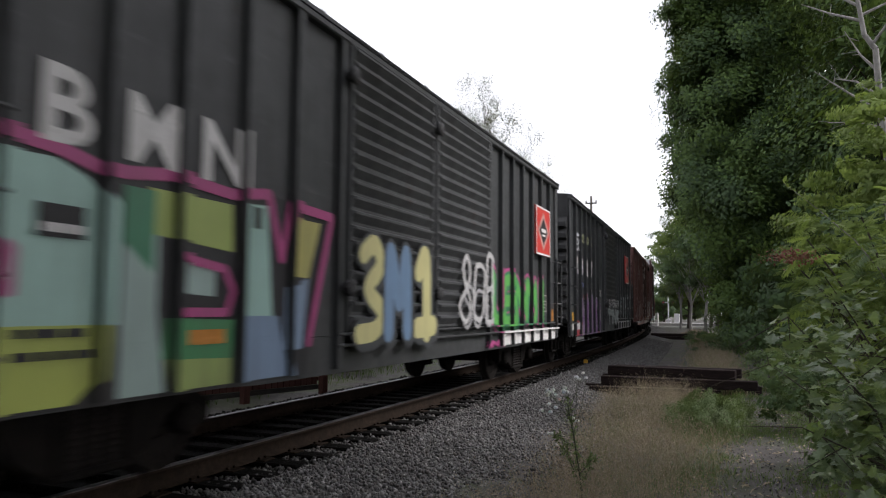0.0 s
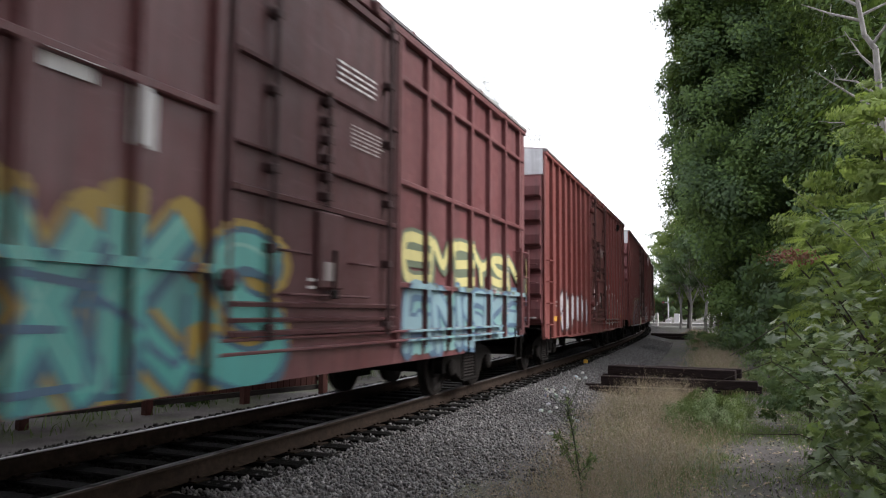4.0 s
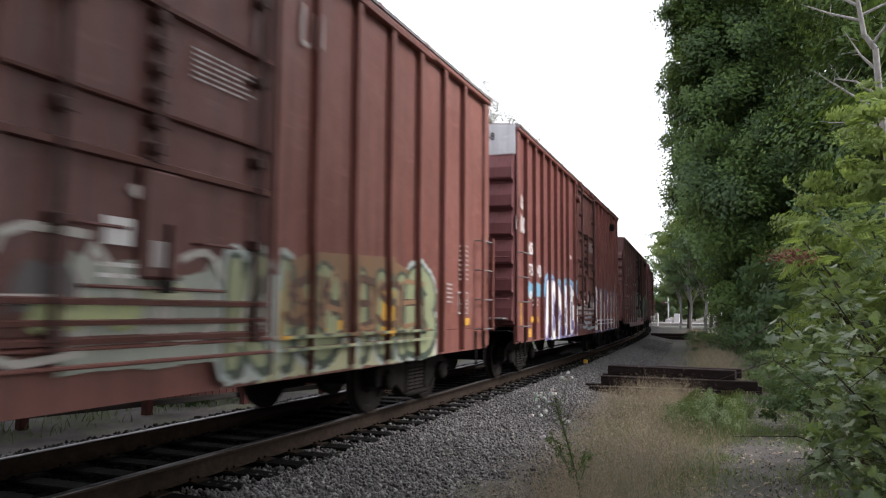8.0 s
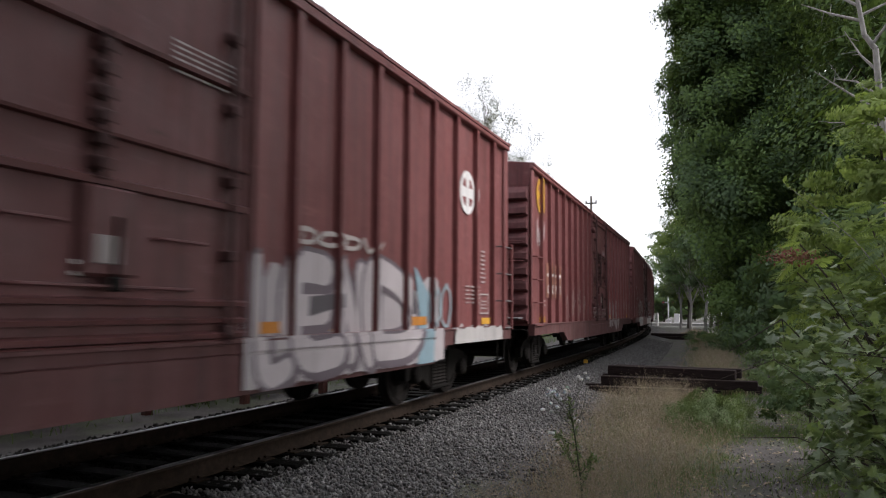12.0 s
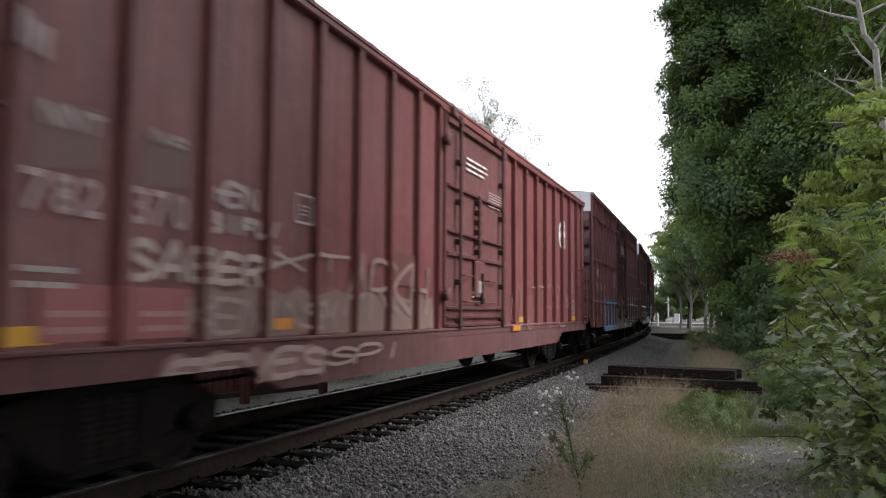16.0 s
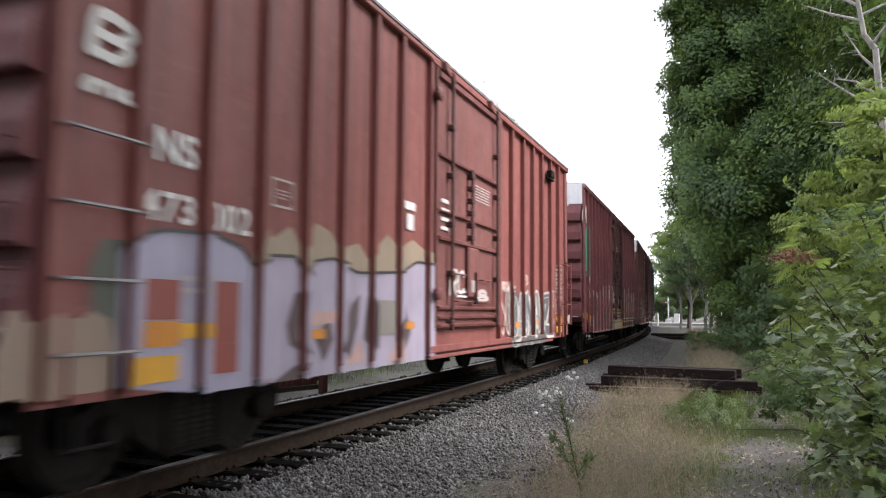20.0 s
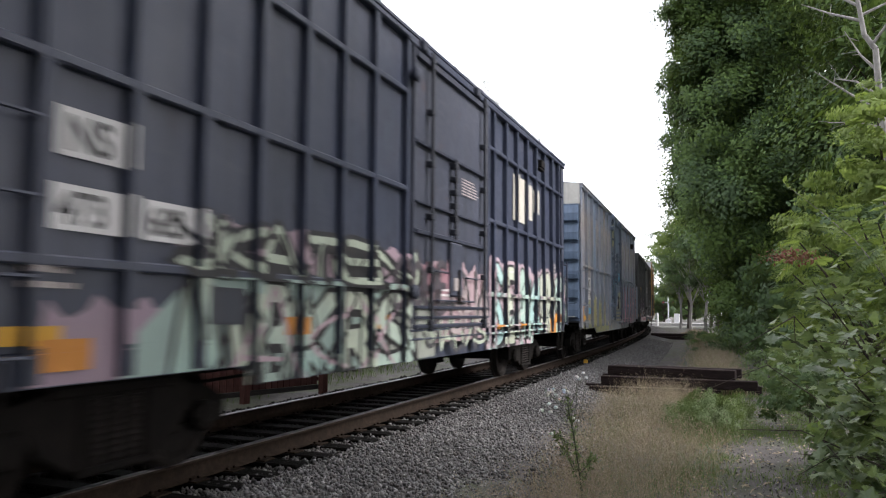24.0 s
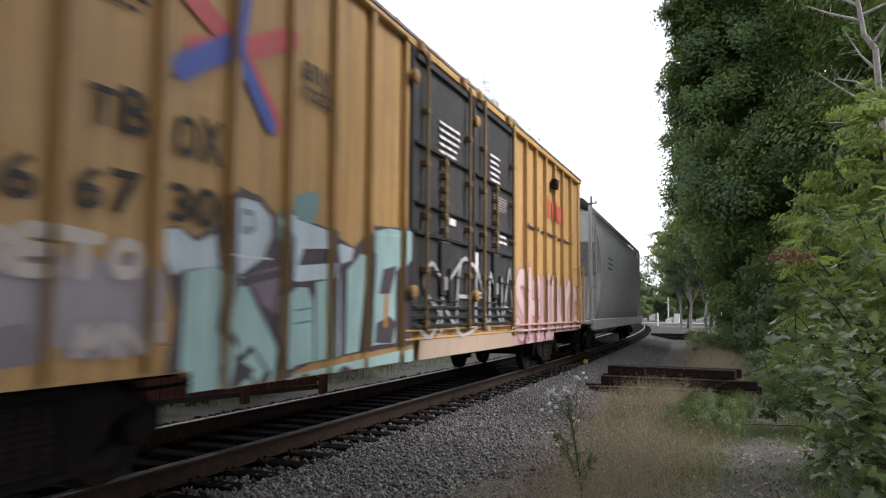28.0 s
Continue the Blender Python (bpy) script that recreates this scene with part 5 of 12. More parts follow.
for leaf in (LEAF_DARK, LEAF_LIT, LEAF_MID, LEAF_BRIGHT):
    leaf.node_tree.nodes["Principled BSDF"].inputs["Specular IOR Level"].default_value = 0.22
SUMAC_RED = islands("reddish_seed_head", [(0.22, 0.092, 0.06), (0.28, 0.125, 0.08), (0.16, 0.075, 0.05)], 0.8)


def leaf_cloud(P, N, size, rs, aspect=0.62):
    """Leaves as folded diamonds at P facing about N: vertices and faces."""
    n = len(P)
    a = rs.normal(size=(n, 3))
    a -= N * (a * N).sum(1, keepdims=True)
    a /= np.linalg.norm(a, axis=1, keepdims=True) + 1e-9
    b = np.cross(N, a)
    s = size[:, None]
    tip, tail = P + a * s * 0.55, P - a * s * 0.45
    l = P + b * s * 0.5 * aspect + N * s * 0.10
    r = P - b * s * 0.5 * aspect + N * s * 0.10
    V = np.stack([tail, l, tip, r], 1).reshape(-1, 3)
    F = (np.array([[0, 1, 2, 3]])[None] + (np.arange(n) * 4)[:, None, None]).reshape(-1, 4)
    return V, F


def limbs(m, base, top, r, targets, rng, spread=0.5):
    """A tapered, slightly crooked trunk with limbs that run out to the targets."""
    base, top = Vector(base), Vector(top)
    pts = [base.lerp(top, k / 6) + Vector((rng.uniform(-1, 1), rng.uniform(-1, 1), 0)) * r * 0.9 * (k > 0) for k in range(7)]
    for k in range(6):
        m.tube(pts[k], pts[k + 1], r * (1 - k / 7.5), r * (1 - (k + 1) / 7.5), n=9, cap=False)
    for t in targets:
        t = Vector(t)
        k = min(5, max(1, int(6 * (t.z - base.z) / max(0.1, (top.z - base.z)) * 0.7)))
        a = pts[k]
        mid = a.lerp(t, 0.5) + Vector((0, 0, rng.uniform(-0.05, 0.15) * (t - a).length))
        rr = r * (1 - k / 7.5) * 0.42
        m.tube(a, mid, rr, rr * 0.6, n=6, cap=False)
        m.tube(mid, t, rr * 0.6, rr * 0.15, n=5, cap=False)


def tree(name, base, height, blobs, leaves, size, mat, seed, label, r=0.22, bark=None, clumps=60, tight=0.5, category="tree", droop=0.0, lit_mat=None, share=0.3, flat=0.55, shell=0.45, bough=0.30, twigs=26, cut=()):
    """blobs: (x, y, z, rx, ry, rz) relative to the base; the crown is built from clumps of leaves spread over their outsides."""
    rs, rng = np.random.RandomState(seed), random.Random(seed)
    bz = float(ground_z(np.array([base[0]]), np.array([base[1]]))[0]) - 0.08
    thing = empty(name)
    thing.location = (base[0], base[1], bz)
    tagged(thing, label, category)
    C, CR = [], []
    vol = np.array([b[3] * b[4] * b[5] for b in blobs]) ** 0.67
    for b, w in zip(blobs, vol / vol.sum()):
        k = max(4, int(clumps * w))
        d = rs.normal(size=(k, 3))
        d /= np.linalg.norm(d, axis=1, keepdims=True)
        rad = rs.uniform(0.45, 1.0, (k, 1)) ** 0.5
        C.append(np.array(b[:3]) + d * rad * np.array(b[3:]))
        CR.append(np.full(k, (b[3] * b[4] * b[5]) ** (1 / 3) * tight) * rs.uniform(0.5, 1.1, k))
    C, CR = np.concatenate(C), np.concatenate(CR)
    keep = C[:, 2] > 0.3
    if cut:
        keep &= C[:, 0] - CR * 0.55 > np.interp(C[:, 2], [z for z, _ in cut], [x for _, x in cut])
    C, CR = C[keep], CR[keep]
    per = np.maximum(3, (leaves * CR ** 2 / (CR ** 2).sum()).astype(int))
    idx = np.repeat(np.arange(len(C)), per)
    n = len(idx)
    d = rs.normal(size=(n, 3))
    d /= np.linalg.norm(d, axis=1, keepdims=True)
    rr = rs.uniform(0, 1, (n, 1)) ** shell
    P = C[idx] + d * rr * CR[idx][:, None] * np.array([1, 1, flat])
    P[:, 2] -= droop * rr[:, 0] * CR[idx]
    mid = np.array([np.mean([b[0] for b in blobs]), np.mean([b[1] for b in blobs]), 0])
    face = (C - mid) * np.array([1, 1, 0.0])
    face /= np.linalg.norm(face, axis=1, keepdims=True) + 1e-6
    face = face + rs.normal(size=C.shape) * 0.55
    N = d * bough + face[idx] * 0.75 + np.array([0, 0, 0.6]) + rs.normal(size=(n, 3)) * 0.24
    # random clumps take the lighter colour, as lit boughs among shaded ones
    tone = (rs.uniform(0, 1, len(C)) < share).astype(int)[idx] if lit_mat else np.zeros(n, int)
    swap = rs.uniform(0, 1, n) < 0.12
    tone = np.where(swap & (lit_mat is not None), 1 - tone, tone)
    N /= np.linalg.norm(N, axis=1, keepdims=True)
    ok = P[:, 2] > 0.1
    P, N, tone = P[ok], N[ok], tone[ok]
    V, F = leaf_cloud(P, N, size * rs.uniform(0.6, 1.3, len(P)), rs)
    crown = part("crown", big_mesh("crown", V, F, [mat, lit_mat] if lit_mat else [mat], tone), thing)
    m = Mesher()
    big = np.argsort(-CR)[: min(len(C), twigs)]
    limbs(m, (0, 0, 0), (blobs[0][0] * 0.5, blobs[0][1] * 0.5, height * 0.82), r, [tuple(C[i]) for i in big], rng)
    part("trunk", m.mesh("trunk", bark or BARK, smooth=True, fix=False), thing)
    return thing


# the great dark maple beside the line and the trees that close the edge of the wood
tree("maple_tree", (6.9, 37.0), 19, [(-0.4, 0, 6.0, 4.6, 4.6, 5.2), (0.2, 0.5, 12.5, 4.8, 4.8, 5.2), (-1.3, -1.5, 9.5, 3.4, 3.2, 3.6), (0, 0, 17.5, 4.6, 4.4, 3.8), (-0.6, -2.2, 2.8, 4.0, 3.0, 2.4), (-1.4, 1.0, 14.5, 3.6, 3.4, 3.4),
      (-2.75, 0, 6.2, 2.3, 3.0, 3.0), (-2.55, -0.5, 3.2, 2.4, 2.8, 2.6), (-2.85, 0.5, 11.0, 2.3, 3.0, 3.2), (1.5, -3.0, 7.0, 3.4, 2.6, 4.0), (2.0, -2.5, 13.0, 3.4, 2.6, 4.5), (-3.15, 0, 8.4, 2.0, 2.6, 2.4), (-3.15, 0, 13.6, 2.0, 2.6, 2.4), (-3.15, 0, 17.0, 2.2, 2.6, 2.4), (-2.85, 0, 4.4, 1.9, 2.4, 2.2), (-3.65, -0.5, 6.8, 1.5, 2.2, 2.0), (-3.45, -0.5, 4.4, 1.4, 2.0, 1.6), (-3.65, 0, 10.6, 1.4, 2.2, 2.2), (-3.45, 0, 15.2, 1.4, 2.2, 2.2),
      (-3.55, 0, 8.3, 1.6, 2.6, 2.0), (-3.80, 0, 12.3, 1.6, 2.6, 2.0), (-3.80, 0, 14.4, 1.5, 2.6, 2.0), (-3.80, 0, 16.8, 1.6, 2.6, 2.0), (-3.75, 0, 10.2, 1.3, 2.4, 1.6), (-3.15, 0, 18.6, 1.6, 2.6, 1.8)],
     420000, 0.155, LEAF_DARK, 21, "tall dense dark-green maple at the edge of the wood", 0.30, clumps=1250, tight=0.31, lit_mat=LEAF_LIT, share=0.5, flat=0.85, shell=0.62, bough=0.35, droop=0.15,
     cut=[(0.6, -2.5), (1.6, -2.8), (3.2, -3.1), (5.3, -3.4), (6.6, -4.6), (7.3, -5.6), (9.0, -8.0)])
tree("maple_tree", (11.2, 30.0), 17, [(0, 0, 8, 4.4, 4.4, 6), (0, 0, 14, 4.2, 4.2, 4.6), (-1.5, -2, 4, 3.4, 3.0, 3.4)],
     48000, 0.19, LEAF_DARK, 22, "dark-green maple deeper in the wood", 0.26, clumps=240, tight=0.36, lit_mat=LEAF_LIT, share=0.5, flat=0.5)
tree("maple_tree", (7.6, 52.0), 18, [(0, 0, 8, 4.8, 4.8, 6.5), (0, 0, 14, 4.6, 4.6, 4.6), (-1.5, 0, 3.5, 3.4, 3.4, 3.0)],
     22000, 0.30, LEAF_DARK, 24, "dark maple standing behind the great one", 0.28, clumps=100, tight=0.38)
# this far tree's light is put into its lighter leaf colours
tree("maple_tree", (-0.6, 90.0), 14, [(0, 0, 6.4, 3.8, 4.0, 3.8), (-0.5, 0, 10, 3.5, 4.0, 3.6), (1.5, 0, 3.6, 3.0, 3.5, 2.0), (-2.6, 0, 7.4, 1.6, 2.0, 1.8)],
     26000, 0.26, LEAF_MID, 25, "green tree farther along the line, coloured as if sunlit", 0.24, clumps=150, tight=0.30, lit_mat=LEAF_BRIGHT, share=0.4)
tree("shrub", (6.7, 27.0), 4, [(0, 0, 1.3, 1.7, 2.4, 1.5), (0.6, 1.0, 2.6, 1.6, 2.4, 1.6)], 9000, 0.17, LEAF_DARK, 26, "dense dark shrub under the maples", 0.07, clumps=60, tight=0.42, category="shrub")
tree("shrub", (7.2, 20.0), 4, [(0, 0, 1.2, 1.3, 2.2, 1.4), (0.8, 0, 2.8, 1.4, 2.2, 1.8)], 9000, 0.15, LEAF_DARK, 27, "dense dark shrub by the path", 0.06, clumps=60, tight=0.42, category="shrub")
tree("locust_tree", (7.6, 13.6), 6, [(-0.5, 0, 3.0, 1.2, 1.3, 1.3), (-0.35, 0, 4.4, 0.9, 1.2, 0.9), (-0.1, 0.4, 1.9, 1.4, 1.4, 1.2), (-1.0, 0.0, 2.7, 0.75, 0.8, 0.9), (0.4, 0.2, 4.3, 1.2, 1.3, 1.4), (-0.1, 0, 5.0, 0.8, 0.9, 0.6)],
     26000, 0.09, LEAF_BRIGHT, 28, "young yellow-green locust tree with feathery leaves", 0.06, clumps=150, tight=0.32, flat=0.4)
# ---- more trees: along the far verge, unseen shade trees by the camera, far off, and across the line ----
# mostly hidden trees, added to keep sun and sky off the far cars
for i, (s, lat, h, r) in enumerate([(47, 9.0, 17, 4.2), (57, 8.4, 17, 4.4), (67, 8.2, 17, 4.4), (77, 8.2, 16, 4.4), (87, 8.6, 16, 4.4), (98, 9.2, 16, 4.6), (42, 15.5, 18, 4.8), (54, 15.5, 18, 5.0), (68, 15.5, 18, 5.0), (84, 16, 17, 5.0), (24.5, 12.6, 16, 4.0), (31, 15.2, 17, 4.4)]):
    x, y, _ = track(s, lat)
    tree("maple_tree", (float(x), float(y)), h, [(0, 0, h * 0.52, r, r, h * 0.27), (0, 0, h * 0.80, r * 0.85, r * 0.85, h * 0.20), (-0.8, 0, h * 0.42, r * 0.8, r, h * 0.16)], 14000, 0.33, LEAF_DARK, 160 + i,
         "dark maple of the wood along the far verge", 0.24, clumps=110, tight=0.38, lit_mat=LEAF_LIT, share=0.45)
# out of view: two trees added to block the sun from the near cars
for i, (x, y, h, r) in enumerate([(11.2, 7.6, 15, 3.8), (10.9, 2.4, 15, 3.5)]):
    tree("maple_tree", (x, y), h, [(0, 0, h * 0.60, r, r, h * 0.24), (0, 0, h * 0.84, r * 0.8, r * 0.8, h * 0.15)], 12000, 0.34, LEAF_DARK, 180 + i,
         "unseen tall maple added to shade the near cars", 0.22, clumps=90, tight=0.42)
# unseen trees round the camera, added to cut the sky light on the cars
for i, (x, y, h, r) in enumerate([(8.7, -0.6, 14, 3.5), (8.5, -7.0, 14, 3.8), (8.6, -13.5, 14, 3.9), (8.0, -20.0, 15, 4.6), (1.8, -24.0, 14, 4.4), (-7.5, -25.0, 14, 4.6), (14.0, -4.0, 17, 4.0)]):
    tree("maple_tree", (x, y), h, [(0, 0, h * 0.45, r, r, h * 0.36), (0, 0, h * 0.75, r * 0.8, r * 0.8, h * 0.22)], 9000, 0.42, LEAF_DARK, 60 + i,
         "unseen maple added beside or behind the camera for shade", 0.22, clumps=60, tight=0.45)
for i, (x, y, h, r) in enumerate([(-14, 168, 15, 6), (-5, 178, 16, 7), (5, 165, 15, 6), (14, 150, 16, 6), (-26, 185, 15, 7), (9, 120, 14, 5), (-9, 150, 6, 3.2), (-3.5, 140, 5, 3.0), (-40, 200, 14, 8), (-13, 146, 5, 2.6), (-16, 158, 9, 4.5), (-20, 172, 12, 5), (-10, 160, 8, 4)]):
    tree("roadside_tree", (x, y), h, [(0, 0, h * 0.5, r, r, h * 0.42), (r * 0.3, 0, h * 0.75, r * 0.7, r * 0.7, h * 0.25)], 5200, 0.42, LEAF_MID if i % 2 else LEAF_DARK, 80 + i,
         "green tree beyond the level crossing", 0.2, clumps=70, tight=0.36)
for i, (x, y) in enumerate([(-1.4, 88.0), (2.2, 68.0), (0.6, 74.0)]):
    tree("birch_tree", (x, y), 9, [(0, 0, 6.5, 2.2, 2.2, 2.6), (0.5, 0, 8.5, 1.8, 1.8, 1.6)], 3600, 0.24, LEAF_DARK if i else LEAF_MID, 95 + i, "slender tree with a pale trunk", 0.16, bark=BARK_PALE, clumps=40, tight=0.4)
tree("poplar_tree", (-13.2, 60.0), 21, [(-2.6, 0, 19.6, 2.4, 1.8, 2.6), (-3.2, 0, 17.2, 2.0, 2.0, 2.2), (-0.9, 0, 17.6, 2.2, 1.8, 2.2), (0.9, 0, 16.0, 2.3, 1.8, 2.1), (2.7, 0, 13.5, 1.8, 1.6, 1.6), (4.2, 0, 11.9, 1.5, 1.4, 1.4), (0.3, 0, 12.0, 3.6, 2.6, 2.6)],
     26000, 0.11, LEAF_PALE, 41, "thin-crowned pale poplar across the line", 0.20, clumps=520, tight=0.32, flat=1.5, twigs=110)
# mostly hidden bushes, added so the gaps under and between cars look dark
for i, (s, lat, h) in enumerate([(2, -6.0, 2.4), (7, -5.6, 2.6), (12, -5.8, 2.5), (16, -6.0, 2.3), (20, -6.5, 2.2), (27, -7.5, 2.2), (34, -8.0, 2.4), (42, -9.0, 2.6), (52, -9, 2.8), (64, -10, 3.0), (-3, -9, 2.2)]):
    x, y, _ = track(s, lat)
    tree("bush", (float(x), float(y)), h, [(0, 0, h * 0.45, 2.4, 3.2, h * 0.42), (0.4, 1.6, h * 0.4, 1.8, 2.4, h * 0.36)], 3600, 0.22, LEAF_DARK, 110 + i, "low dark-green bush added across the line to darken the gaps", 0.05, clumps=40, tight=0.42, category="bush")

# low plants along the path
for i, (x, y, r, h) in enumerate([(6.1, 12.3, 0.7, 0.8), (6.6, 10.2, 0.8, 0.9), (6.3, 15.8, 0.8, 1.0), (6.0, 19.0, 0.7, 0.8), (6.4, 8.4, 0.7, 0.6), (5.9, 24.0, 0.8, 1.0), (4.0, 33.0, 0.7, 0.7), (3.6, 40.0, 1.0, 0.9), (2.8, 47.0, 1.0, 0.9), (4.7, 44.0, 1.3, 2.2), (4.0, 55.0, 1.5, 2.6), (4.9, 36.0, 0.9, 1.3), (5.6, 31.0, 0.9, 1.2), (6.3, 17.6, 0.9, 1.3)]):
    tree("weed_clump", (x, y), h, [(0, 0, h * 0.4, r, r, h * 0.42)], 1500, 0.085, LEAF_MID if i % 2 else LEAF_DARK, 130 + i, "leafy green weeds beside the path", 0.012, clumps=40, tight=0.4, category="weeds")


def grass(name, n, area, h0, h1, width, mat, seed, label, heads=0.0):
    """Bent tapered blades over an area given by a function of random numbers."""
    rs = np.random.RandomState(seed)
    x, y, k = area(rs, n)
    n = len(x)
    z = ground_z(x, y) - 0.02
    h = rs.uniform(h0, h1, n) * k
    a = rs.uniform(0, 2 * np.pi, n)
    lean = rs.uniform(0.1, 1.0, n) * h
    dx, dy = np.cos(a), np.sin(a)
    b = rs.uniform(0, 2 * np.pi, n)
    wx, wy = np.cos(b) * width, np.sin(b) * width
    V = np.empty((n, 6, 3))
    for j, (t, w) in enumerate(((0, 1.0), (0.55, 0.8), (1.0, 0.25))):
        cx, cy, cz = x + dx * lean * t * t, y + dy * lean * t * t, z + h * t * (1 - 0.12 * t)
        V[:, 2 * j] = np.stack([cx - wx * w, cy - wy * w, cz], -1)
        V[:, 2 * j + 1] = np.stack([cx + wx * w, cy + wy * w, cz], -1)
    F = (np.array([[0, 1, 3, 2], [2, 3, 5, 4]])[None] + (np.arange(n) * 6)[:, None, None]).reshape(-1, 4)
    V = V.reshape(-1, 3)
    if heads:
        k2 = rs.uniform(0, 1, n) < heads
        P = np.stack([x + dx * lean, y + dy * lean, z + h * 0.88], -1)[k2]
        P = np.repeat(P, 9, 0) + rs.normal(size=(k2.sum() * 9, 3)) * np.array([0.022, 0.022, 0.055])
        N = rs.normal(size=P.shape)
        N /= np.linalg.norm(N, axis=1, keepdims=True)
        V2, F2 = leaf_cloud(P, N, rs.uniform(0.010, 0.022, len(P)), rs, 0.4)
        F = np.concatenate([F, F2 + len(V)])
        V = np.concatenate([V, V2])
    tagged(new(name, big_mesh(name, V, F, [mat])), label, "grass", kind="stuff")


def dry_area(rs, n):
    """Tufts: blades gather round random centres, taller in the middle of the strip."""
    cy = 5.0 + 11.6 * rs.uniform(0, 1, 420) ** 1.15
    left = np.interp(cy, [5, 7.3, 10, 16.5], [3.15, 3.1, 2.95, 2.55])
    right = np.interp(cy, [5, 7.3, 10, 12, 16.5], [4.95, 4.95, 5.05, 5.0, 4.4])
    f = 0.5 + 0.62 * rs.uniform(-1, 1, 420) * rs.uniform(0.35, 1, 420)
    cx = left + (right - left) * f
    tall = np.clip(f / 0.22, 0.4, 1) * np.clip((1.12 - f) / 0.3, 0.35, 1) * rs.uniform(0.7, 1.15, 420)
    i = rs.randint(0, 420, n)
    r = rs.normal(size=(n, 2)) * 0.17
    return cx[i] + r[:, 0], cy[i] + r[:, 1], tall[i] * np.exp(-(r ** 2).sum(1) * 7)


def weed_area(rs, n):
    a, r = rs.uniform(0, 2 * np.pi, n), rs.uniform(0, 1, n) ** 0.6
    r = r * (1 + 0.25 * np.sin(a * 3 + 1) + 0.15 * np.sin(a * 7))
    return 4.72 + 0.62 * r * np.cos(a), 11.7 + 0.95 * r * np.sin(a), np.clip(1.1 - 0.5 * r ** 2, 0.2, 1)


def litter_area(rs, n):
    """Creeping weeds in loose patches over the footpath."""
    cx, cy = rs.uniform(4.5, 6.6, 130), 4.8 + 16 * rs.uniform(0, 1, 130) ** 1.3
    i = rs.randint(0, 130, n)
    r = rs.normal(size=(n, 2)) * 0.17
    return cx[i] + r[:, 0], cy[i] + r[:, 1], np.exp(-(r ** 2).sum(1) * 8)


def far_area(rs, n):
    s = 17 + 50 * rs.uniform(0, 1, n) ** 1.2
    lat = rs.normal(4.75, 0.5, n)
    x, y, _ = track(s, lat)
    return x, y, np.exp(-((lat - 4.75) / 0.9) ** 2) * 0.8


def verge_area(rs, n):
    y = rs.uniform(4.5, 22, n)
    x = rs.uniform(4.3, 6.6, n)
    keep = (np.abs(x - 5.35 - 0.15 * np.sin(y)) > 0.42) | (rs.uniform(0, 1, n) < 0.12)
    return x[keep], y[keep], np.ones(keep.sum())


def across_area(rs, n):
    s = rs.uniform(6, 70, n)
    lat = rs.uniform(-9, -3.6, n)
    x, y, _ = track(s, lat)
    return x, y, np.interp(-lat, [3.6, 5, 9], [0.3, 0.8, 1])


grass("dry_grass", 9500, dry_area, 0.18, 0.62, 0.0013, GRASS_DRY, 7, "tall hazy dry brown grass gone to seed beside the ballast", 0.9)
grass("dry_grass", 9000, far_area, 0.35, 0.75, 0.005, GRASS_DRY, 8, "dry brown grass strip along the line", 0.5)
grass("green_grass", 4200, verge_area, 0.06, 0.22, 0.004, GRASS_GREEN, 9, "short green grass and weeds along the footpath")
grass("green_grass", 2600, dry_area, 0.16, 0.44, 0.0022, GRASS_GREEN, 10, "green blades among the dry grass")
grass("green_weeds", 900, weed_area, 0.22, 0.55, 0.003, GRASS_GREEN, 14, "thin green stems among the weeds", 0.9)
tree("weed_clump", (4.72, 11.7), 0.6, [(0, 0, 0.30, 0.52, 0.70, 0.30), (0.3, 0.35, 0.36, 0.36, 0.4, 0.30), (-0.35, -0.2, 0.28, 0.34, 0.4, 0.26), (0.1, -0.6, 0.22, 0.35, 0.3, 0.20), (-0.1, 0.6, 0.40, 0.3, 0.4, 0.30)], 16000, 0.024, GRASS_GREEN, 150,
     "soft bright-green weed clump in the dry grass", 0.008, clumps=260, tight=0.24, category="weeds", flat=1.3)
grass("creeping_weeds", 11000, litter_area, 0.03, 0.12, 0.005, GRASS_GREEN, 16, "low creeping weeds on the footpath")
grass("green_grass", 8000, far_area, 0.2, 0.55, 0.006, GRASS_GREEN, 12, "green weeds along the far verge")
grass("green_grass", 8000, across_area, 0.2, 0.6, 0.008, GRASS_GREEN, 11, "rough green grass across the line")


def path_stones():
    rs = np.random.RandomState(15)
    n = 3600
    y = 4.5 + 16 * rs.uniform(0, 1, n) ** 1.5
    x = rs.uniform(4.5, 6.4, n)
    z = ground_z(x, y) - 0.015
    scatter_stones("gravel", np.stack([x, y, z], -1), rs.uniform(0.006, 0.018, n), rs, STONE, "fine grey gravel and chips on the footpath", "gravel")
    n = 700
    a = rs.uniform(0, 2 * np.pi, n)
    x, y = rs.uniform(4.6, 6.3, n), 4.5 + 12 * rs.uniform(0, 1, n)
    P = np.stack([x, y, ground_z(x, y) + 0.0], -1)
    N = np.tile(np.array([[0.0, 0.0, 1.0]]), (n, 1)) + rs.normal(size=(n, 3)) * 0.2
    N /= np.linalg.norm(N, axis=1, keepdims=True)
    V, F = leaf_cloud(P, N, rs.uniform(0.04, 0.12, n), rs, 0.25)
    tagged(new("dead_leaves", big_mesh("dead_leaves", V, F, [GRASS_DRY])), "dry leaf litter and straw on the footpath", "leaf litter", kind="stuff")


path_stones()


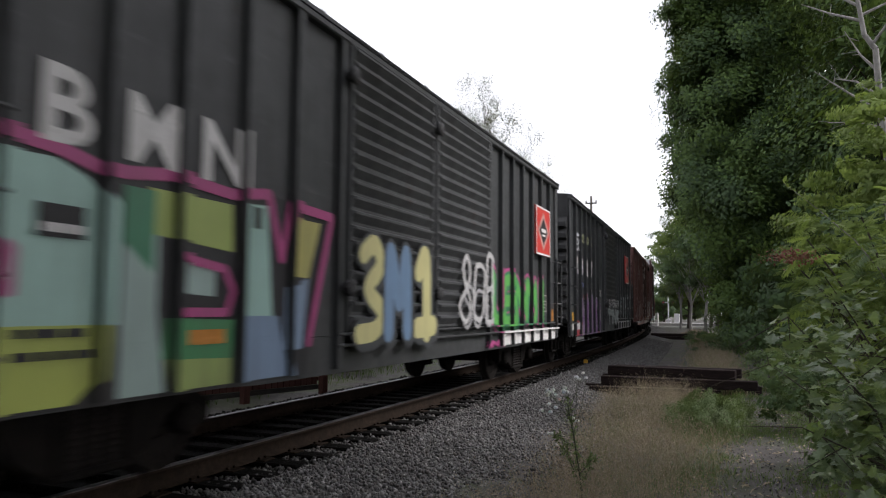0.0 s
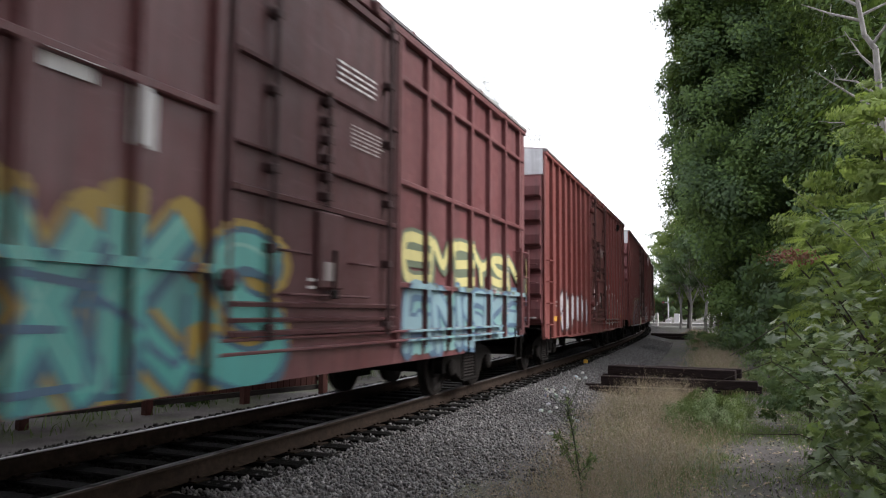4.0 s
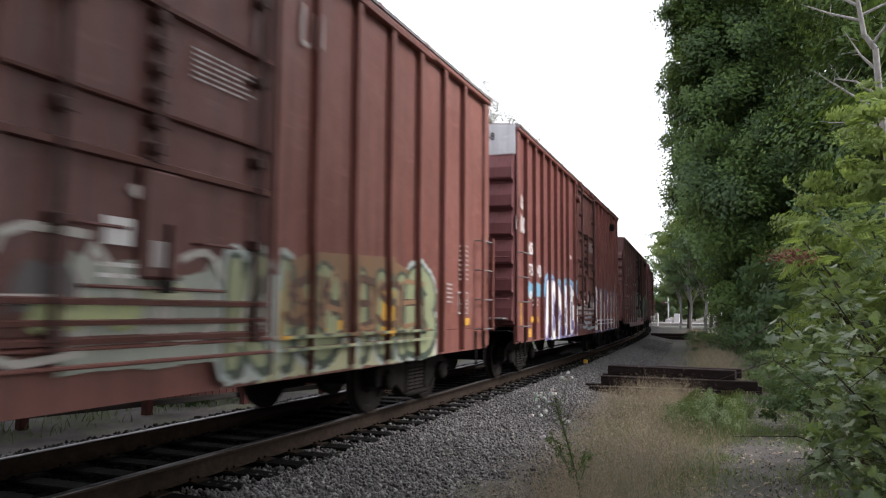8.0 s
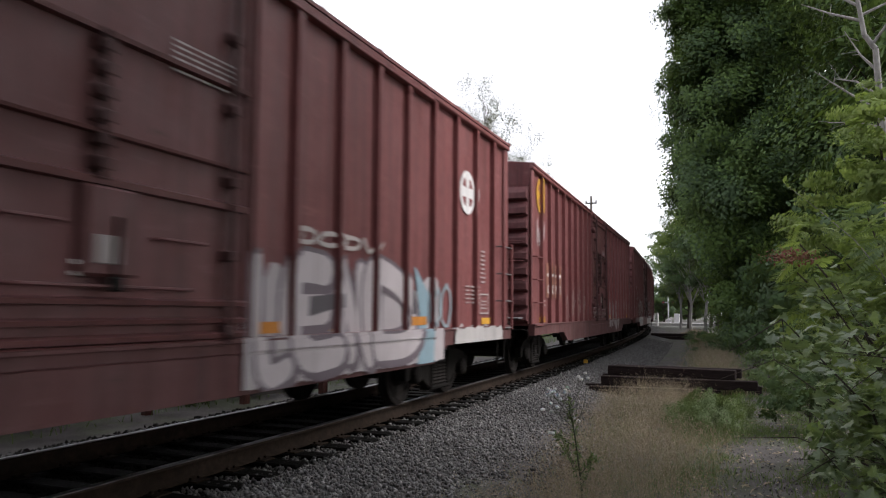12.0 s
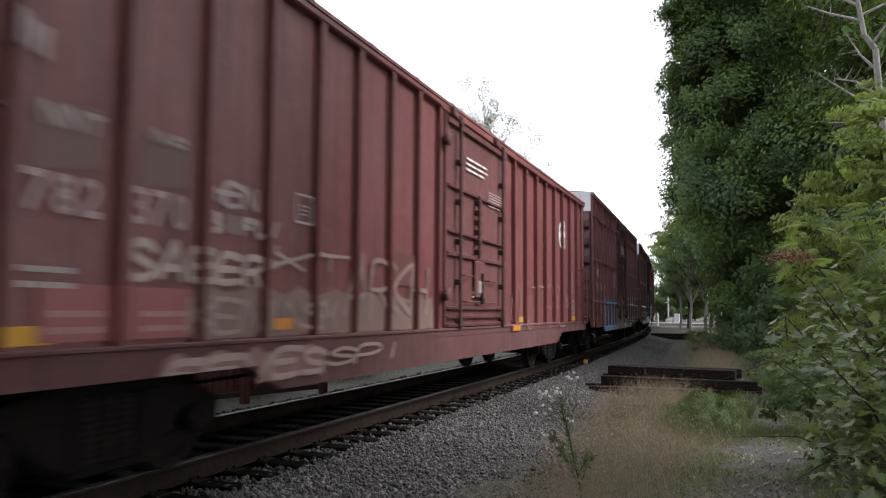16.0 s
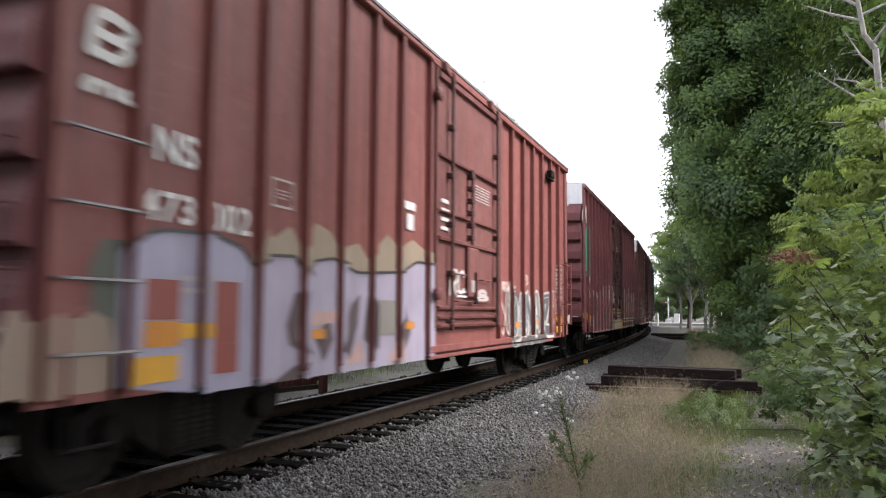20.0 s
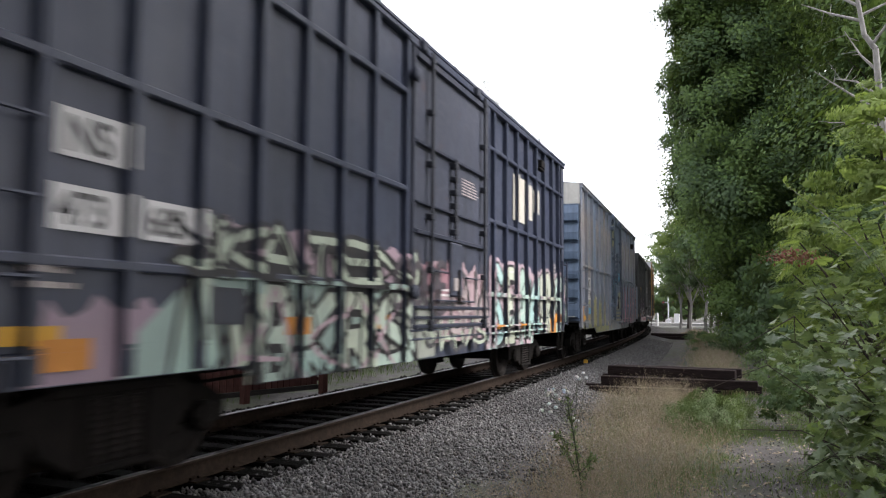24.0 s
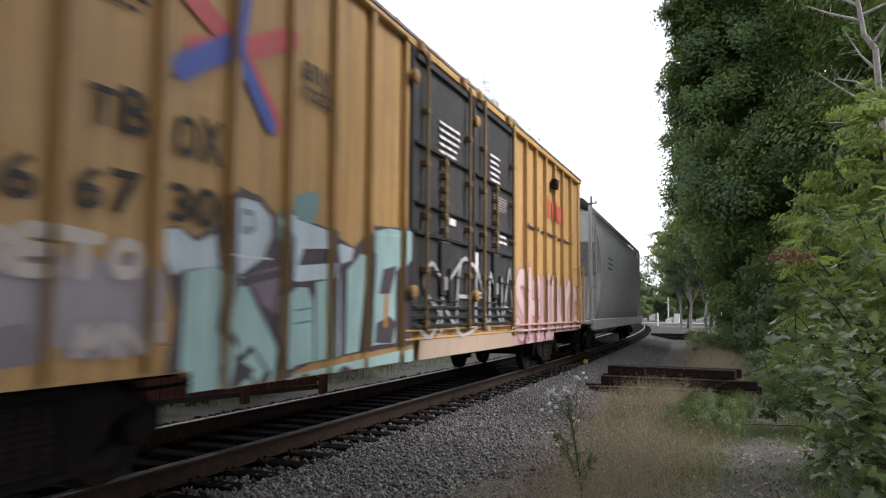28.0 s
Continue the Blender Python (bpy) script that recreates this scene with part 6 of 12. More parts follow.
# ---- plants close to the camera ----
def lobed_leaf(name, mat, seed):
    """A five-lobed maple leaf, folded a little along its midrib."""
    rng = random.Random(seed)
    out = [(0, -0.5), (0.10, -0.34), (0.30, -0.40), (0.26, -0.22), (0.50, -0.12), (0.36, 0.02), (0.46, 0.22), (0.24, 0.18), (0.16, 0.30), (0.0, 0.56)]
    pts = out + [(-x, y) for x, y in out[-2:0:-1]]
    v = [(0, -0.12, 0.0)]
    for x, y in pts:
        x, y = x * rng.uniform(0.9, 1.1), y * rng.uniform(0.94, 1.06)
        v.append((x, y, 0.16 * abs(x) - 0.22 * (y * y) + rng.uniform(-0.015, 0.015)))
    n = len(pts)
    f = [(0, 1 + i, 1 + (i + 1) % n) for i in range(n)]
    m = Mesher()
    m.add(v, f)
    m.tube((0, -0.48, -0.05), (0.03, -0.85, -0.16), 0.010, n=4)
    return m.mesh(name, mat, fix=False)


def maple_sapling():
    rng = random.Random(51)
    thing = empty("maple_sapling")
    bx, by = 6.55, 6.9
    thing.location = (bx, by, -0.47)
    tagged(thing, "young maple with broad five-lobed leaves leaning over the path", "sapling")
    kinds = [lobed_leaf("leaf", LEAF_MAPLE, k) for k in range(4)]
    rest_v, rest_f = [], []
    ends = [(-1.0, -0.9, 1.75), (-0.75, -0.2, 2.05), (-1.1, 0.2, 1.35), (-0.4, -1.2, 1.5), (-0.95, -1.0, 0.95), (0.1, -0.6, 2.2), (-0.6, 0.7, 2.1), (-0.35, -1.4, 0.8), (0.3, -1.1, 1.9)]
    branches, total = [], 0
    for b, e in enumerate(ends):
        e = Vector(e)
        st = Vector((rng.uniform(-0.08, 0.08), rng.uniform(-0.08, 0.08), 0))
        mid = st.lerp(e, 0.5) + Vector((0.12, 0.05, 0.18))
        m = Mesher()
        pts = [st.lerp(mid, k / 4) for k in range(4)] + [mid.lerp(e, k / 4) for k in range(5)]
        for k in range(len(pts) - 1):
            m.tube(pts[k], pts[k + 1], 0.014 * (1 - k / 11), 0.014 * (1 - (k + 1) / 11), n=5, cap=False)
        twigs = []
        for k in range(12):
            a = pts[2 + rng.randrange(len(pts) - 2)]
            t = a + Vector((rng.uniform(-0.5, 0.3), rng.uniform(-0.4, 0.4), rng.uniform(-0.25, 0.25)))
            m.tube(a, t, 0.005, 0.0025, n=4, cap=False)
            twigs.append((a, t))
        br = part("branch", m.mesh("branch", BARK, fix=False), thing)
        br["kind"] = "stuff"
        branches.append(br)
        for k in range(175):
            a, t = twigs[rng.randrange(len(twigs))]
            p = a.lerp(t, rng.uniform(0.3, 1.1)) + Vector((rng.gauss(0, 0.09), rng.gauss(0, 0.09), rng.gauss(0, 0.08)))
            edge = np.interp(p.z - 0.47, [-0.4, -0.04, 0.36, 0.86, 1.26, 1.6, 2.0], [5.95, 5.75, 5.56, 5.42, 5.43, 5.66, 5.95])
            if p.z < 0.05 or p.x + bx < 5.26 + (edge - 5.26) * (p.y + by) / 6.0:
                continue
            sc = rng.uniform(0.075, 0.135)
            rot = Euler((rng.gauss(0.35, 0.4), rng.gauss(0, 0.45), rng.uniform(0, 6.28)))
            if k < 40:
                ob = part("leaf", kinds[rng.randrange(4)], br)
                ob.location, ob.rotation_euler, ob.scale = p, rot, (sc, sc, sc)
                total += 1
            else:
                me = kinds[rng.randrange(4)]
                M = Matrix.LocRotScale(p, rot, (sc, sc, sc))
                o = len(rest_v)
                rest_v.extend(tuple(M @ w.co) for w in me.vertices)
                rest_f.extend(tuple(i + o for i in q.vertices) for q in me.polygons)
    me = bpy.data.meshes.new("leaves")
    me.from_pydata(rest_v, [], rest_f)
    me.materials.append(LEAF_MAPLE_REST)
    tagged(part("leaves", me, thing), kind="stuff")
    return branches


def frond_mesh(name, mat, seed, n=11):
    """A pinnate leaf of one metre's unit length: a rib with paired narrow leaflets, arched."""
    rng = random.Random(seed)
    m = Mesher()
    def rib(t):
        return Vector((t, 0, 0.28 * t - 0.5 * t * t))
    for k in range(6):
        m.tube(rib(k / 6), rib((k + 1) / 6), 0.010 * (1 - k / 8), 0.010 * (1 - (k + 1) / 8), n=4, cap=False)
    for k in range(n):
        t = 0.18 + 0.80 * k / (n - 1)
        L = 0.30 * math.sin(math.pi * (0.18 + 0.75 * k / n)) + 0.05
        for s in (-1, 1):
            a = rib(t)
            tip = a + Vector((L * 0.45, s * L, -L * rng.uniform(0.2, 0.45)))
            side = (tip - a).cross(Vector((0, 0, 1))).normalized() * L * 0.15
            mid = a.lerp(tip, 0.45) + Vector((0, 0, 0.02))
            m.add([tuple(a), tuple(mid + side), tuple(tip), tuple(mid - side)], [(0, 1, 2, 3)])
    return m.mesh(name, mat, fix=False)


def sumac():
    rng = random.Random(61)
    thing = empty("sumac_bush")
    thing.location = (7.15, 9.3, -0.47)
    tagged(thing, "feathery sumac bush with a rust-red seed head", "bush")
    kinds = [frond_mesh("frond", m, k) for k, m in enumerate((LEAF_MID, LEAF_BRIGHT, LEAF_BRIGHT))]
    stems = []
    for b in range(9):
        e = Vector((rng.uniform(-1.45, 0.6), rng.uniform(-1.0, 1.2), rng.uniform(1.9, 3.0)))
        m = Mesher()
        pts = [Vector((0, 0, 0)).lerp(e, k / 5) + Vector((0, 0, 0.25 * math.sin(math.pi * k / 5))) for k in range(6)]
        for k in range(5):
            m.tube(pts[k], pts[k + 1], 0.028 * (1 - k / 7), 0.028 * (1 - (k + 1) / 7), n=6, cap=False)
        st = part("stem", m.mesh("stem", BARK, fix=False), thing)
        stems.append(st)
        for k in range(40):
            i = 1 + rng.randrange(5)
            p = pts[i] + Vector((rng.gauss(0, 0.18), rng.gauss(0, 0.18), rng.gauss(0, 0.22)))
            p.x = max(p.x, -1.22 + 0.1 * rng.random())
            ob = part("frond", kinds[rng.randrange(3)], st)
            sc = rng.uniform(0.26, 0.48)
            ob.location = p
            ob.rotation_euler = (rng.gauss(0, 0.3), rng.gauss(0.1, 0.35), rng.uniform(0, 6.28) if rng.random() < 0.4 else math.pi + rng.gauss(0, 0.7))
            ob.scale = (sc, sc, sc)
    rs = np.random.RandomState(62)
    P = np.array([-1.46, -1.2, 2.32]) + rs.normal(size=(300, 3)) * np.array([0.12, 0.08, 0.035])
    N = rs.normal(size=P.shape)
    N /= np.linalg.norm(N, axis=1, keepdims=True)
    V, F = leaf_cloud(P, N, rs.uniform(0.02, 0.05, len(P)), rs)
    part("seed_head", big_mesh("seed_head", V, F, [SUMAC_RED]), thing, "rust-red seed head")["kind"] = "stuff"
    return stems


def thistle():
    rng, rs = random.Random(71), np.random.RandomState(72)
    thing = empty("thistle")
    thing.location = (3.86, 7.0, -0.47)
    tagged(thing, "leafy thistle with white downy seed heads", "wildflower")
    stem_mat = islands("weed_stem", [(0.045, 0.065, 0.03), (0.07, 0.085, 0.04)], 0.7)
    down, nt, b = material("white_thistledown", 0.9)
    b.inputs["Base Color"].default_value = (0.80, 0.79, 0.76, 1)
    b.inputs["Subsurface Weight"].default_value = 0.2
    main = [Vector(p) for p in ((0, 0, 0), (-0.02, 0, 0.25), (-0.05, 0, 0.45), (-0.08, 0, 0.65), (-0.12, 0, 0.83), (-0.14, 0, 0.98))]
    m = Mesher()
    for k, (p, q) in enumerate(zip(main, main[1:])):
        m.tube(p, q, 0.011 - 0.0012 * k, 0.0098 - 0.0012 * k, n=7, cap=False)
    stem = part("stem", m.mesh("stem", stem_mat, smooth=True, fix=False), thing)
    # side shoots, each a crooked twig with small leaves
    shoots = [((-0.02, 0.22), (-0.16, 0.49), (-0.21, 0.69)), ((-0.03, 0.30), (0.08, 0.44), (0.14, 0.46)), ((-0.02, 0.20), (0.06, 0.36), (0.07, 0.51)), ((-0.06, 0.55), (-0.22, 0.61), (-0.28, 0.64)), ((-0.04, 0.33), (-0.10, 0.42), (-0.17, 0.54))]
    P = []
    for s in shoots:
        v = [Vector((x, rng.uniform(-0.04, 0.04), z)) for x, z in s]
        m = Mesher()
        for k in range(2):
            m.tube(v[k], v[k + 1], 0.005 - 0.0015 * k, 0.0035 - 0.0012 * k, n=5, cap=False)
            P += [v[k].lerp(v[k + 1], rng.random()) for _ in range(22)]
        part("side_shoot", m.mesh("side_shoot", stem_mat, fix=False), thing)
    for k in range(5):
        P += [main[k].lerp(main[k + 1], rng.random()) for _ in range(26)]
    P = np.array(P) + rs.normal(size=(len(P), 3)) * np.array([0.022, 0.022, 0.012])
    N = rs.normal(size=P.shape) + np.array([0, -0.5, 0.5])
    N /= np.linalg.norm(N, axis=1, keepdims=True)
    V, F = leaf_cloud(P, N, rs.uniform(0.025, 0.075, len(P)), rs, 0.28)
    tagged(part("stem_leaves", big_mesh("stem_leaves", V, F, [GRASS_GREEN]), thing), kind="stuff")
    # downy heads in loose clusters on thin stalks
    for cx, cz, n in ((-0.01, 1.18, 4), (-0.36, 0.97, 3), (-0.28, 1.05, 4), (-0.15, 1.05, 4), (-0.23, 0.98, 3), (-0.42, 0.86, 1), (-0.27, 0.87, 2), (-0.31, 0.68, 2), (-0.09, 0.77, 2)):
        for _ in range(n):
            t = Vector((cx + rng.gauss(0, 0.028), rng.gauss(0, 0.03), cz + rng.gauss(0, 0.022)))
            p = main[3].lerp(main[5], rng.random()) if cz > 0.8 else main[3]
            m = Mesher()
            mid = p.lerp(t, 0.55) + Vector((0.02, 0, -0.02))
            m.tube(p, mid, 0.003, 0.0022, n=4, cap=False)
            m.tube(mid, t, 0.0022, 0.0016, n=4, cap=False)
            stalk = part("stalk", m.mesh("stalk", stem_mat, fix=False), thing)
            k = 200
            d = rs.normal(size=(k, 3))
            d /= np.linalg.norm(d, axis=1, keepdims=True)
            d[:, 2] = np.abs(d[:, 2]) * 0.9 - 0.15
            Q = np.array(t) + d * rng.uniform(0.012, 0.024) * rs.uniform(0.2, 1, (k, 1))
            V, F = leaf_cloud(Q, d, rs.uniform(0.012, 0.026, k), rs, 0.5)
            part("seed_head", big_mesh("seed_head", V, F, [down]), stalk, "white downy seed head")
    return thing


def arching_cane():
    """A long bramble cane that leans out of the bushes, set with small pale leaves."""
    rng = random.Random(77)
    thing = empty("arching_cane")
    thing.location = (6.9, 8.4, -0.47)
    tagged(thing, "long arching cane with small pale-green leaves", "bramble")
    pts = [Vector(p) for p in ((0, 0, 0), (-0.05, 0, 0.9), (-0.2, 0, 1.75), (-0.42, -0.05, 2.2), (-0.63, -0.1, 2.49), (-1.0, -0.1, 2.86), (-1.24, -0.1, 3.08))]
    m = Mesher()
    for k, (a, c) in enumerate(zip(pts, pts[1:])):
        m.tube(a, c, 0.011 - 0.0014 * k, 0.011 - 0.0014 * (k + 1), n=6, cap=False)
    cane = part("cane", m.mesh("cane", BARK_PALE, smooth=True, fix=False), thing)
    kinds = []
    for k in range(3):
        m = Mesher()
        m.add([(0, 0, 0), (0.35, 0.24, 0.05), (0.8, 0.16, 0.02), (1.0, 0, -0.08), (0.8, -0.16, 0.02), (0.35, -0.24, 0.05), (0.5, 0, -0.03)], [(0, 6, 1), (1, 6, 2), (2, 6, 3), (3, 6, 4), (4, 6, 5), (5, 6, 0)])
        kinds.append(m.mesh("leaf", LEAF_BRIGHT, fix=False))
    for k in range(64):
        t = 2.2 + 3.8 * k / 63
        i = min(5, int(t))
        ob = part("leaf", kinds[k % 3], cane)
        sc = rng.uniform(0.05, 0.10)
        ob.location = pts[i].lerp(pts[i + 1], t - i)
        ob.rotation_euler = (rng.gauss(0, 0.5), rng.gauss(-0.3, 0.5), rng.uniform(0, 6.28))
        ob.scale = (sc, sc, sc)


arching_cane()
MAPLE_BRANCHES = maple_sapling()
SUMAC_STEMS = sumac()
THISTLE = thistle()


def dead_tree():
    rng = random.Random(81)
    thing = empty("dead_tree")
    thing.location = (7.75, 16.0, -0.5)
    tagged(thing, "bare dead tree with pale bark among green leaves", "tree")
    m = Mesher()
    main = [(0.14, 0, 0), (0.09, 0, 2.4), (0.05, 0, 3.6), (0.02, 0, 4.9), (-0.03, 0, 5.7), (-0.07, 0, 6.8), (-0.25, 0, 7.1), (-0.34, 0, 7.8), (-0.5, 0, 8.5), (-0.62, 0, 9.6)]
    for k, (a, c) in enumerate(zip(main, main[1:])):
        m.tube(a, c, 0.095 - k * 0.008, 0.095 - (k + 1) * 0.008, n=9, cap=False)
    part("trunk", m.mesh("trunk", BARK_PALE, smooth=True, fix=False), thing)
    for z, dx, dz in [(5.6, -1.1, 0.9), (5.9, -0.7, 0.55), (6.4, -0.5, 0.9), (7.4, -1.0, 0.6), (7.5, 0.9, 0.5), (7.7, -1.1, 0.75), (6.0, 0.8, -0.4), (5.3, -0.9, 0.2), (8.3, -0.9, 0.9), (6.9, 0.7, 0.9)]:
        x0 = np.interp(z, [p[2] for p in main], [p[0] for p in main])
        a = Vector((x0, 0, z - 0.02))
        m = Mesher()
        e = a + Vector((dx, rng.uniform(-0.5, 0.5), dz))
        mid = a.lerp(e, 0.5) + Vector((0, 0, rng.uniform(-0.12, 0.12)))
        m.tube(a, mid, 0.032, 0.02, n=6, cap=False)
        m.tube(mid, e, 0.02, 0.006, n=5, cap=False)
        for k in range(4):
            b = mid.lerp(e, rng.uniform(0, 0.9))
            m.tube(b, b + Vector((rng.uniform(-0.4, 0.2), rng.uniform(-0.3, 0.3), rng.uniform(-0.2, 0.4))), 0.009, 0.003, n=4, cap=False)
        part("limb", m.mesh("limb", BARK_PALE, fix=False), thing)


dead_tree()
# ---- things along the line ----
def timber(L, w, h, name="beam"):
    m = Mesher()
    m.bbox(-L / 2, L / 2, -w / 2, w / 2, 0, h, 0.012)
    return m.mesh(name, PILE_WOOD)


def tie_pile():
    thing = empty("timber_pile")
    thing.location = (3.8, 16.6, -0.46)
    tagged(thing, "stack of old dark creosoted railway timbers", "timber pile")
    me = timber(2.65, 0.24, 0.19)
    short = timber(1.25, 0.24, 0.19)
    for x, y, z, rz, kind in [(-0.35, 0.0, 0.0, 6, me), (0.45, 1.05, 0.0, 12, me), (-0.55, 0.5, 0.0, 4, me), (-0.85, 0.22, 0.20, 6, short), (-0.2, 0.75, 0.20, 0, me), (0.35, 0.12, 0.20, 2, me), (-0.05, 0.40, 0.40, -7, me), (0.05, 0.75, 0.40, -3, me)]:
        ob = part("beam", kind, thing)
        ob.location, ob.rotation_euler = (x, y, z), (0, 0, radians(rz))


tie_pile()
far_pile = empty("timber_pile")
far_pile.location = (0.75, 52.0, -0.46)
tagged(far_pile, "dark railway timbers dropped beside the line", "timber pile")
for px, py, pz, pr in [(0, 0, 0, 10), (0.1, 0.5, 0, -4), (0.0, 0.25, 0.2, 5)]:
    ob = part("beam", timber(2.6, 0.24, 0.19), far_pile)
    ob.location, ob.rotation_euler = (px, py, pz), (0, 0, radians(pr))


def fence():
    """A low board fence of red-stained planks across the line."""
    red_wood = grimy("red_stained_board", (0.062, 0.028, 0.024), (0.105, 0.045, 0.038), 4, 0.85, 0, 0.5, 0.01, (6, 6, 1))
    thing = empty("board_fence")
    a, b = Vector((-6.35, 2.45, -0.47)), Vector((-3.0, 13.9, -0.47))
    d = (b - a)
    L = d.length
    thing.matrix_world = Matrix.LocRotScale(a, Euler((0, 0, math.atan2(d.y, d.x))), None)
    tagged(thing, "red-brown board fence on posts across the line", "fence")
    m = Mesher()
    m.bbox(0.006, 0.144, -0.012, 0.012, 0.24, 1.45, 0.004)
    board = m.mesh("board", red_wood)
    m = Mesher()
    m.bbox(-0.07, 0.07, -0.16, -0.02, -0.02, 1.5, 0.008)
    post = m.mesh("fence_post", red_wood)
    for i in range(int(L / 0.15)):
        part("board", board, thing, loc=(i * 0.15, 0, 0))
    for i in range(int(L / 1.98) + 1):
        part("fence_post", post, thing, loc=(i * 1.98 + 0.06, 0, 0))
    m = Mesher()
    m.bbox(0, L, -0.018, 0.02, 0.14, 0.235, 0.006)
    part("kick_board", m.mesh("kick_board", grimy("weathered_grey_board", (0.030, 0.028, 0.026), (0.055, 0.05, 0.046), 5, 0.85, 0, 0.5, 0.01, (1, 6, 6))), thing, "dark weathered board along the bottom")
    for z in (0.35, 1.05):
        m = Mesher()
        m.bbox(0, L, 0.012, 0.05, z - 0.04, z + 0.04, 0.006)
        part("fence_rail", m.mesh("fence_rail", red_wood), thing)


fence()


def crossing():
    asphalt = grimy("worn_pale_asphalt", (0.22, 0.22, 0.21), (0.32, 0.31, 0.30), 3, 0.9)
    m = Mesher()
    m.box(-60, 60, 106.5, 113.5, -0.6, -0.14)
    ob = new("road", m.mesh("road", asphalt))
    tagged(ob, "pale worn asphalt road at a level crossing", "road", kind="structure")
    white = grimy("white_post_paint", (0.62, 0.62, 0.60), (0.75, 0.75, 0.74), 4, 0.6)
    post = empty("marker_post")
    post.location = (-5.5, 104.8, -0.48)
    tagged(post, "short white marker post by the crossing", "post")
    m = Mesher()
    m.bbox(-0.11, 0.11, -0.11, 0.11, 0, 1.65, 0.02)
    part("shaft", m.mesh("shaft", white), post)
    m = Mesher()
    m.bbox(-0.13, 0.13, -0.13, 0.13, 1.651, 1.70, 0.015)
    part("post_cap", m.mesh("post_cap", white), post)
    sig = empty("crossing_signal")
    sig.location = (-6.2, 128.0, -0.48)
    tagged(sig, "silver level-crossing signal mast with warning lights", "crossing signal")
    silver = grimy("aluminium_paint", (0.45, 0.46, 0.47), (0.58, 0.58, 0.58), 4, 0.5, 0.4)
    m = Mesher()
    m.tube((0, 0, 0), (0, 0, 6.0), 0.11, 0.09, n=12)
    part("mast", m.mesh("mast", silver), sig)
    m = Mesher()
    m.bbox(-0.4, 0.4, -0.4, 0.4, 0, 0.7, 0.04)
    part("base_box", m.mesh("base_box", silver), sig)
    for a in (45, -45):
        m = Mesher()
        m.bbox(-0.62, 0.62, -0.03, 0.0, -0.11, 0.11, 0.01)
        ob = part("crossbuck_blade", m.mesh("crossbuck_blade", white), sig, loc=(0, -0.13 - (0.03 if a > 0 else 0), 5.3))
        ob.rotation_euler = (0, radians(a), 0)
    m = Mesher()
    m.bbox(-0.85, 0.85, -0.16, -0.08, 3.35, 3.45, 0.01)
    part("light_arm", m.mesh("light_arm", silver), sig)
    lens = grimy("dull_red_lens", (0.16, 0.03, 0.02), (0.2, 0.04, 0.03), 4, 0.3)
    for x in (-0.75, 0.75):
        m = Mesher()
        m.lathe([(-0.30, 0.30), (-0.26, 0.30), (-0.20, 0.12), (-0.12, 0.08)], 1, 16, (x, 0, 3.4))
        part("lamp_hood", m.mesh("lamp_hood", BLACK_PAINT), sig)
        m = Mesher()
        m.lathe([(-0.33, 0.02), (-0.31, 0.14), (-0.305, 0.15)], 1, 14, (x, 0, 3.4))
        part("lens", m.mesh("lens", lens), sig)
    m = Mesher()
    m.bbox(0.9, 1.7, -0.3, 0.4, 0, 1.6, 0.03)
    part("relay_case", m.mesh("relay_case", silver), sig)


crossing()


def utility_pole():
    thing = empty("utility_pole")
    thing.location = (-8.3, 73.0, -0.48)
    tagged(thing, "wooden utility pole with a crossarm across the line", "utility pole")
    m = Mesher()
    m.tube((0, 0, 0), (0, 0, 13.0), 0.17, 0.11, n=10)
    part("shaft", m.mesh("shaft", WOOD_GREY, smooth=True), thing)
    m = Mesher()
    m.bbox(-0.55, 0.55, -0.17, -0.06, 12.2, 12.34, 0.01)
    part("crossarm", m.mesh("crossarm", WOOD_GREY), thing)
    glass = grimy("brown_insulator", (0.05, 0.03, 0.02), (0.08, 0.05, 0.04), 5, 0.3)
    for x in (-0.48, 0.48):
        m = Mesher()
        m.lathe([(12.34, 0.03), (12.40, 0.08), (12.46, 0.06), (12.52, 0.08), (12.58, 0.03)], 2, 10, (x, -0.115, 0))
        part("insulator", m.mesh("insulator", glass), thing)


utility_pole()


def rail_marker():
    thing = empty("rail_flag")
    thing.location = (1.05, 21.6, -0.24)
    tagged(thing, "small yellow marker plate beside the rail", "marker")
    m = Mesher()
    m.tube((0, 0, 0), (0, 0, 0.12), 0.012, n=6)
    part("stake", m.mesh("stake", STEEL_DARK), thing)
    m = Mesher()
    m.bbox(-0.06, 0.06, -0.012, 0.012, 0.10, 0.20, 0.006)
    part("plate", m.mesh("plate", YELLOW_PAINT), thing)


rail_marker()
# ---- the freight train: 22 boxcars and a covered hopper ----
SPEED = 13.179
BROWN, RED, OXIDE, MAROON = (0.135, 0.045, 0.032), (0.182, 0.045, 0.038), (0.205, 0.059, 0.051), (0.130, 0.042, 0.044)
BLACK, NAVY, BLUEGREY, YELLOW = (0.036, 0.039, 0.041), (0.038, 0.047, 0.080), (0.19, 0.245, 0.33), (0.50, 0.30, 0.11)
CAP = (0.62, 0.63, 0.65)
WHT, AQUA, TEAL = (0.62, 0.61, 0.58), (0.36, 0.56, 0.5), (0.08, 0.36, 0.33)
GREEN, DKGREEN, BLUE, INK, MAG, WINE = (0.1, 0.38, 0.08), (0.03, 0.17, 0.08), (0.07, 0.13, 0.28), (0.015, 0.015, 0.018), (0.42, 0.07, 0.22), (0.17, 0.025, 0.045)
LIME, PALEY = (0.4, 0.46, 0.1), (0.55, 0.52, 0.25)
CARS = []


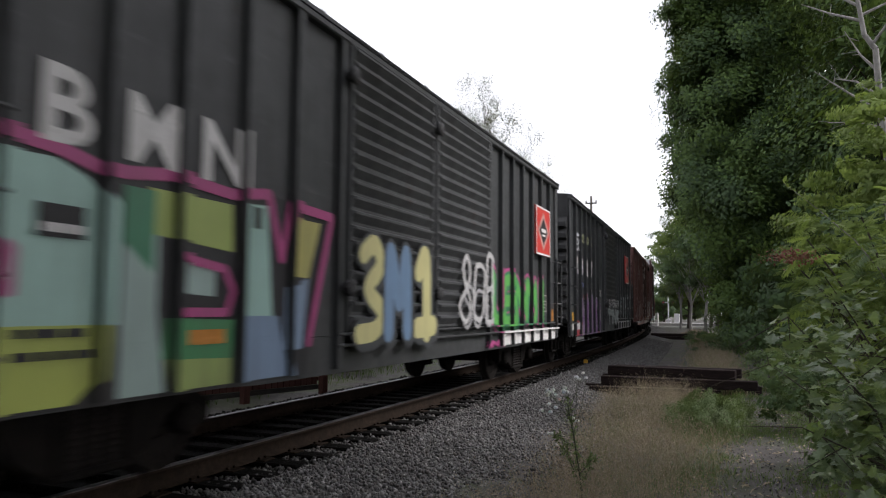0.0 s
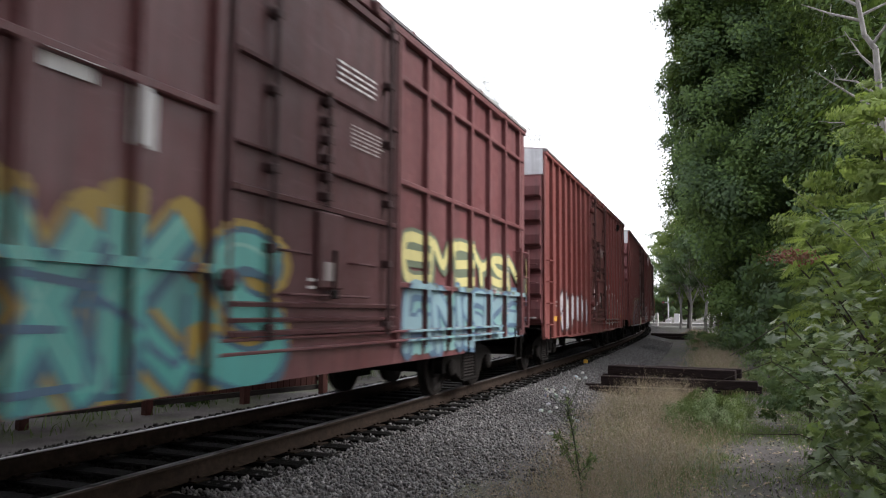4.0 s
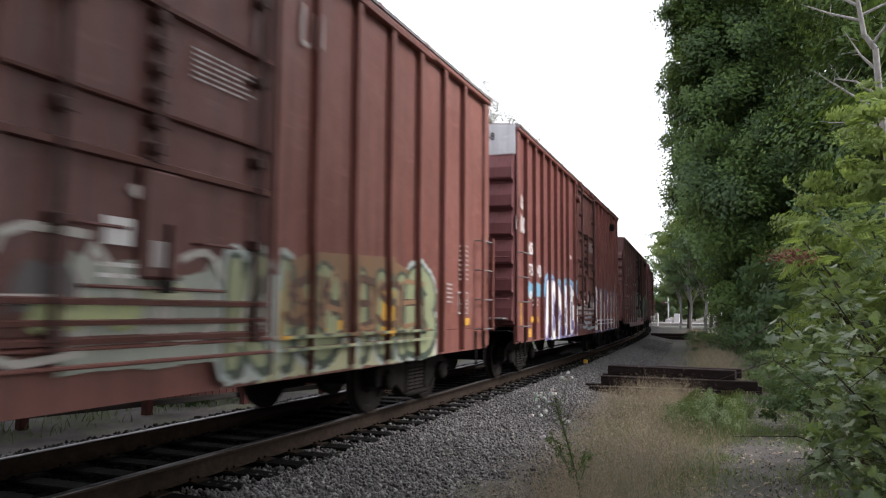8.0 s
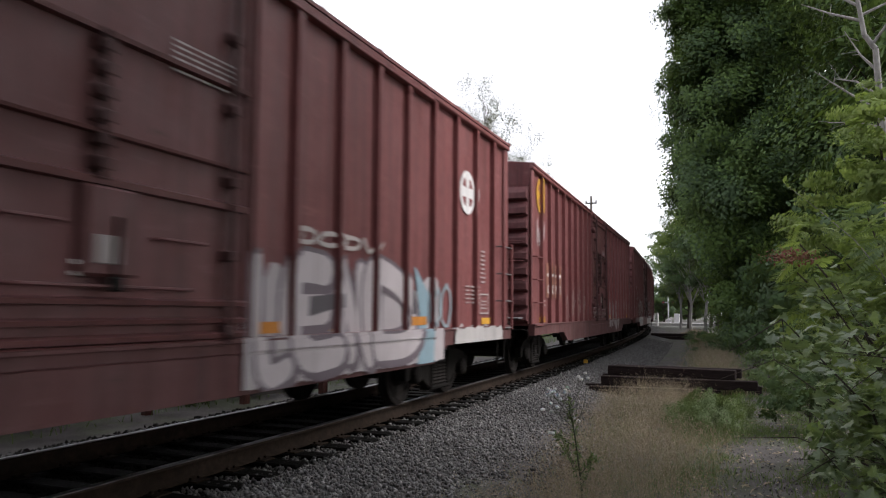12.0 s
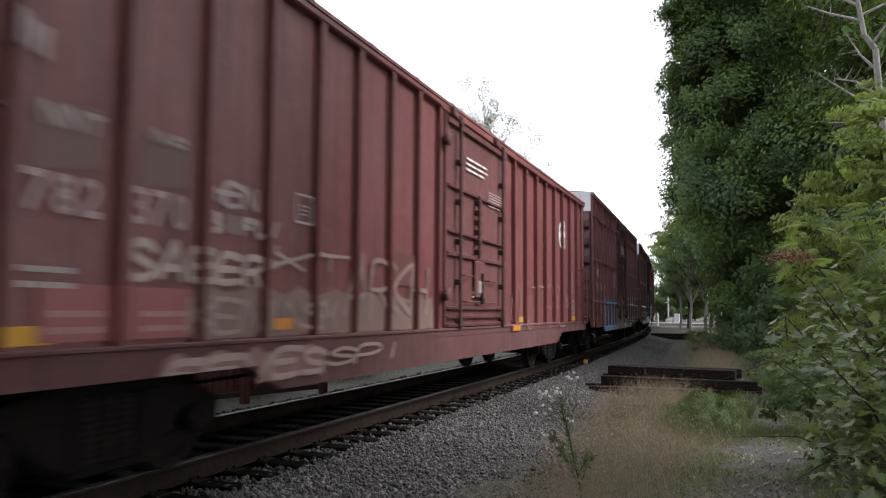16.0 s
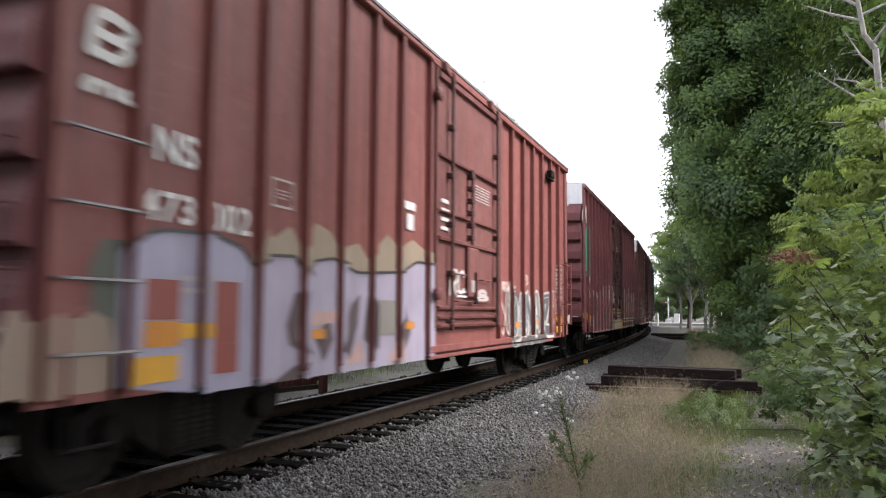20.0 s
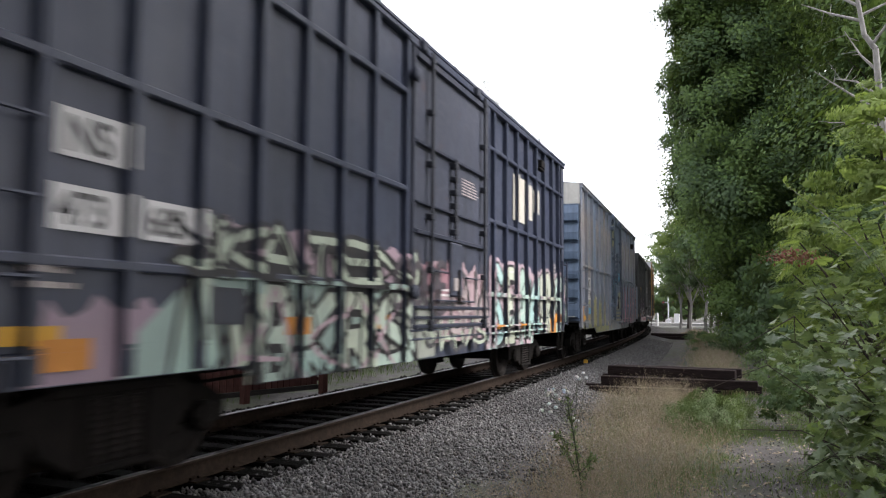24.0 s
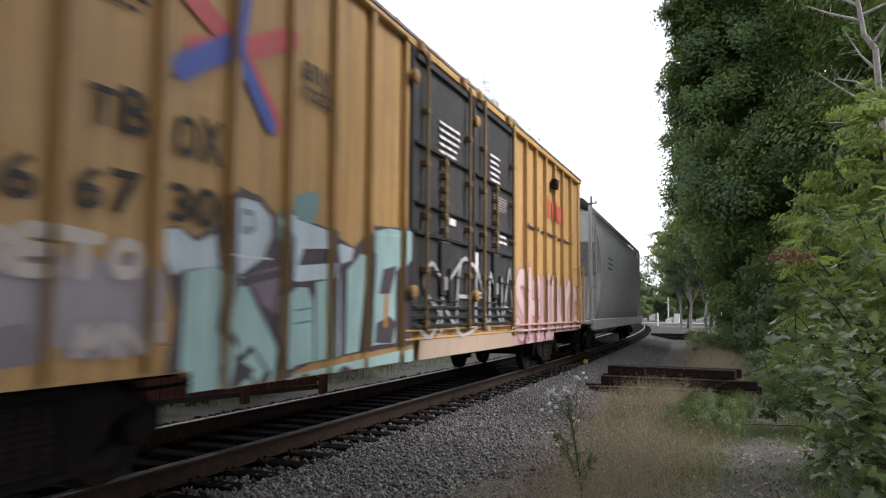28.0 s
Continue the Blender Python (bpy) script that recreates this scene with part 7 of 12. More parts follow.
def add_car(front, L, eave, **spec):
    spec.setdefault("seed", len(CARS) + 1)
    spec.setdefault("name", "car")
    nose = spec.get("nose", 0.0)
    ob = boxcar(front - nose, L + nose, eave, spec)
    CARS.append((ob, front - nose, L + nose, spec.get("truck", 1.9)))
    return ob


def plain_marks(L, de, rng_seed):
    """Stencils that every such car carries: data lines, reflector plates along the sill, a test panel by the rear end."""
    return [("rect", "reflector", 0.55, 1.09, 0.45, 0.11, YELLOW_PAINT), ("rect", "reflector", de + 0.9, 1.10, 0.34, 0.10, YELLOW_PAINT),
            ("rect", "reflector", L - 1.25, 1.10, 0.40, 0.10, YELLOW_PAINT), ("bars", L - 2.0, 1.42, 0.17, 0.30, 5, STENCIL), ("bars", L - 1.76, 1.42, 0.17, 0.30, 5, STENCIL), ("bars", L - 1.3, 1.75, 0.20, 0.55, 8, STENCIL), ("box", L - 1.35, 1.26, 0.42, 0.32),
            ("bars", 0.7, 1.42, 0.42, 0.18, 2, STENCIL), ("bars", de - 1.2, 3.0, 0.75, 0.26, 6, STENCIL), ("bars", de - 2.0, 1.5, 0.4, 0.14, 2)]


# two black cars with wide ribbed doors and a red board near the rear end
black = dict(lo=0.67, endlo=0.69, col=BLACK, endcol=(0.018, 0.019, 0.02), posts=(8, 6), door=(6.15, 9.05), doorkind="corrugated", doorcol=(0.044, 0.047, 0.050), ribs=9, galv=False, fade=0.2, rust=0.12, sill=(0.022, 0.022, 0.024))
add_car(-182.35, 14.7, 4.2, name="black_car", **dict(dict(black, door=(4.6, 9.4), posts=(6, 6)), door=(4.6, 9.5), pa=(0.75, 1.51, 2.2, 2.95, 3.7), pb=(10.25, 10.95, 11.65, 12.35, 13.1, 13.85)), leaves=2, label="black boxcar with twin ribbed doors and bright graffiti", marks=[
    ("word", "3M1", (4.76, 5.44, 6.19, 7.03), 0.93, 2.12, PALEY, (0.05, 0.055, 0.06), dict(fat=0.42, fills=(PALEY, (0.16, 0.26, 0.40), PALEY))),
    ("word", "8OB", (7.85, 8.45, 9.06, 9.66), 1.02, 2.17, (0.45, 0.45, 0.45), None, dict(thin=0.09)),
    ("word", "SOC", (7.99, 8.49, 8.98, 9.48), 1.04, 1.74, (0.34, 0.34, 0.35), None, dict(thin=0.06)),
    ("word", "UENNI", (9.79, 10.48, 11.21, 11.99, 12.79, 13.48), 1.06, 1.96, GREEN, DKGREEN, dict(halo=MAG, fat=0.4)),
    ("word", "MENE", (9.28, 9.55, 9.83, 10.11, 10.38), 0.7, 0.84, MAG, None, dict(thin=0.05)), ("txt", "R", 0.22, 2.30, 0.46, None, 1.1), ("txt", "B", 0.98, 2.30, 0.46, None, 1.15),
    ("txt", "M", 1.66, 2.30, 0.46, None, 1.1), ("txt", "N", 2.42, 2.30, 0.46, None, 1.15),
    ("poly", INK, 1, [(0.05, 0.70), (4.0, 0.70), (4.35, 2.2), (3.6, 2.28), (3.3, 2.3), (2.8, 2.24), (1.5, 2.2), (0.8, 2.28), (0.05, 2.25)]),
    ("poly", AQUA, 2, [(0.05, 1.2), (1.58, 1.2), (1.56, 1.98), (1.35, 2.12), (1.1, 2.2), (0.05, 2.16)]), ("poly", LIME, 2, [(0.05, 0.72), (1.3, 0.72), (1.5, 0.86), (1.52, 1.2), (0.05, 1.2)]),
    ("poly", (0.34, 0.45, 0.42), 2, [(1.66, 0.72), (2.1, 0.72), (2.0, 1.3), (2.0, 2.0), (1.68, 2.1)]),
    ("poly", (0.05, 0.22, 0.12), 3, [(1.66, 1.75), (1.95, 1.55), (1.95, 2.12), (1.66, 2.12)]), ("poly", (0.34, 0.42, 0.12), 2, [(1.9, 1.82), (2.84, 1.76), (2.82, 2.14), (1.9, 2.14)]),
    ("poly", (0.34, 0.45, 0.42), 3, [(2.2, 1.42), (2.62, 1.40), (2.62, 1.64), (2.2, 1.64)]), ("poly", (0.06, 0.24, 0.10), 2, [(2.05, 0.95), (2.85, 0.9), (2.88, 1.22), (2.1, 1.24)]),
    ("poly", (0.30, 0.38, 0.12), 2, [(2.15, 0.72), (2.85, 0.72), (2.85, 0.92), (2.1, 0.95)]), ("poly", AQUA, 2, [(2.93, 1.25), (3.42, 1.2), (3.3, 2.2), (2.93, 2.16)]),
    ("poly", (0.20, 0.28, 0.40), 2, [(2.93, 0.72), (3.7, 0.72), (3.5, 1.25), (2.93, 1.25)]), ("poly", (0.45, 0.42, 0.14), 2, [(3.66, 1.6), (4.0, 1.6), (4.2, 2.14), (3.68, 2.14)]),
    ("poly", (0.22, 0.30, 0.42), 2, [(3.6, 0.95), (3.9, 0.95), (4.0, 1.6), (3.6, 1.5)]),
    ("line", MAG, 0.09, [(0.1, 2.27), (0.8, 2.28), (1.1, 2.26), (1.5, 2.18), (2.1, 2.26), (2.8, 2.22), (3.3, 2.3), (3.52, 1.75), (3.66, 2.25), (4.4, 2.22), (4.0, 1.0)]),
    ("line", MAG, 0.07, [(2.2, 1.68), (2.72, 1.62), (2.84, 1.45), (2.76, 1.28), (2.2, 1.28)]), ("line", MAG, 0.10, [(0.4, 1.7), (0.75, 1.62), (0.78, 1.42), (0.4, 1.34)]),
    ("rect", "dark_panel", 0.98, 1.72, 0.36, 0.2, BLACK_PAINT), ("bars", 1.02, 1.75, 0.3, 0.14, 1), ("bars", 0.85, 1.0, 0.6, 0.26, 2, BLACK_PAINT),
    ("rect", "reflector", 2.3, 1.04, 0.44, 0.11, ORANGE_PLATE), ("rect", "white_card", 3.02, 1.98, 0.18, 0.18, BLACK_PAINT), ("board", 12.4, 2.45, 1.2, 0.98),
    ("rect", "sill_stripe", 10.2, 0.72, 4.3, 0.25, WHITE_PAINT), ("rect", "reflector", 13.9, 1.1, 0.4, 0.25, ORANGE_PLATE), ("box", 13.2, 1.3, 0.45, 0.35)])
add_car(-166.2, 14.7, 4.2, name="black_car", **dict(black, door=(6.15, 9.15), pa=(0.74, 1.57, 2.39, 3.21, 4.01, 4.84), pb=(9.77, 10.53, 11.35, 12.15, 13.0, 13.85)), label="black boxcar with a ribbed door and purple graffiti", marks=[
    ("txt", "R", 0.94, 2.30, 0.46, None, 1.1), ("txt", "B", 1.74, 2.30, 0.46, None, 1.1), ("txt", "M", 2.48, 2.30, 0.46, None, 1.0), ("txt", "N", 3.28, 2.30, 0.46, None, 1.1),
    ("txt", "82", 0.92, 1.76, 0.17), ("txt", "100", 1.62, 1.76, 0.17), ("box", 3.4, 1.9, 0.32, 0.22), ("rect", "sill_stripe", 0.05, 0.85, 1.5, 0.18, WHITE_PAINT),
    ("rect", "reflector", 0.05, 1.09, 0.5, 0.2, YELLOW_PAINT), ("board", 12.0, 2.44, 1.12, 1.08), ("box", 12.75, 1.32, 0.5, 0.3),
    ("rect", "sill_stripe", 10.0, 0.70, 4.5, 0.27, pot((0.50, 0.50, 0.49))), ("rect", "reflector", 13.95, 1.1, 0.4, 0.17, YELLOW_PAINT),
    ("word", "NEK", (0.84, 1.08, 1.31, 1.55), 2.88, 3.25, (0.55, 0.56, 0.58), None, dict(thin=0.06)), ("word", "Z", (0.88, 1.48), 3.25, 3.38, (0.5, 0.52, 0.55), None, dict(thin=0.05)),
    ("word", "$2.00CI", (1.79, 2.05, 2.31, 2.57, 2.83, 3.09, 3.35, 3.61), 3.16, 3.44, (0.50, 0.52, 0.30), None, dict(thin=0.045)),
    ("word", "FX", (1.75, 2.0, 2.25), 1.95, 2.11, (0.14, 0.16, 0.36), None, dict(thin=0.045)), ("wash", 2.25, 2.76, 1.62, 1.83, 1, (0.40, 0.05, 0.06)),
    ("wash", 3.29, 3.84, 1.66, 1.88, 1, (0.40, 0.05, 0.06)), ("wash", 1.04, 1.62, 0.66, 1.13, 2, (0.42, 0.05, 0.06)), ("wash", 4.87, 5.51, 0.65, 1.1, 1, (0.42, 0.05, 0.06)),
    ("wash", 1.56, 4.92, 0.67, 1.71, 7, (0.10, 0.04, 0.13)),
    ("word", "DAKENS", (1.58, 2.21, 2.76, 3.29, 3.84, 4.37, 4.93), 0.67, 1.72, (0.20, 0.07, 0.25), (0.40, 0.37, 0.43), dict(fat=0.4, fill2=(0.27, 0.12, 0.32))),
    ("word", "1O8", (5.0, 5.2, 5.4, 5.6), 1.77, 2.0, WHT, None, dict(thin=0.05)), ("word", "IA", (5.06, 5.29, 5.51), 0.98, 1.68, (0.5, 0.5, 0.5), None, dict(thin=0.1)),
    ("word", "SATERNIEB", (6.55, 6.91, 7.27, 7.63, 7.99, 8.35, 8.71, 9.07, 9.43, 9.79), 1.43, 1.74, WHT, None, dict(thin=0.04)),
    ("word", "TTNMK", (6.45, 7.15, 7.79, 8.48, 9.07, 9.8), 0.95, 1.37, (0.24, 0.30, 0.30), (0.40, 0.42, 0.42), dict(fat=0.3)),
    ("word", "AKIP", (9.98, 11.09, 12.21, 13.32, 14.43), 1.0, 1.98, (0.40, 0.44, 0.44), None, dict(thin=0.06)),
    ("word", "QORE", (11.35, 11.71, 12.06, 12.42, 12.78), 1.14, 1.94, (0.27, 0.38, 0.37), None, dict(thin=0.075)),
    ("word", "KE", (13.03, 13.34, 13.66), 1.12, 2.01, (0.30, 0.42, 0.41), None, dict(thin=0.06)), ("word", "S", (11.01, 11.16), 1.19, 1.76, (0.24, 0.33, 0.33), None, dict(thin=0.07))])

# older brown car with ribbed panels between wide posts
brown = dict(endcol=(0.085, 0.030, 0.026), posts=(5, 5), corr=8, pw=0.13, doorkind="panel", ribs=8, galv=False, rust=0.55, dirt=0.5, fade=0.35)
add_car(-149.44, 14.75, 4.25, name="brown_car", col=BROWN, door=(6.0, 8.6), **dict(brown, nose=0.13, pa=(0.45, 1.57, 2.72, 3.86, 4.96), pb=(9.4, 10.53, 11.6, 12.75, 13.85)), label="rust-brown ribbed boxcar covered in pale graffiti", marks=[
    ("bars", 0.7, 2.5, 0.7, 0.35, 3), ("rect", "yellow_bar", 0.02, 1.0, 0.1, 0.95, YELLOW_PAINT), ("rect", "yellow_bar", 2.7, 0.95, 0.14, 0.45, YELLOW_PAINT),
    ("rect", "yellow_bar", 8.42, 0.9, 0.16, 0.26, YELLOW_PAINT), ("rect", "yellow_bar", 11.45, 0.92, 0.16, 0.38, YELLOW_PAINT), ("rect", "yellow_bar", 14.45, 1.0, 0.12, 0.75, YELLOW_PAINT),
    ("vent", 11.9, 3.85), ("word", "S", (0.02, 0.26), 3.66, 3.9, WHT, None, dict(thin=0.05)), ("word", "E", (0.03, 0.27), 3.42, 3.65, WHT, None, dict(thin=0.05)),
    ("word", "N", (0.04, 0.28), 3.18, 3.4, WHT, None, dict(thin=0.05)), ("word", "F", (0.04, 0.29), 2.94, 3.16, WHT, None, dict(thin=0.05)),
    ("word", "A", (0.06, 0.3), 2.7, 2.87, WHT, None, dict(thin=0.05)), ("word", "K", (0.46, 0.59), 3.68, 3.85, (0.5, 0.48, 0.46), None, dict(thin=0.04)),
    ("word", "J", (0.47, 0.6), 3.5, 3.66, (0.5, 0.48, 0.46), None, dict(thin=0.04)), ("word", "I", (0.48, 0.61), 3.27, 3.48, (0.5, 0.48, 0.46), None, dict(thin=0.04)),
    ("word", "LIL", (0.59, 0.87, 1.14, 1.42), 2.87, 3.38, (0.40, 0.33, 0.30), None, dict(thin=0.03)),
    ("word", "42O", (0.63, 0.88, 1.15, 1.47), 2.43, 2.79, (0.44, 0.42, 0.40), None, dict(fat=0.3)),
    ("word", "ENS", (1.71, 2.16, 2.75, 3.5), 2.88, 3.52, (0.50, 0.46, 0.42), None, dict(fat=0.34)), ("wash", -0.16, 0.51, 0.86, 1.25, 2, (0.40, 0.46, 0.47)),
    ("wash", 0.5, 1.48, 0.86, 1.78, 4, (0.34, 0.36, 0.37)), ("word", "AOKE", (0.49, 0.72, 0.96, 1.19, 1.43), 1.25, 1.73, (0.12, 0.11, 0.11), None, dict(thin=0.05)),
    ("poly", (0.36, 0.15, 0.09), 1, [(1.11, 0.81), (1.83, 0.62), (5.51, 0.7), (5.56, 1.77), (1.8, 1.59)]), ("rect", "black_panel", 1.67, 1.64, 0.76, 0.3, BLACK_PAINT),
    ("rect", "black_panel", 2.88, 1.67, 0.83, 0.31, BLACK_PAINT), ("fit", "556", 1.7, 2.39, 1.74, 1.9, None), ("fit", "448", 2.91, 3.67, 1.77, 1.95, None),
    ("word", "SRUDEB", (1.53, 2.09, 2.69, 3.35, 4.09, 4.86, 5.75), 0.89, 1.64, (0.33, 0.15, 0.10), (0.05, 0.05, 0.05), dict(halo=(0.42, 0.45, 0.45), fat=0.34)),
    ("poly", (0.05, 0.045, 0.045), 4, [(1.1, 1.09), (1.38, 0.99), (2.56, 1.62), (2.33, 1.66)]), ("poly", (0.46, 0.50, 0.50), 4, [(1.86, 0.67), (2.19, 0.6), (2.45, 0.89), (2.31, 0.92)]),
    ("poly", (0.46, 0.50, 0.50), 4, [(1.5, 0.87), (1.83, 0.72), (1.98, 0.97), (1.82, 1.0)]), ("poly", (0.05, 0.045, 0.045), 4, [(3.36, 0.93), (3.69, 0.9), (3.81, 1.74), (3.58, 1.73)]),
    ("poly", (0.46, 0.50, 0.50), 4, [(2.58, 0.96), (3.06, 0.65), (3.26, 0.7), (2.82, 0.98)]), ("word", "TXG", (6.41, 7.07, 7.87, 8.77), 3.09, 3.84, (0.50, 0.47, 0.44), None, dict(fat=0.4)),
    ("word", "92", (6.48, 6.89, 7.3), 2.63, 2.95, (0.55, 0.5, 0.48), None, dict(thin=0.07)),
    ("word", "REDS", (6.48, 7.04, 7.6, 8.16, 8.72), 1.06, 1.95, (0.42, 0.36, 0.33), None, dict(thin=0.05)), ("wash", 8.55, 13.97, 0.71, 2.04, 9, (0.38, 0.39, 0.32)),
    ("wash", 8.64, 13.98, 0.7, 1.07, 6, (0.44, 0.43, 0.35)),
    ("word", "ODIUSE", (8.69, 9.28, 9.92, 10.59, 11.52, 12.62, 14.01), 0.92, 2.05, (0.46, 0.46, 0.38), (0.14, 0.15, 0.12), dict(fat=0.42, shine=WHT, fill2=(0.42, 0.43, 0.37))),
    ("word", "FANNE", (13.08, 13.25, 13.41, 13.58, 13.74, 13.91), 2.37, 2.96, (0.20, 0.22, 0.30), None, dict(thin=0.04)), ("rect", "dark_panel", 11.78, 1.49, 0.42, 0.26, BLACK_PAINT),
    ("word", "K", (14.01, 14.36), 3.5, 3.79, WHT, None, dict(thin=0.045)), ("word", "E", (14.02, 14.37), 3.19, 3.47, WHT, None, dict(thin=0.045)),
    ("word", "E", (14.02, 14.37), 2.88, 3.15, WHT, None, dict(thin=0.045)), ("word", "V", (14.03, 14.38), 2.56, 2.83, WHT, None, dict(thin=0.045)),
    ("word", "E", (14.04, 14.38), 2.25, 2.52, WHT, None, dict(thin=0.045)), ("word", "N", (14.04, 14.39), 1.93, 2.21, WHT, None, dict(thin=0.045)),
    ("word", "SMOK", (7.46, 7.65, 7.85, 8.04, 8.23), 1.34, 1.6, (0.42, 0.38, 0.38), None, dict(thin=0.1)),
    ("word", "BOSE", (8.61, 10.0, 11.39, 12.79, 14.18), 1.17, 2.03, (0.085, 0.07, 0.06), None, dict(thin=0.04)),
    ("word", "MVRE", (8.71, 10.03, 11.35, 12.66, 13.98), 0.69, 1.48, (0.085, 0.07, 0.06), None, dict(thin=0.04)),
    ("line", (0.09, 0.075, 0.065), 0.04, [(8.61, 0.71), (8.76, 1.25), (8.92, 1.5), (9.53, 1.5), (9.67, 1.67), (10.53, 1.82), (10.74, 1.67), (11.66, 1.96), (11.93, 1.8), (13.96, 1.99)]),
    ("line", (0.60, 0.58, 0.52), 0.03, [(8.95, 0.92), (9.62, 1.07), (10.38, 1.04), (11.2, 1.13), (12.54, 1.14), (14.19, 1.23)]),
    ("line", (0.10, 0.085, 0.07), 0.035, [(8.67, 0.86), (9.42, 0.83), (10.38, 0.86), (11.7, 0.91), (13.98, 1.0)]),
    ("poly", (0.12, 0.06, 0.045), 6, [(11.69, 1.24), (11.77, 1.73), (12.37, 1.77), (12.44, 1.37)]), ("poly", (0.10, 0.06, 0.05), 6, [(9.14, 0.91), (9.2, 1.25), (9.38, 1.27), (9.34, 0.94)])])

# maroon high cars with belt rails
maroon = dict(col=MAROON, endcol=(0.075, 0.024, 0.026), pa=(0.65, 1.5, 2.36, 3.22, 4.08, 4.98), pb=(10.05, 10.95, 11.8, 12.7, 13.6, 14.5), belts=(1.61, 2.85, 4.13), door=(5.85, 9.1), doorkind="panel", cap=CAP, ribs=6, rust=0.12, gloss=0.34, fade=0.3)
add_car(-132.85, 14.9, 4.77, name="maroon_car", **maroon, label="maroon high-sided boxcar with teal graffiti", marks=plain_marks(14.85, 9.1, 1) + [
    ("end", "AOK 115022", 0.15, 4.5, 0.14), ("txt", "AO", 1.02, 2.36, 0.22), ("txt", "K", 1.84, 2.36, 0.22), ("txt", "11", 1.08, 1.93, 0.22), ("txt", "50", 1.90, 1.93, 0.22),
    ("txt", "22", 2.72, 1.93, 0.22), ("rect", "yellow_bar", 0.62, 1.08, 0.2, 0.45, YELLOW_PAINT), ("rect", "yellow_bar", 3.4, 1.1, 0.12, 0.42, YELLOW_PAINT),
    ("bars", 7.6, 3.62, 0.85, 0.25, 4), ("rect", "white_card", 4.9, 2.4, 0.26, 0.4, WHITE_PAINT), ("rect", "white_card", 4.2, 2.72, 0.4, 0.1, WHITE_PAINT),
    ("wash", 0.74, 6.62, 0.68, 1.73, 14, (0.09, 0.30, 0.29)),
    ("word", "WMVIAXKS", (0.71, 1.25, 1.84, 2.42, 3.06, 3.83, 4.74, 5.61, 6.75), 0.67, 2.03, TEAL, (0.05, 0.13, 0.19), dict(fat=0.36, halo=(0.35, 0.24, 0.04), shine=(0.25, 0.52, 0.45), fill2=(0.14, 0.45, 0.40), sharp=True)),
    ("word", "VIXEN", (1.04, 1.93, 2.82, 3.7, 4.59, 5.48), 0.8, 1.52, (0.07, 0.14, 0.22), None, dict(thin=0.06)),
    ("poly", (0.16, 0.44, 0.46), 1, [(0.5, 0.78), (0.56, 0.87), (0.82, 0.89), (1.03, 0.83), (1.05, 0.74)]), ("wash", 9.4, 14.7, 0.75, 1.71, 6, (0.18, 0.34, 0.33)),
    ("word", "EMEYSN", (9.4, 10.21, 11.09, 11.95, 12.89, 13.77, 14.91), 1.67, 2.29, (0.50, 0.46, 0.20), (0.12, 0.15, 0.10), dict(fat=0.38)),
    ("word", "RNSKE", (9.4, 10.42, 11.45, 12.54, 13.62, 14.91), 0.73, 1.67, (0.20, 0.32, 0.36), (0.07, 0.13, 0.20), dict(fat=0.36))])

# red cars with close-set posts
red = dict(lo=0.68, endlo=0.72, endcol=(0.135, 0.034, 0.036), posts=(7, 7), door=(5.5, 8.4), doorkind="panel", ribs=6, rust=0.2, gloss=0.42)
add_car(-115.76, 14.3, 4.77, name="red_car", col=RED, cap=CAP, **dict(red, nose=0.5, door=(5.5, 8.45), pa=(0.22, 0.94, 1.66, 2.38, 3.1, 3.82, 4.54), pb=(9.3, 10.1, 10.85, 11.6, 12.4, 13.2)), label="red boxcar with black and white bubble graffiti", marks=plain_marks(14.3, 8.4, 1) + [
    ("piece", 8.6, 11.6, 0.80, 1.95, 4, (0.11, 0.045, 0.04), WHT, None, None, None, (0.13, 0.05, 0.045), 0.46), ("scrawl", 8.8, 9.5, 2.0, 2.2, 3, WHT, 0.05), ("vent", 11.6, 4.3),
    ("bars", 6.3, 2.5, 1.2, 0.08, 1), ("disc", 6.1, 1.85, 0.12, WHITE_PAINT), ("rect", "white_card", 5.95, 1.35, 0.3, 0.25, WHITE_PAINT),
    ("piece", 1.2, 5.2, 0.8, 1.9, 5, (0.5, 0.5, 0.52), INK, None, None, WHT, None, 0.42)])
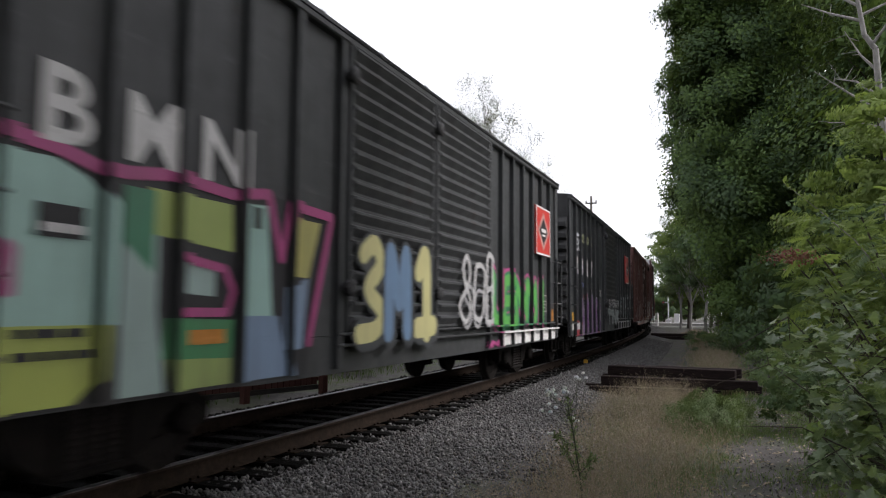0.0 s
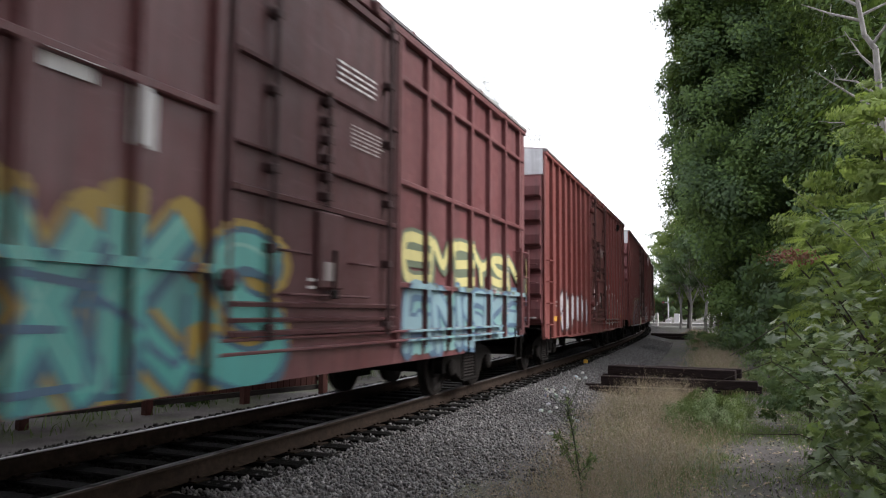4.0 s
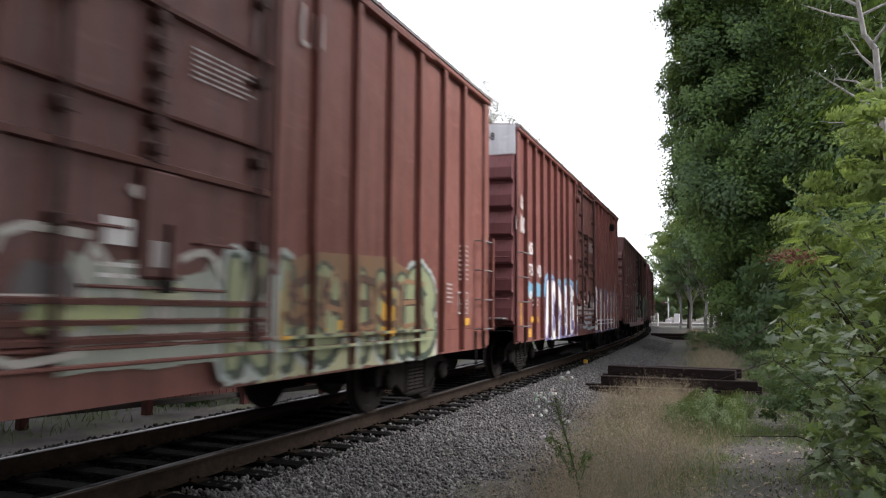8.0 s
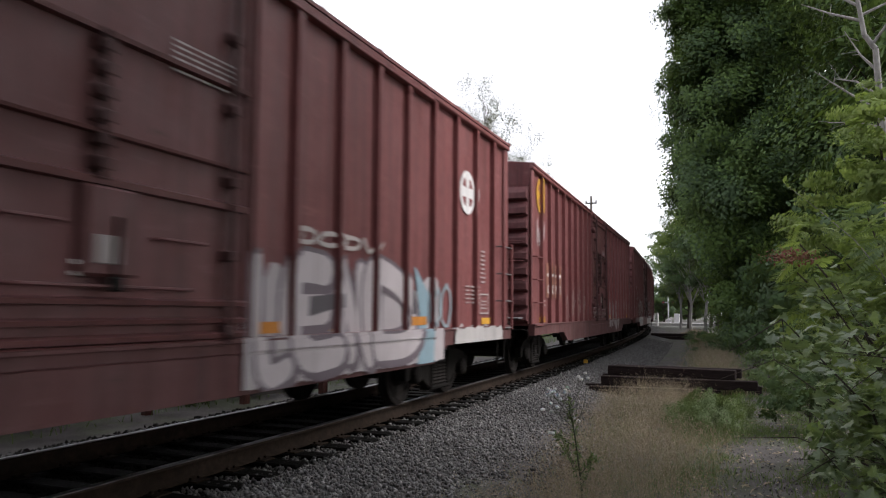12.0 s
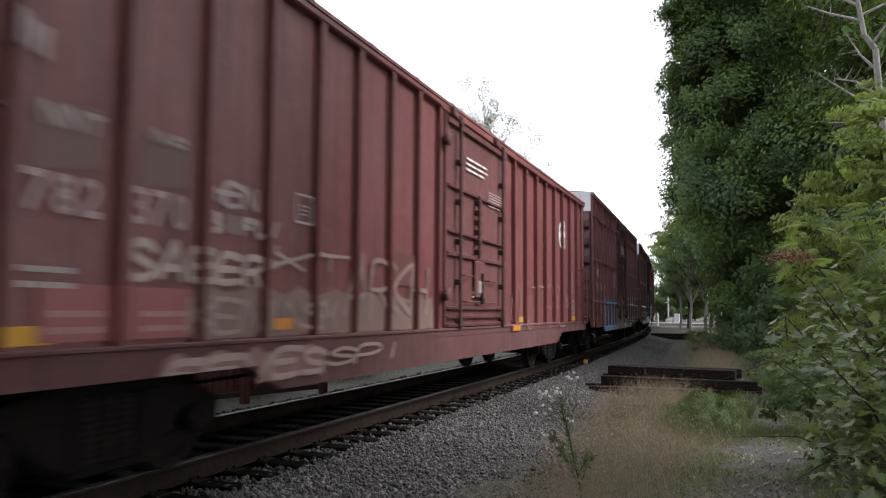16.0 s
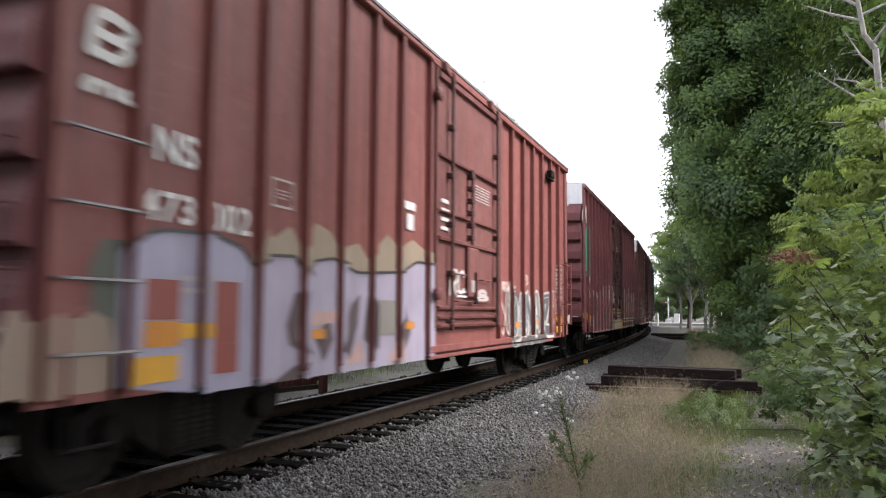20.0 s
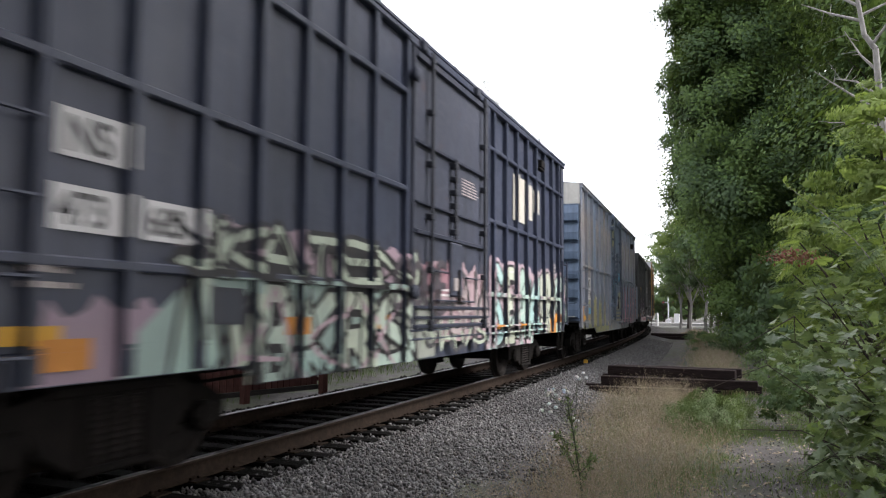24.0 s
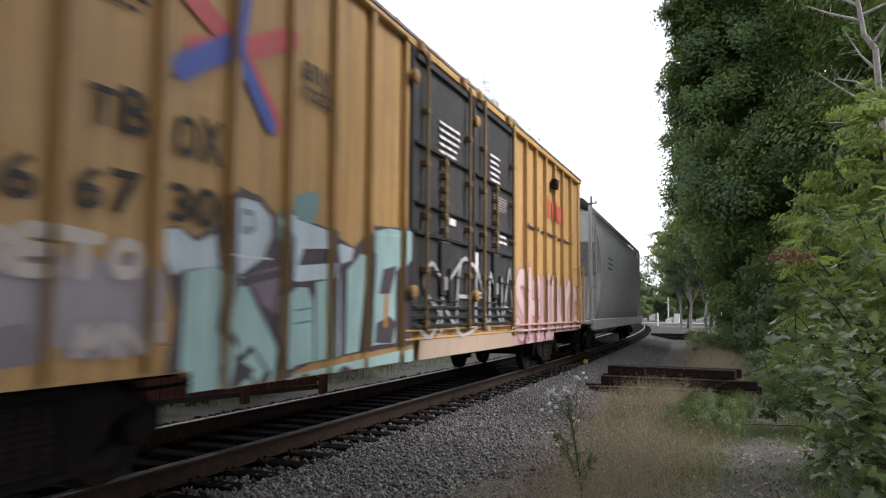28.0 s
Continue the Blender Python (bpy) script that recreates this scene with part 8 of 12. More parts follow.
add_car(-99.0, 14.45, 4.77, name="red_car", col=RED, cap=CAP, **dict(red, nose=0.35, door=(5.75, 8.66), pa=(0.39, 1.1, 1.83, 2.55, 3.26, 3.97, 4.71), pb=(9.25, 9.96, 10.65, 11.4, 12.12, 12.94, 13.6)), label="red boxcar with blue and green graffiti", marks=plain_marks(14.4, 8.4, 1) + [
    ("box", 2.35, 2.1, 0.3, 0.24), ("rect", "white_card", 5.75, 2.6, 0.25, 0.3, WHITE_PAINT),
    ("poly", (0.05, 0.24, 0.13), 1, [(0.07, 0.74), (1.11, 0.7), (1.29, 1.24), (1.64, 1.24), (2.32, 2.05), (2.24, 2.15), (1.26, 2.01), (0.95, 1.72), (0.72, 1.52), (0.43, 1.47), (0.3, 0.96)]),
    ("wash", 1.67, 5.88, 1.75, 2.06, 6, (0.20, 0.26, 0.05)), ("wash", 5.84, 6.72, 0.62, 1.48, 1, (0.20, 0.24, 0.04)),
    ("poly", (0.03, 0.033, 0.04), 2, [(0.95, 0.71), (5.9, 0.57), (5.83, 1.92), (2.05, 1.87), (1.13, 1.24)]),
    ("word", "AKUNS", (0.99, 2.06, 2.9, 3.85, 4.82, 6.05), 0.63, 1.95, BLUE, (0.62, 0.62, 0.62), dict(fat=0.46, fills=((0.08, 0.15, 0.27), (0.022, 0.024, 0.028), (0.09, 0.15, 0.27), (0.02, 0.022, 0.026), (0.05, 0.07, 0.11)), sharp=True, thick=0.05)),
    ("word", "IL", (1.47, 1.77, 2.08), 0.78, 1.24, (0.60, 0.62, 0.64), None, dict(thin=0.05)), ("fit", "NS", 0.53, 0.99, 2.43, 2.69, None), ("fit", "473", 0.48, 1.01, 2.01, 2.24, None),
    ("fit", "198", 1.22, 1.71, 2.05, 2.27, None), ("word", "CE", (6.03, 6.56, 7.1), 1.31, 1.73, WHT, None, dict(thin=0.04)), ("wash", 9.72, 12.45, 0.79, 1.62, 7, (0.36, 0.36, 0.37)),
    ("word", "ESETZER", (9.51, 9.95, 10.32, 10.72, 11.19, 11.68, 12.06, 12.43), 0.83, 1.62, (0.46, 0.46, 0.47), (0.045, 0.045, 0.05), dict(fat=0.36, fill2=(0.42, 0.42, 0.43))),
    ("wash", 12.13, 12.95, 0.82, 1.38, 3, (0.50, 0.49, 0.38)), ("rect", "orange_plate", 10.19, 1.28, 0.42, 0.1, ORANGE_PLATE),
    ("word", "JK", (13.02, 13.39, 13.76), 2.87, 3.74, (0.44, 0.38, 0.37), None, dict(thin=0.045)), ("rect", "orange_plate", 13.07, 1.49, 0.39, 0.08, ORANGE_PLATE),
    ("rect", "orange_plate", 13.0, 1.07, 0.43, 0.11, ORANGE_PLATE), ("rect", "yellow_plate", 12.99, 0.82, 0.41, 0.16, YELLOW_PAINT)])
add_car(-81.89, 14.4, 4.77, name="red_car", col=(0.165, 0.052, 0.038), cap=CAP, **dict(red, nose=0.58, door=(5.55, 8.3), pa=(0.12, 0.87, 1.6, 2.35, 3.12, 3.88, 4.63), pb=(9.04, 9.85, 10.7, 11.55, 12.4, 13.2)), label="red boxcar with green and white graffiti", marks=plain_marks(14.4, 8.4, 1) + [
    ("end", "TR 406946", 0.2, 4.16, 0.15, WHITE_PAINT), ("wash", 0.55, 2.23, 0.6, 1.98, 4, (0.08, 0.20, 0.11)),
    ("poly", (0.36, 0.15, 0.13), 1, [(0.04, 0.88), (0.3, 1.32), (0.56, 1.47), (0.63, 0.75), (0.09, 0.75)]),
    ("word", "B", (0.66, 1.65), 0.65, 2.37, (0.22, 0.34, 0.18), (0.03, 0.07, 0.04), dict(fat=0.44, fill2=(0.62, 0.62, 0.58), halo=(0.03, 0.15, 0.08))),
    ("word", "R", (1.58, 2.3), 0.63, 2.12, (0.16, 0.32, 0.15), (0.04, 0.06, 0.05), dict(fat=0.4, fill2=(0.58, 0.56, 0.52))),
    ("word", "AO", (2.29, 3.33, 5.04), 0.63, 2.28, (0.16, 0.33, 0.14), (0.04, 0.06, 0.05), dict(fat=0.42, fill2=(0.62, 0.62, 0.60), fills=((0.30, 0.36, 0.50), (0.16, 0.34, 0.13)))),
    ("poly", (0.45, 0.20, 0.16), 5, [(1.66, 1.41), (2.08, 1.57), (2.23, 1.24), (1.74, 1.13)]), ("poly", (0.45, 0.20, 0.16), 5, [(0.9, 1.17), (1.31, 1.19), (1.32, 1.08), (0.9, 1.05)]),
    ("poly", (0.16, 0.24, 0.42), 5, [(2.76, 2.02), (3.04, 2.11), (3.09, 1.5), (2.91, 1.24), (2.75, 1.37)]),
    ("poly", (0.42, 0.20, 0.17), 2, [(5.02, 1.23), (5.44, 0.98), (5.45, 0.66), (5.1, 0.65)]), ("fit", "TR", 0.21, 0.48, 2.16, 2.36, None), ("fit", "406", 0.16, 0.65, 1.72, 1.93, None),
    ("wash", 6.14, 8.27, 0.89, 1.74, 3, (0.30, 0.33, 0.28)), ("word", "ENCI", (5.64, 6.3, 6.96, 7.61, 8.27), 0.96, 1.78, (0.46, 0.44, 0.40), None, dict(thin=0.06)),
    ("wash", 7.7, 12.24, 0.7, 1.81, 8, (0.42, 0.44, 0.40)), ("poly", (0.20, 0.115, 0.06), 3, [(8.37, 1.05), (11.95, 0.98), (11.93, 1.67), (10.72, 1.92), (9.08, 1.86), (8.42, 1.69)]),
    ("word", "KISIMB", (7.69, 8.25, 8.84, 9.59, 10.41, 11.24, 12.17), 0.79, 1.79, (0.27, 0.30, 0.17), (0.05, 0.07, 0.05), dict(fat=0.42, halo=(0.40, 0.44, 0.42))),
    ("word", "SMESH", (8.53, 9.16, 9.78, 10.41, 11.03, 11.66), 1.08, 1.69, (0.09, 0.05, 0.035), None, dict(thin=0.09)),
    ("word", "WALNE", (8.53, 9.16, 9.78, 10.41, 11.03, 11.66), 1.08, 1.71, (0.26, 0.15, 0.08), None, dict(thin=0.06)), ("wash", 8.13, 12.15, 0.69, 1.02, 7, (0.42, 0.42, 0.26)),
    ("rect", "yellow_bar", 8.39, 1.03, 0.14, 0.44, YELLOW_PAINT), ("rect", "yellow_bar", 10.55, 1.01, 0.16, 0.52, YELLOW_PAINT), ("wash", 5.8, 6.26, 1.26, 1.63, 3, (0.09, 0.08, 0.08)),
    ("word", "CPS", (5.88, 6.18, 6.48, 6.78), 1.13, 1.39, (0.34, 0.38, 0.18), None, dict(thin=0.12)), ("word", "A", (6.8, 7.3), 1.31, 1.53, (0.42, 0.44, 0.30), None, dict(thin=0.12)),
    ("rect", "white_card", 6.42, 1.71, 0.24, 0.18, WHITE_PAINT), ("word", "J", (6.61, 6.92), 2.01, 2.23, (0.45, 0.40, 0.38), None, dict(thin=0.1)),
    ("word", "LI", (8.75, 8.91, 9.08), 3.78, 4.19, (0.45, 0.38, 0.36), None, dict(thin=0.06))])
add_car(-65.18, 14.2, 4.77, name="red_car", col=(0.160, 0.048, 0.038), cap=CAP, **dict(red, nose=0.58, door=(5.4, 8.3), pa=(0.1, 0.82, 1.53, 2.25, 2.96, 3.68, 4.39), pb=(9.3, 10.13, 10.89, 11.69, 12.5, 13.3)), label="red boxcar with big white and violet graffiti", marks=plain_marks(14.4, 8.4, 1) + [
    ("end", "NS 473248", 0.25, 4.5, 0.14), ("vent", 12.2, 4.15), ("rect", "white_card", 4.6, 2.62, 0.35, 0.09, WHITE_PAINT), ("wash", 0.07, 1.61, 1.59, 1.93, 4, (0.16, 0.36, 0.50)),
    ("wash", 1.56, 5.43, 1.64, 2.16, 7, (0.20, 0.38, 0.52)), ("word", "NAS", (-0.55, -0.39, -0.24, -0.08), 3.2, 3.49, (0.46, 0.42, 0.41), None, dict(thin=0.07)),
    ("word", "FINK", (-0.61, -0.45, -0.28, -0.12, 0.04), 2.75, 3.1, (0.46, 0.42, 0.41), None, dict(thin=0.07)), ("fit", "NS", 0.25, 0.7, 2.43, 2.67, None),
    ("fit", "473", 0.22, 0.7, 2.01, 2.24, None), ("fit", "248", 0.93, 1.42, 2.01, 2.26, None), ("word", "NG", (0.17, 0.41, 0.64), 1.53, 1.73, (0.60, 0.60, 0.58), None, dict(thin=0.06)),
    ("rect", "yellow_bar", -0.44, 1.06, 0.23, 0.41, YELLOW_PAINT), ("rect", "yellow_plate", 0.13, 0.81, 0.43, 0.16, YELLOW_PAINT), ("wash", 1.88, 5.43, 0.57, 1.25, 5, (0.76, 0.76, 0.74)),
    ("word", "ADNO", (1.85, 2.45, 3.17, 4.29, 5.36), 0.67, 1.96, (0.80, 0.80, 0.78), (0.13, 0.11, 0.27), dict(fat=0.46, thick=0.05)),
    ("poly", (0.17, 0.14, 0.32), 5, [(3.54, 0.57), (3.96, 0.58), (4.02, 0.99), (3.57, 0.99)]), ("poly", (0.15, 0.12, 0.30), 5, [(2.64, 0.96), (2.74, 0.92), (2.77, 1.22), (2.63, 1.26)]),
    ("poly", (0.15, 0.12, 0.30), 5, [(4.73, 0.87), (5.21, 0.85), (5.2, 1.09), (4.74, 1.1)]), ("poly", (0.30, 0.26, 0.44), 5, [(2.71, 1.49), (2.83, 1.46), (2.82, 1.62), (2.7, 1.6)]),
    ("rect", "grey_plate", 3.66, 1.07, 0.5, 0.33, pot((0.28, 0.28, 0.27))), ("rect", "yellow_bar", 4.51, 1.01, 0.13, 0.43, YELLOW_PAINT),
    ("rect", "brown_plate", 4.42, 0.77, 0.3, 0.22, pot((0.12, 0.03, 0.03))), ("rect", "brown_plate", 5.1, 1.47, 0.26, 0.23, pot((0.12, 0.03, 0.03))),
    ("wash", 8.35, 13.72, 1.48, 2.08, 6, (0.16, 0.36, 0.50)), ("wash", 5.42, 8.35, 1.19, 1.65, 6, (0.50, 0.50, 0.49)),
    ("word", "HENNK", (5.56, 6.1, 6.63, 7.17, 7.7, 8.24), 1.2, 1.83, (0.18, 0.12, 0.14), None, dict(thin=0.08)),
    ("word", "ISEL", (5.58, 6.25, 6.92, 7.58, 8.25), 0.81, 1.23, (0.30, 0.36, 0.40), None, dict(thin=0.08)),
    ("word", "DINGS", (8.59, 9.7, 10.32, 11.2, 12.2, 13.37), 0.74, 2.0, (0.76, 0.76, 0.74), (0.13, 0.11, 0.26), dict(fat=0.44, back=(0.70, 0.70, 0.68))),
    ("rect", "orange_plate", 12.35, 1.09, 0.45, 0.17, ORANGE_PLATE)])
add_car(-48.31, 14.45, 4.26, name="brown_car", col=(0.095, 0.031, 0.024), door=(5.7, 8.5), **dict(brown, nose=0.46, pa=(0.16, 1.24, 2.36, 3.45, 4.6), pb=(9.4, 10.5, 11.7, 12.8, 13.7)), label="brown ribbed boxcar with green and blue graffiti", marks=[
    ("bars", 0.5, 2.75, 0.7, 0.35, 3), ("rect", "black_panel", 1.3, 1.55, 0.8, 0.42, BLACK_PAINT), ("rect", "black_panel", 2.45, 1.55, 0.75, 0.42, BLACK_PAINT),
    ("bars", 1.4, 1.2, 0.6, 0.2, 2, pot((0.4, 0.36, 0.34))), ("bars", 2.55, 1.2, 0.5, 0.2, 2, pot((0.4, 0.36, 0.34))), ("vent", 12.3, 3.85),
    ("rect", "yellow_bar", 0.75, 1.1, 0.4, 0.14, YELLOW_PAINT), ("word", "ENS", (1.36, 1.75, 2.37, 3.22), 2.85, 3.49, (0.46, 0.43, 0.41), None, dict(fat=0.34)),
    ("line", (0.36, 0.33, 0.31), 0.05, [(0.36, 3.41), (1.28, 3.44)]), ("line", (0.32, 0.28, 0.27), 0.07, [(0.37, 3.27), (1.28, 3.33)]),
    ("line", (0.32, 0.28, 0.27), 0.07, [(0.38, 3.07), (1.29, 3.1)]), ("word", "EI", (0.36, 0.64, 0.92), 2.87, 3.32, (0.33, 0.28, 0.27), None, dict(thin=0.05)),
    ("word", "SJ", (1.38, 1.7, 2.02), 2.19, 2.44, (0.28, 0.2, 0.17), None, dict(thin=0.04)), ("wash", 0.29, 1.0, 1.39, 1.92, 1, (0.36, 0.33, 0.31)),
    ("poly", (0.10, 0.05, 0.04), 3, [(0.43, 1.64), (0.53, 1.79), (0.66, 1.8), (0.76, 1.64)]), ("fit", "556", 1.4, 2.04, 1.83, 2.01, None), ("fit", "109", 2.51, 3.21, 1.82, 2.03, None),
    ("wash", 1.19, 2.38, 0.66, 1.06, 3, (0.14, 0.34, 0.44)), ("poly", (0.14, 0.36, 0.46), 1, [(2.3, 1.02), (4.25, 1.8), (5.58, 1.95), (13.73, 1.74), (13.7, 0.93), (5.6, 0.99), (2.37, 0.67)]),
    ("poly", WINE, 2, [(2.39, 0.63), (2.38, 0.82), (3.67, 1.04), (4.74, 1.12), (13.91, 0.99), (13.9, 0.68), (5.61, 0.6)]),
    ("line", WHT, 0.035, [(2.39, 0.63), (2.39, 0.82), (3.67, 1.04), (4.83, 1.45)]),
    ("word", "PESINER", (4.38, 5.59, 6.88, 7.94, 8.95, 10.36, 12.06, 14.08), 1.04, 2.08, (0.04, 0.24, 0.14), (0.02, 0.03, 0.03), dict(fat=0.44, halo=(0.52, 0.54, 0.53))),
    ("word", "SHANE", (5.59, 7.22, 8.84, 10.47, 12.09, 13.72), 0.98, 1.82, (0.45, 0.50, 0.50), None, dict(thin=0.03)),
    ("word", "IT", (5.42, 5.58, 5.74), 0.62, 1.35, WHT, None, dict(thin=0.045)), ("word", "ELI", (4.42, 4.8, 5.19, 5.57), 2.5, 2.61, WHT, None, dict(thin=0.03)),
    ("poly", (0.14, 0.36, 0.46), 1, [(10.9, 1.46), (12.34, 1.53), (12.35, 1.25), (12.53, 1.36), (13.39, 1.38), (13.4, 1.08), (10.92, 1.19)]),
    ("poly", (0.04, 0.24, 0.14), 4, [(10.99, 1.83), (11.92, 1.82), (12.28, 1.81), (12.46, 1.72), (12.47, 1.52), (11.01, 1.47)]),
    ("line", WHT, 0.04, [(10.99, 1.82), (11.92, 1.81), (12.28, 1.8), (12.45, 1.72), (12.48, 1.53), (11.01, 1.47)]),
    ("word", "COPIC", (12.56, 12.72, 12.89, 13.05, 13.22, 13.38), 1.15, 1.31, (0.05, 0.16, 0.20), None, dict(thin=0.05)),
    ("line", WHT, 0.04, [(11.15, 1.25), (11.95, 1.16), (12.32, 1.07), (13.24, 0.97)])])

# long red cars
longred = dict(flush=False, sill=(0.10, 0.034, 0.033), endcol=(0.12, 0.028, 0.030), pa=(0.65, 1.5, 2.32, 3.15, 3.97, 4.79, 5.63, 6.45), pb=(11.0, 11.84, 12.68, 13.5, 14.36, 15.22, 16.1, 16.96), door=(7.25, 10.3), doorkind="panel", ribs=9, captop=0.45, lo=0.62, galv=False, ladder=3.0, rust=0.12, gloss=0.36, truck=2.1)


def logo(u, z, m=None, d=None):
    return [("disc", u, z, 0.33, m or WHITE_PAINT, d or pot((0.19, 0.035, 0.034)))]


def block_letters(u, z, n, h=0.22):
    return [("rect", "letter_block", u + i * h * 0.95, z, h * 0.72, h, WHITE_PAINT) for i in range(n)]


add_car(-31.47, 17.8, 4.24, name="long_red_car", col=(0.185, 0.056, 0.055), **dict(longred, nose=0.25), label="long red boxcar with yellow and blue graffiti", marks=plain_marks(17.7, 10.5, 1) + logo(15.75, 3.08) + block_letters(1.0, 2.36, 2) + block_letters(1.9, 2.36, 2) + [
    ("txt", "781", 0.92, 1.95, 0.20), ("txt", "714", 1.68, 1.95, 0.20),
    ("word", "TTPNE", (1.84, 2.5, 3.18, 4.01, 5.13, 6.89), 0.69, 2.04, (0.34, 0.34, 0.46), (0.56, 0.51, 0.32), dict(fat=0.4, thick=0.09, sharp=True)),
    ("poly", (0.55, 0.50, 0.31), 2, [(4.05, 1.01), (5.15, 1.01), (5.66, 0.59), (3.95, 0.61)]), ("poly", (0.30, 0.30, 0.42), 5, [(2.4, 1.06), (3.09, 1.04), (3.1, 0.69), (2.34, 0.7)]),
    ("poly", (0.55, 0.50, 0.31), 2, [(1.65, 0.76), (2.32, 1.07), (2.42, 0.66), (1.6, 0.68)]), ("rect", "brown_plate", 5.87, 2.25, 0.58, 0.38, pot((0.10, 0.09, 0.04))),
    ("rect", "dark_panel", 5.83, 1.67, 0.74, 0.38, pot((0.06, 0.035, 0.035))), ("rect", "orange_plate", 3.24, 1.18, 0.48, 0.09, ORANGE_PLATE),
    ("word", "BAFA", (0.05, 0.26, 0.46, 0.67, 0.87), 2.87, 3.01, (0.45, 0.38, 0.37), None, dict(thin=0.045)),
    ("word", "NEZ", (0.06, 0.25, 0.43, 0.62), 2.5, 2.72, (0.42, 0.36, 0.35), None, dict(thin=0.05)), ("wash", 10.18, 14.55, 0.65, 1.8, 5, (0.46, 0.42, 0.43)),
    ("word", "LEND", (10.32, 10.88, 11.82, 12.47, 13.78), 0.71, 1.86, (0.54, 0.49, 0.50), (0.16, 0.13, 0.15), dict(fat=0.46)),
    ("poly", (0.10, 0.09, 0.10), 5, [(11.3, 1.24), (11.86, 1.33), (11.85, 1.47), (11.31, 1.43)]), ("poly", (0.09, 0.08, 0.09), 5, [(13.57, 1.24), (13.85, 1.27), (13.8, 1.55), (13.56, 1.52)]),
    ("word", "OOOV", (11.0, 11.44, 11.88, 12.32, 12.76), 1.89, 2.1, (0.52, 0.48, 0.46), None, dict(thin=0.05)),
    ("poly", (0.26, 0.38, 0.44), 4, [(13.78, 1.87), (14.25, 1.53), (14.17, 0.65), (13.64, 0.65), (13.97, 1.23)]),
    ("word", "OO", (14.25, 14.67, 15.09), 1.02, 1.73, (0.30, 0.38, 0.42), None, dict(thin=0.06)), ("wash", 14.98, 17.22, 0.71, 1.14, 4, (0.46, 0.44, 0.43)),
    ("rect", "orange_plate", 10.4, 1.1, 0.41, 0.1, ORANGE_PLATE), ("rect", "orange_plate", 13.67, 1.12, 0.51, 0.11, ORANGE_PLATE)])
add_car(-11.76, 17.9, 4.24, name="long_red_car", col=(0.185, 0.056, 0.055), **dict(longred, nose=0.25), label="long red boxcar with a yellow round emblem", marks=plain_marks(17.8, 10.5, 1) + [
    ("disc", 0.65, 3.7, 0.36, YELLOW_PAINT, pot((0.30, 0.12, 0.05))), ("scrawl", 0.3, 1.1, 2.6, 3.2, 3, (0.5, 0.42, 0.42), 0.04), ("txt", "621", 1.3, 1.70, 0.18),
    ("txt", "330", 2.2, 1.70, 0.18), ("rect", "pale_panel", 1.2, 1.6, 0.75, 0.75, pot((0.30, 0.13, 0.09))), ("rect", "pale_panel", 2.1, 1.6, 0.75, 0.75, pot((0.30, 0.13, 0.09))),
    ("bars", 1.3, 2.06, 0.55, 0.18, 1), ("bars", 2.2, 2.06, 0.55, 0.18, 1), ("scrawl", 3.5, 7.0, 1.1, 1.9, 4, (0.42, 0.34, 0.32), 0.03),
    ("piece", 10.6, 13.6, 0.66, 1.8, 4, (0.40, 0.36, 0.36), (0.24, 0.10, 0.10), None, None, None, None, 0.30), ("scrawl", 7.4, 10.3, 1.1, 1.5, 5, (0.45, 0.40, 0.40), 0.04)])
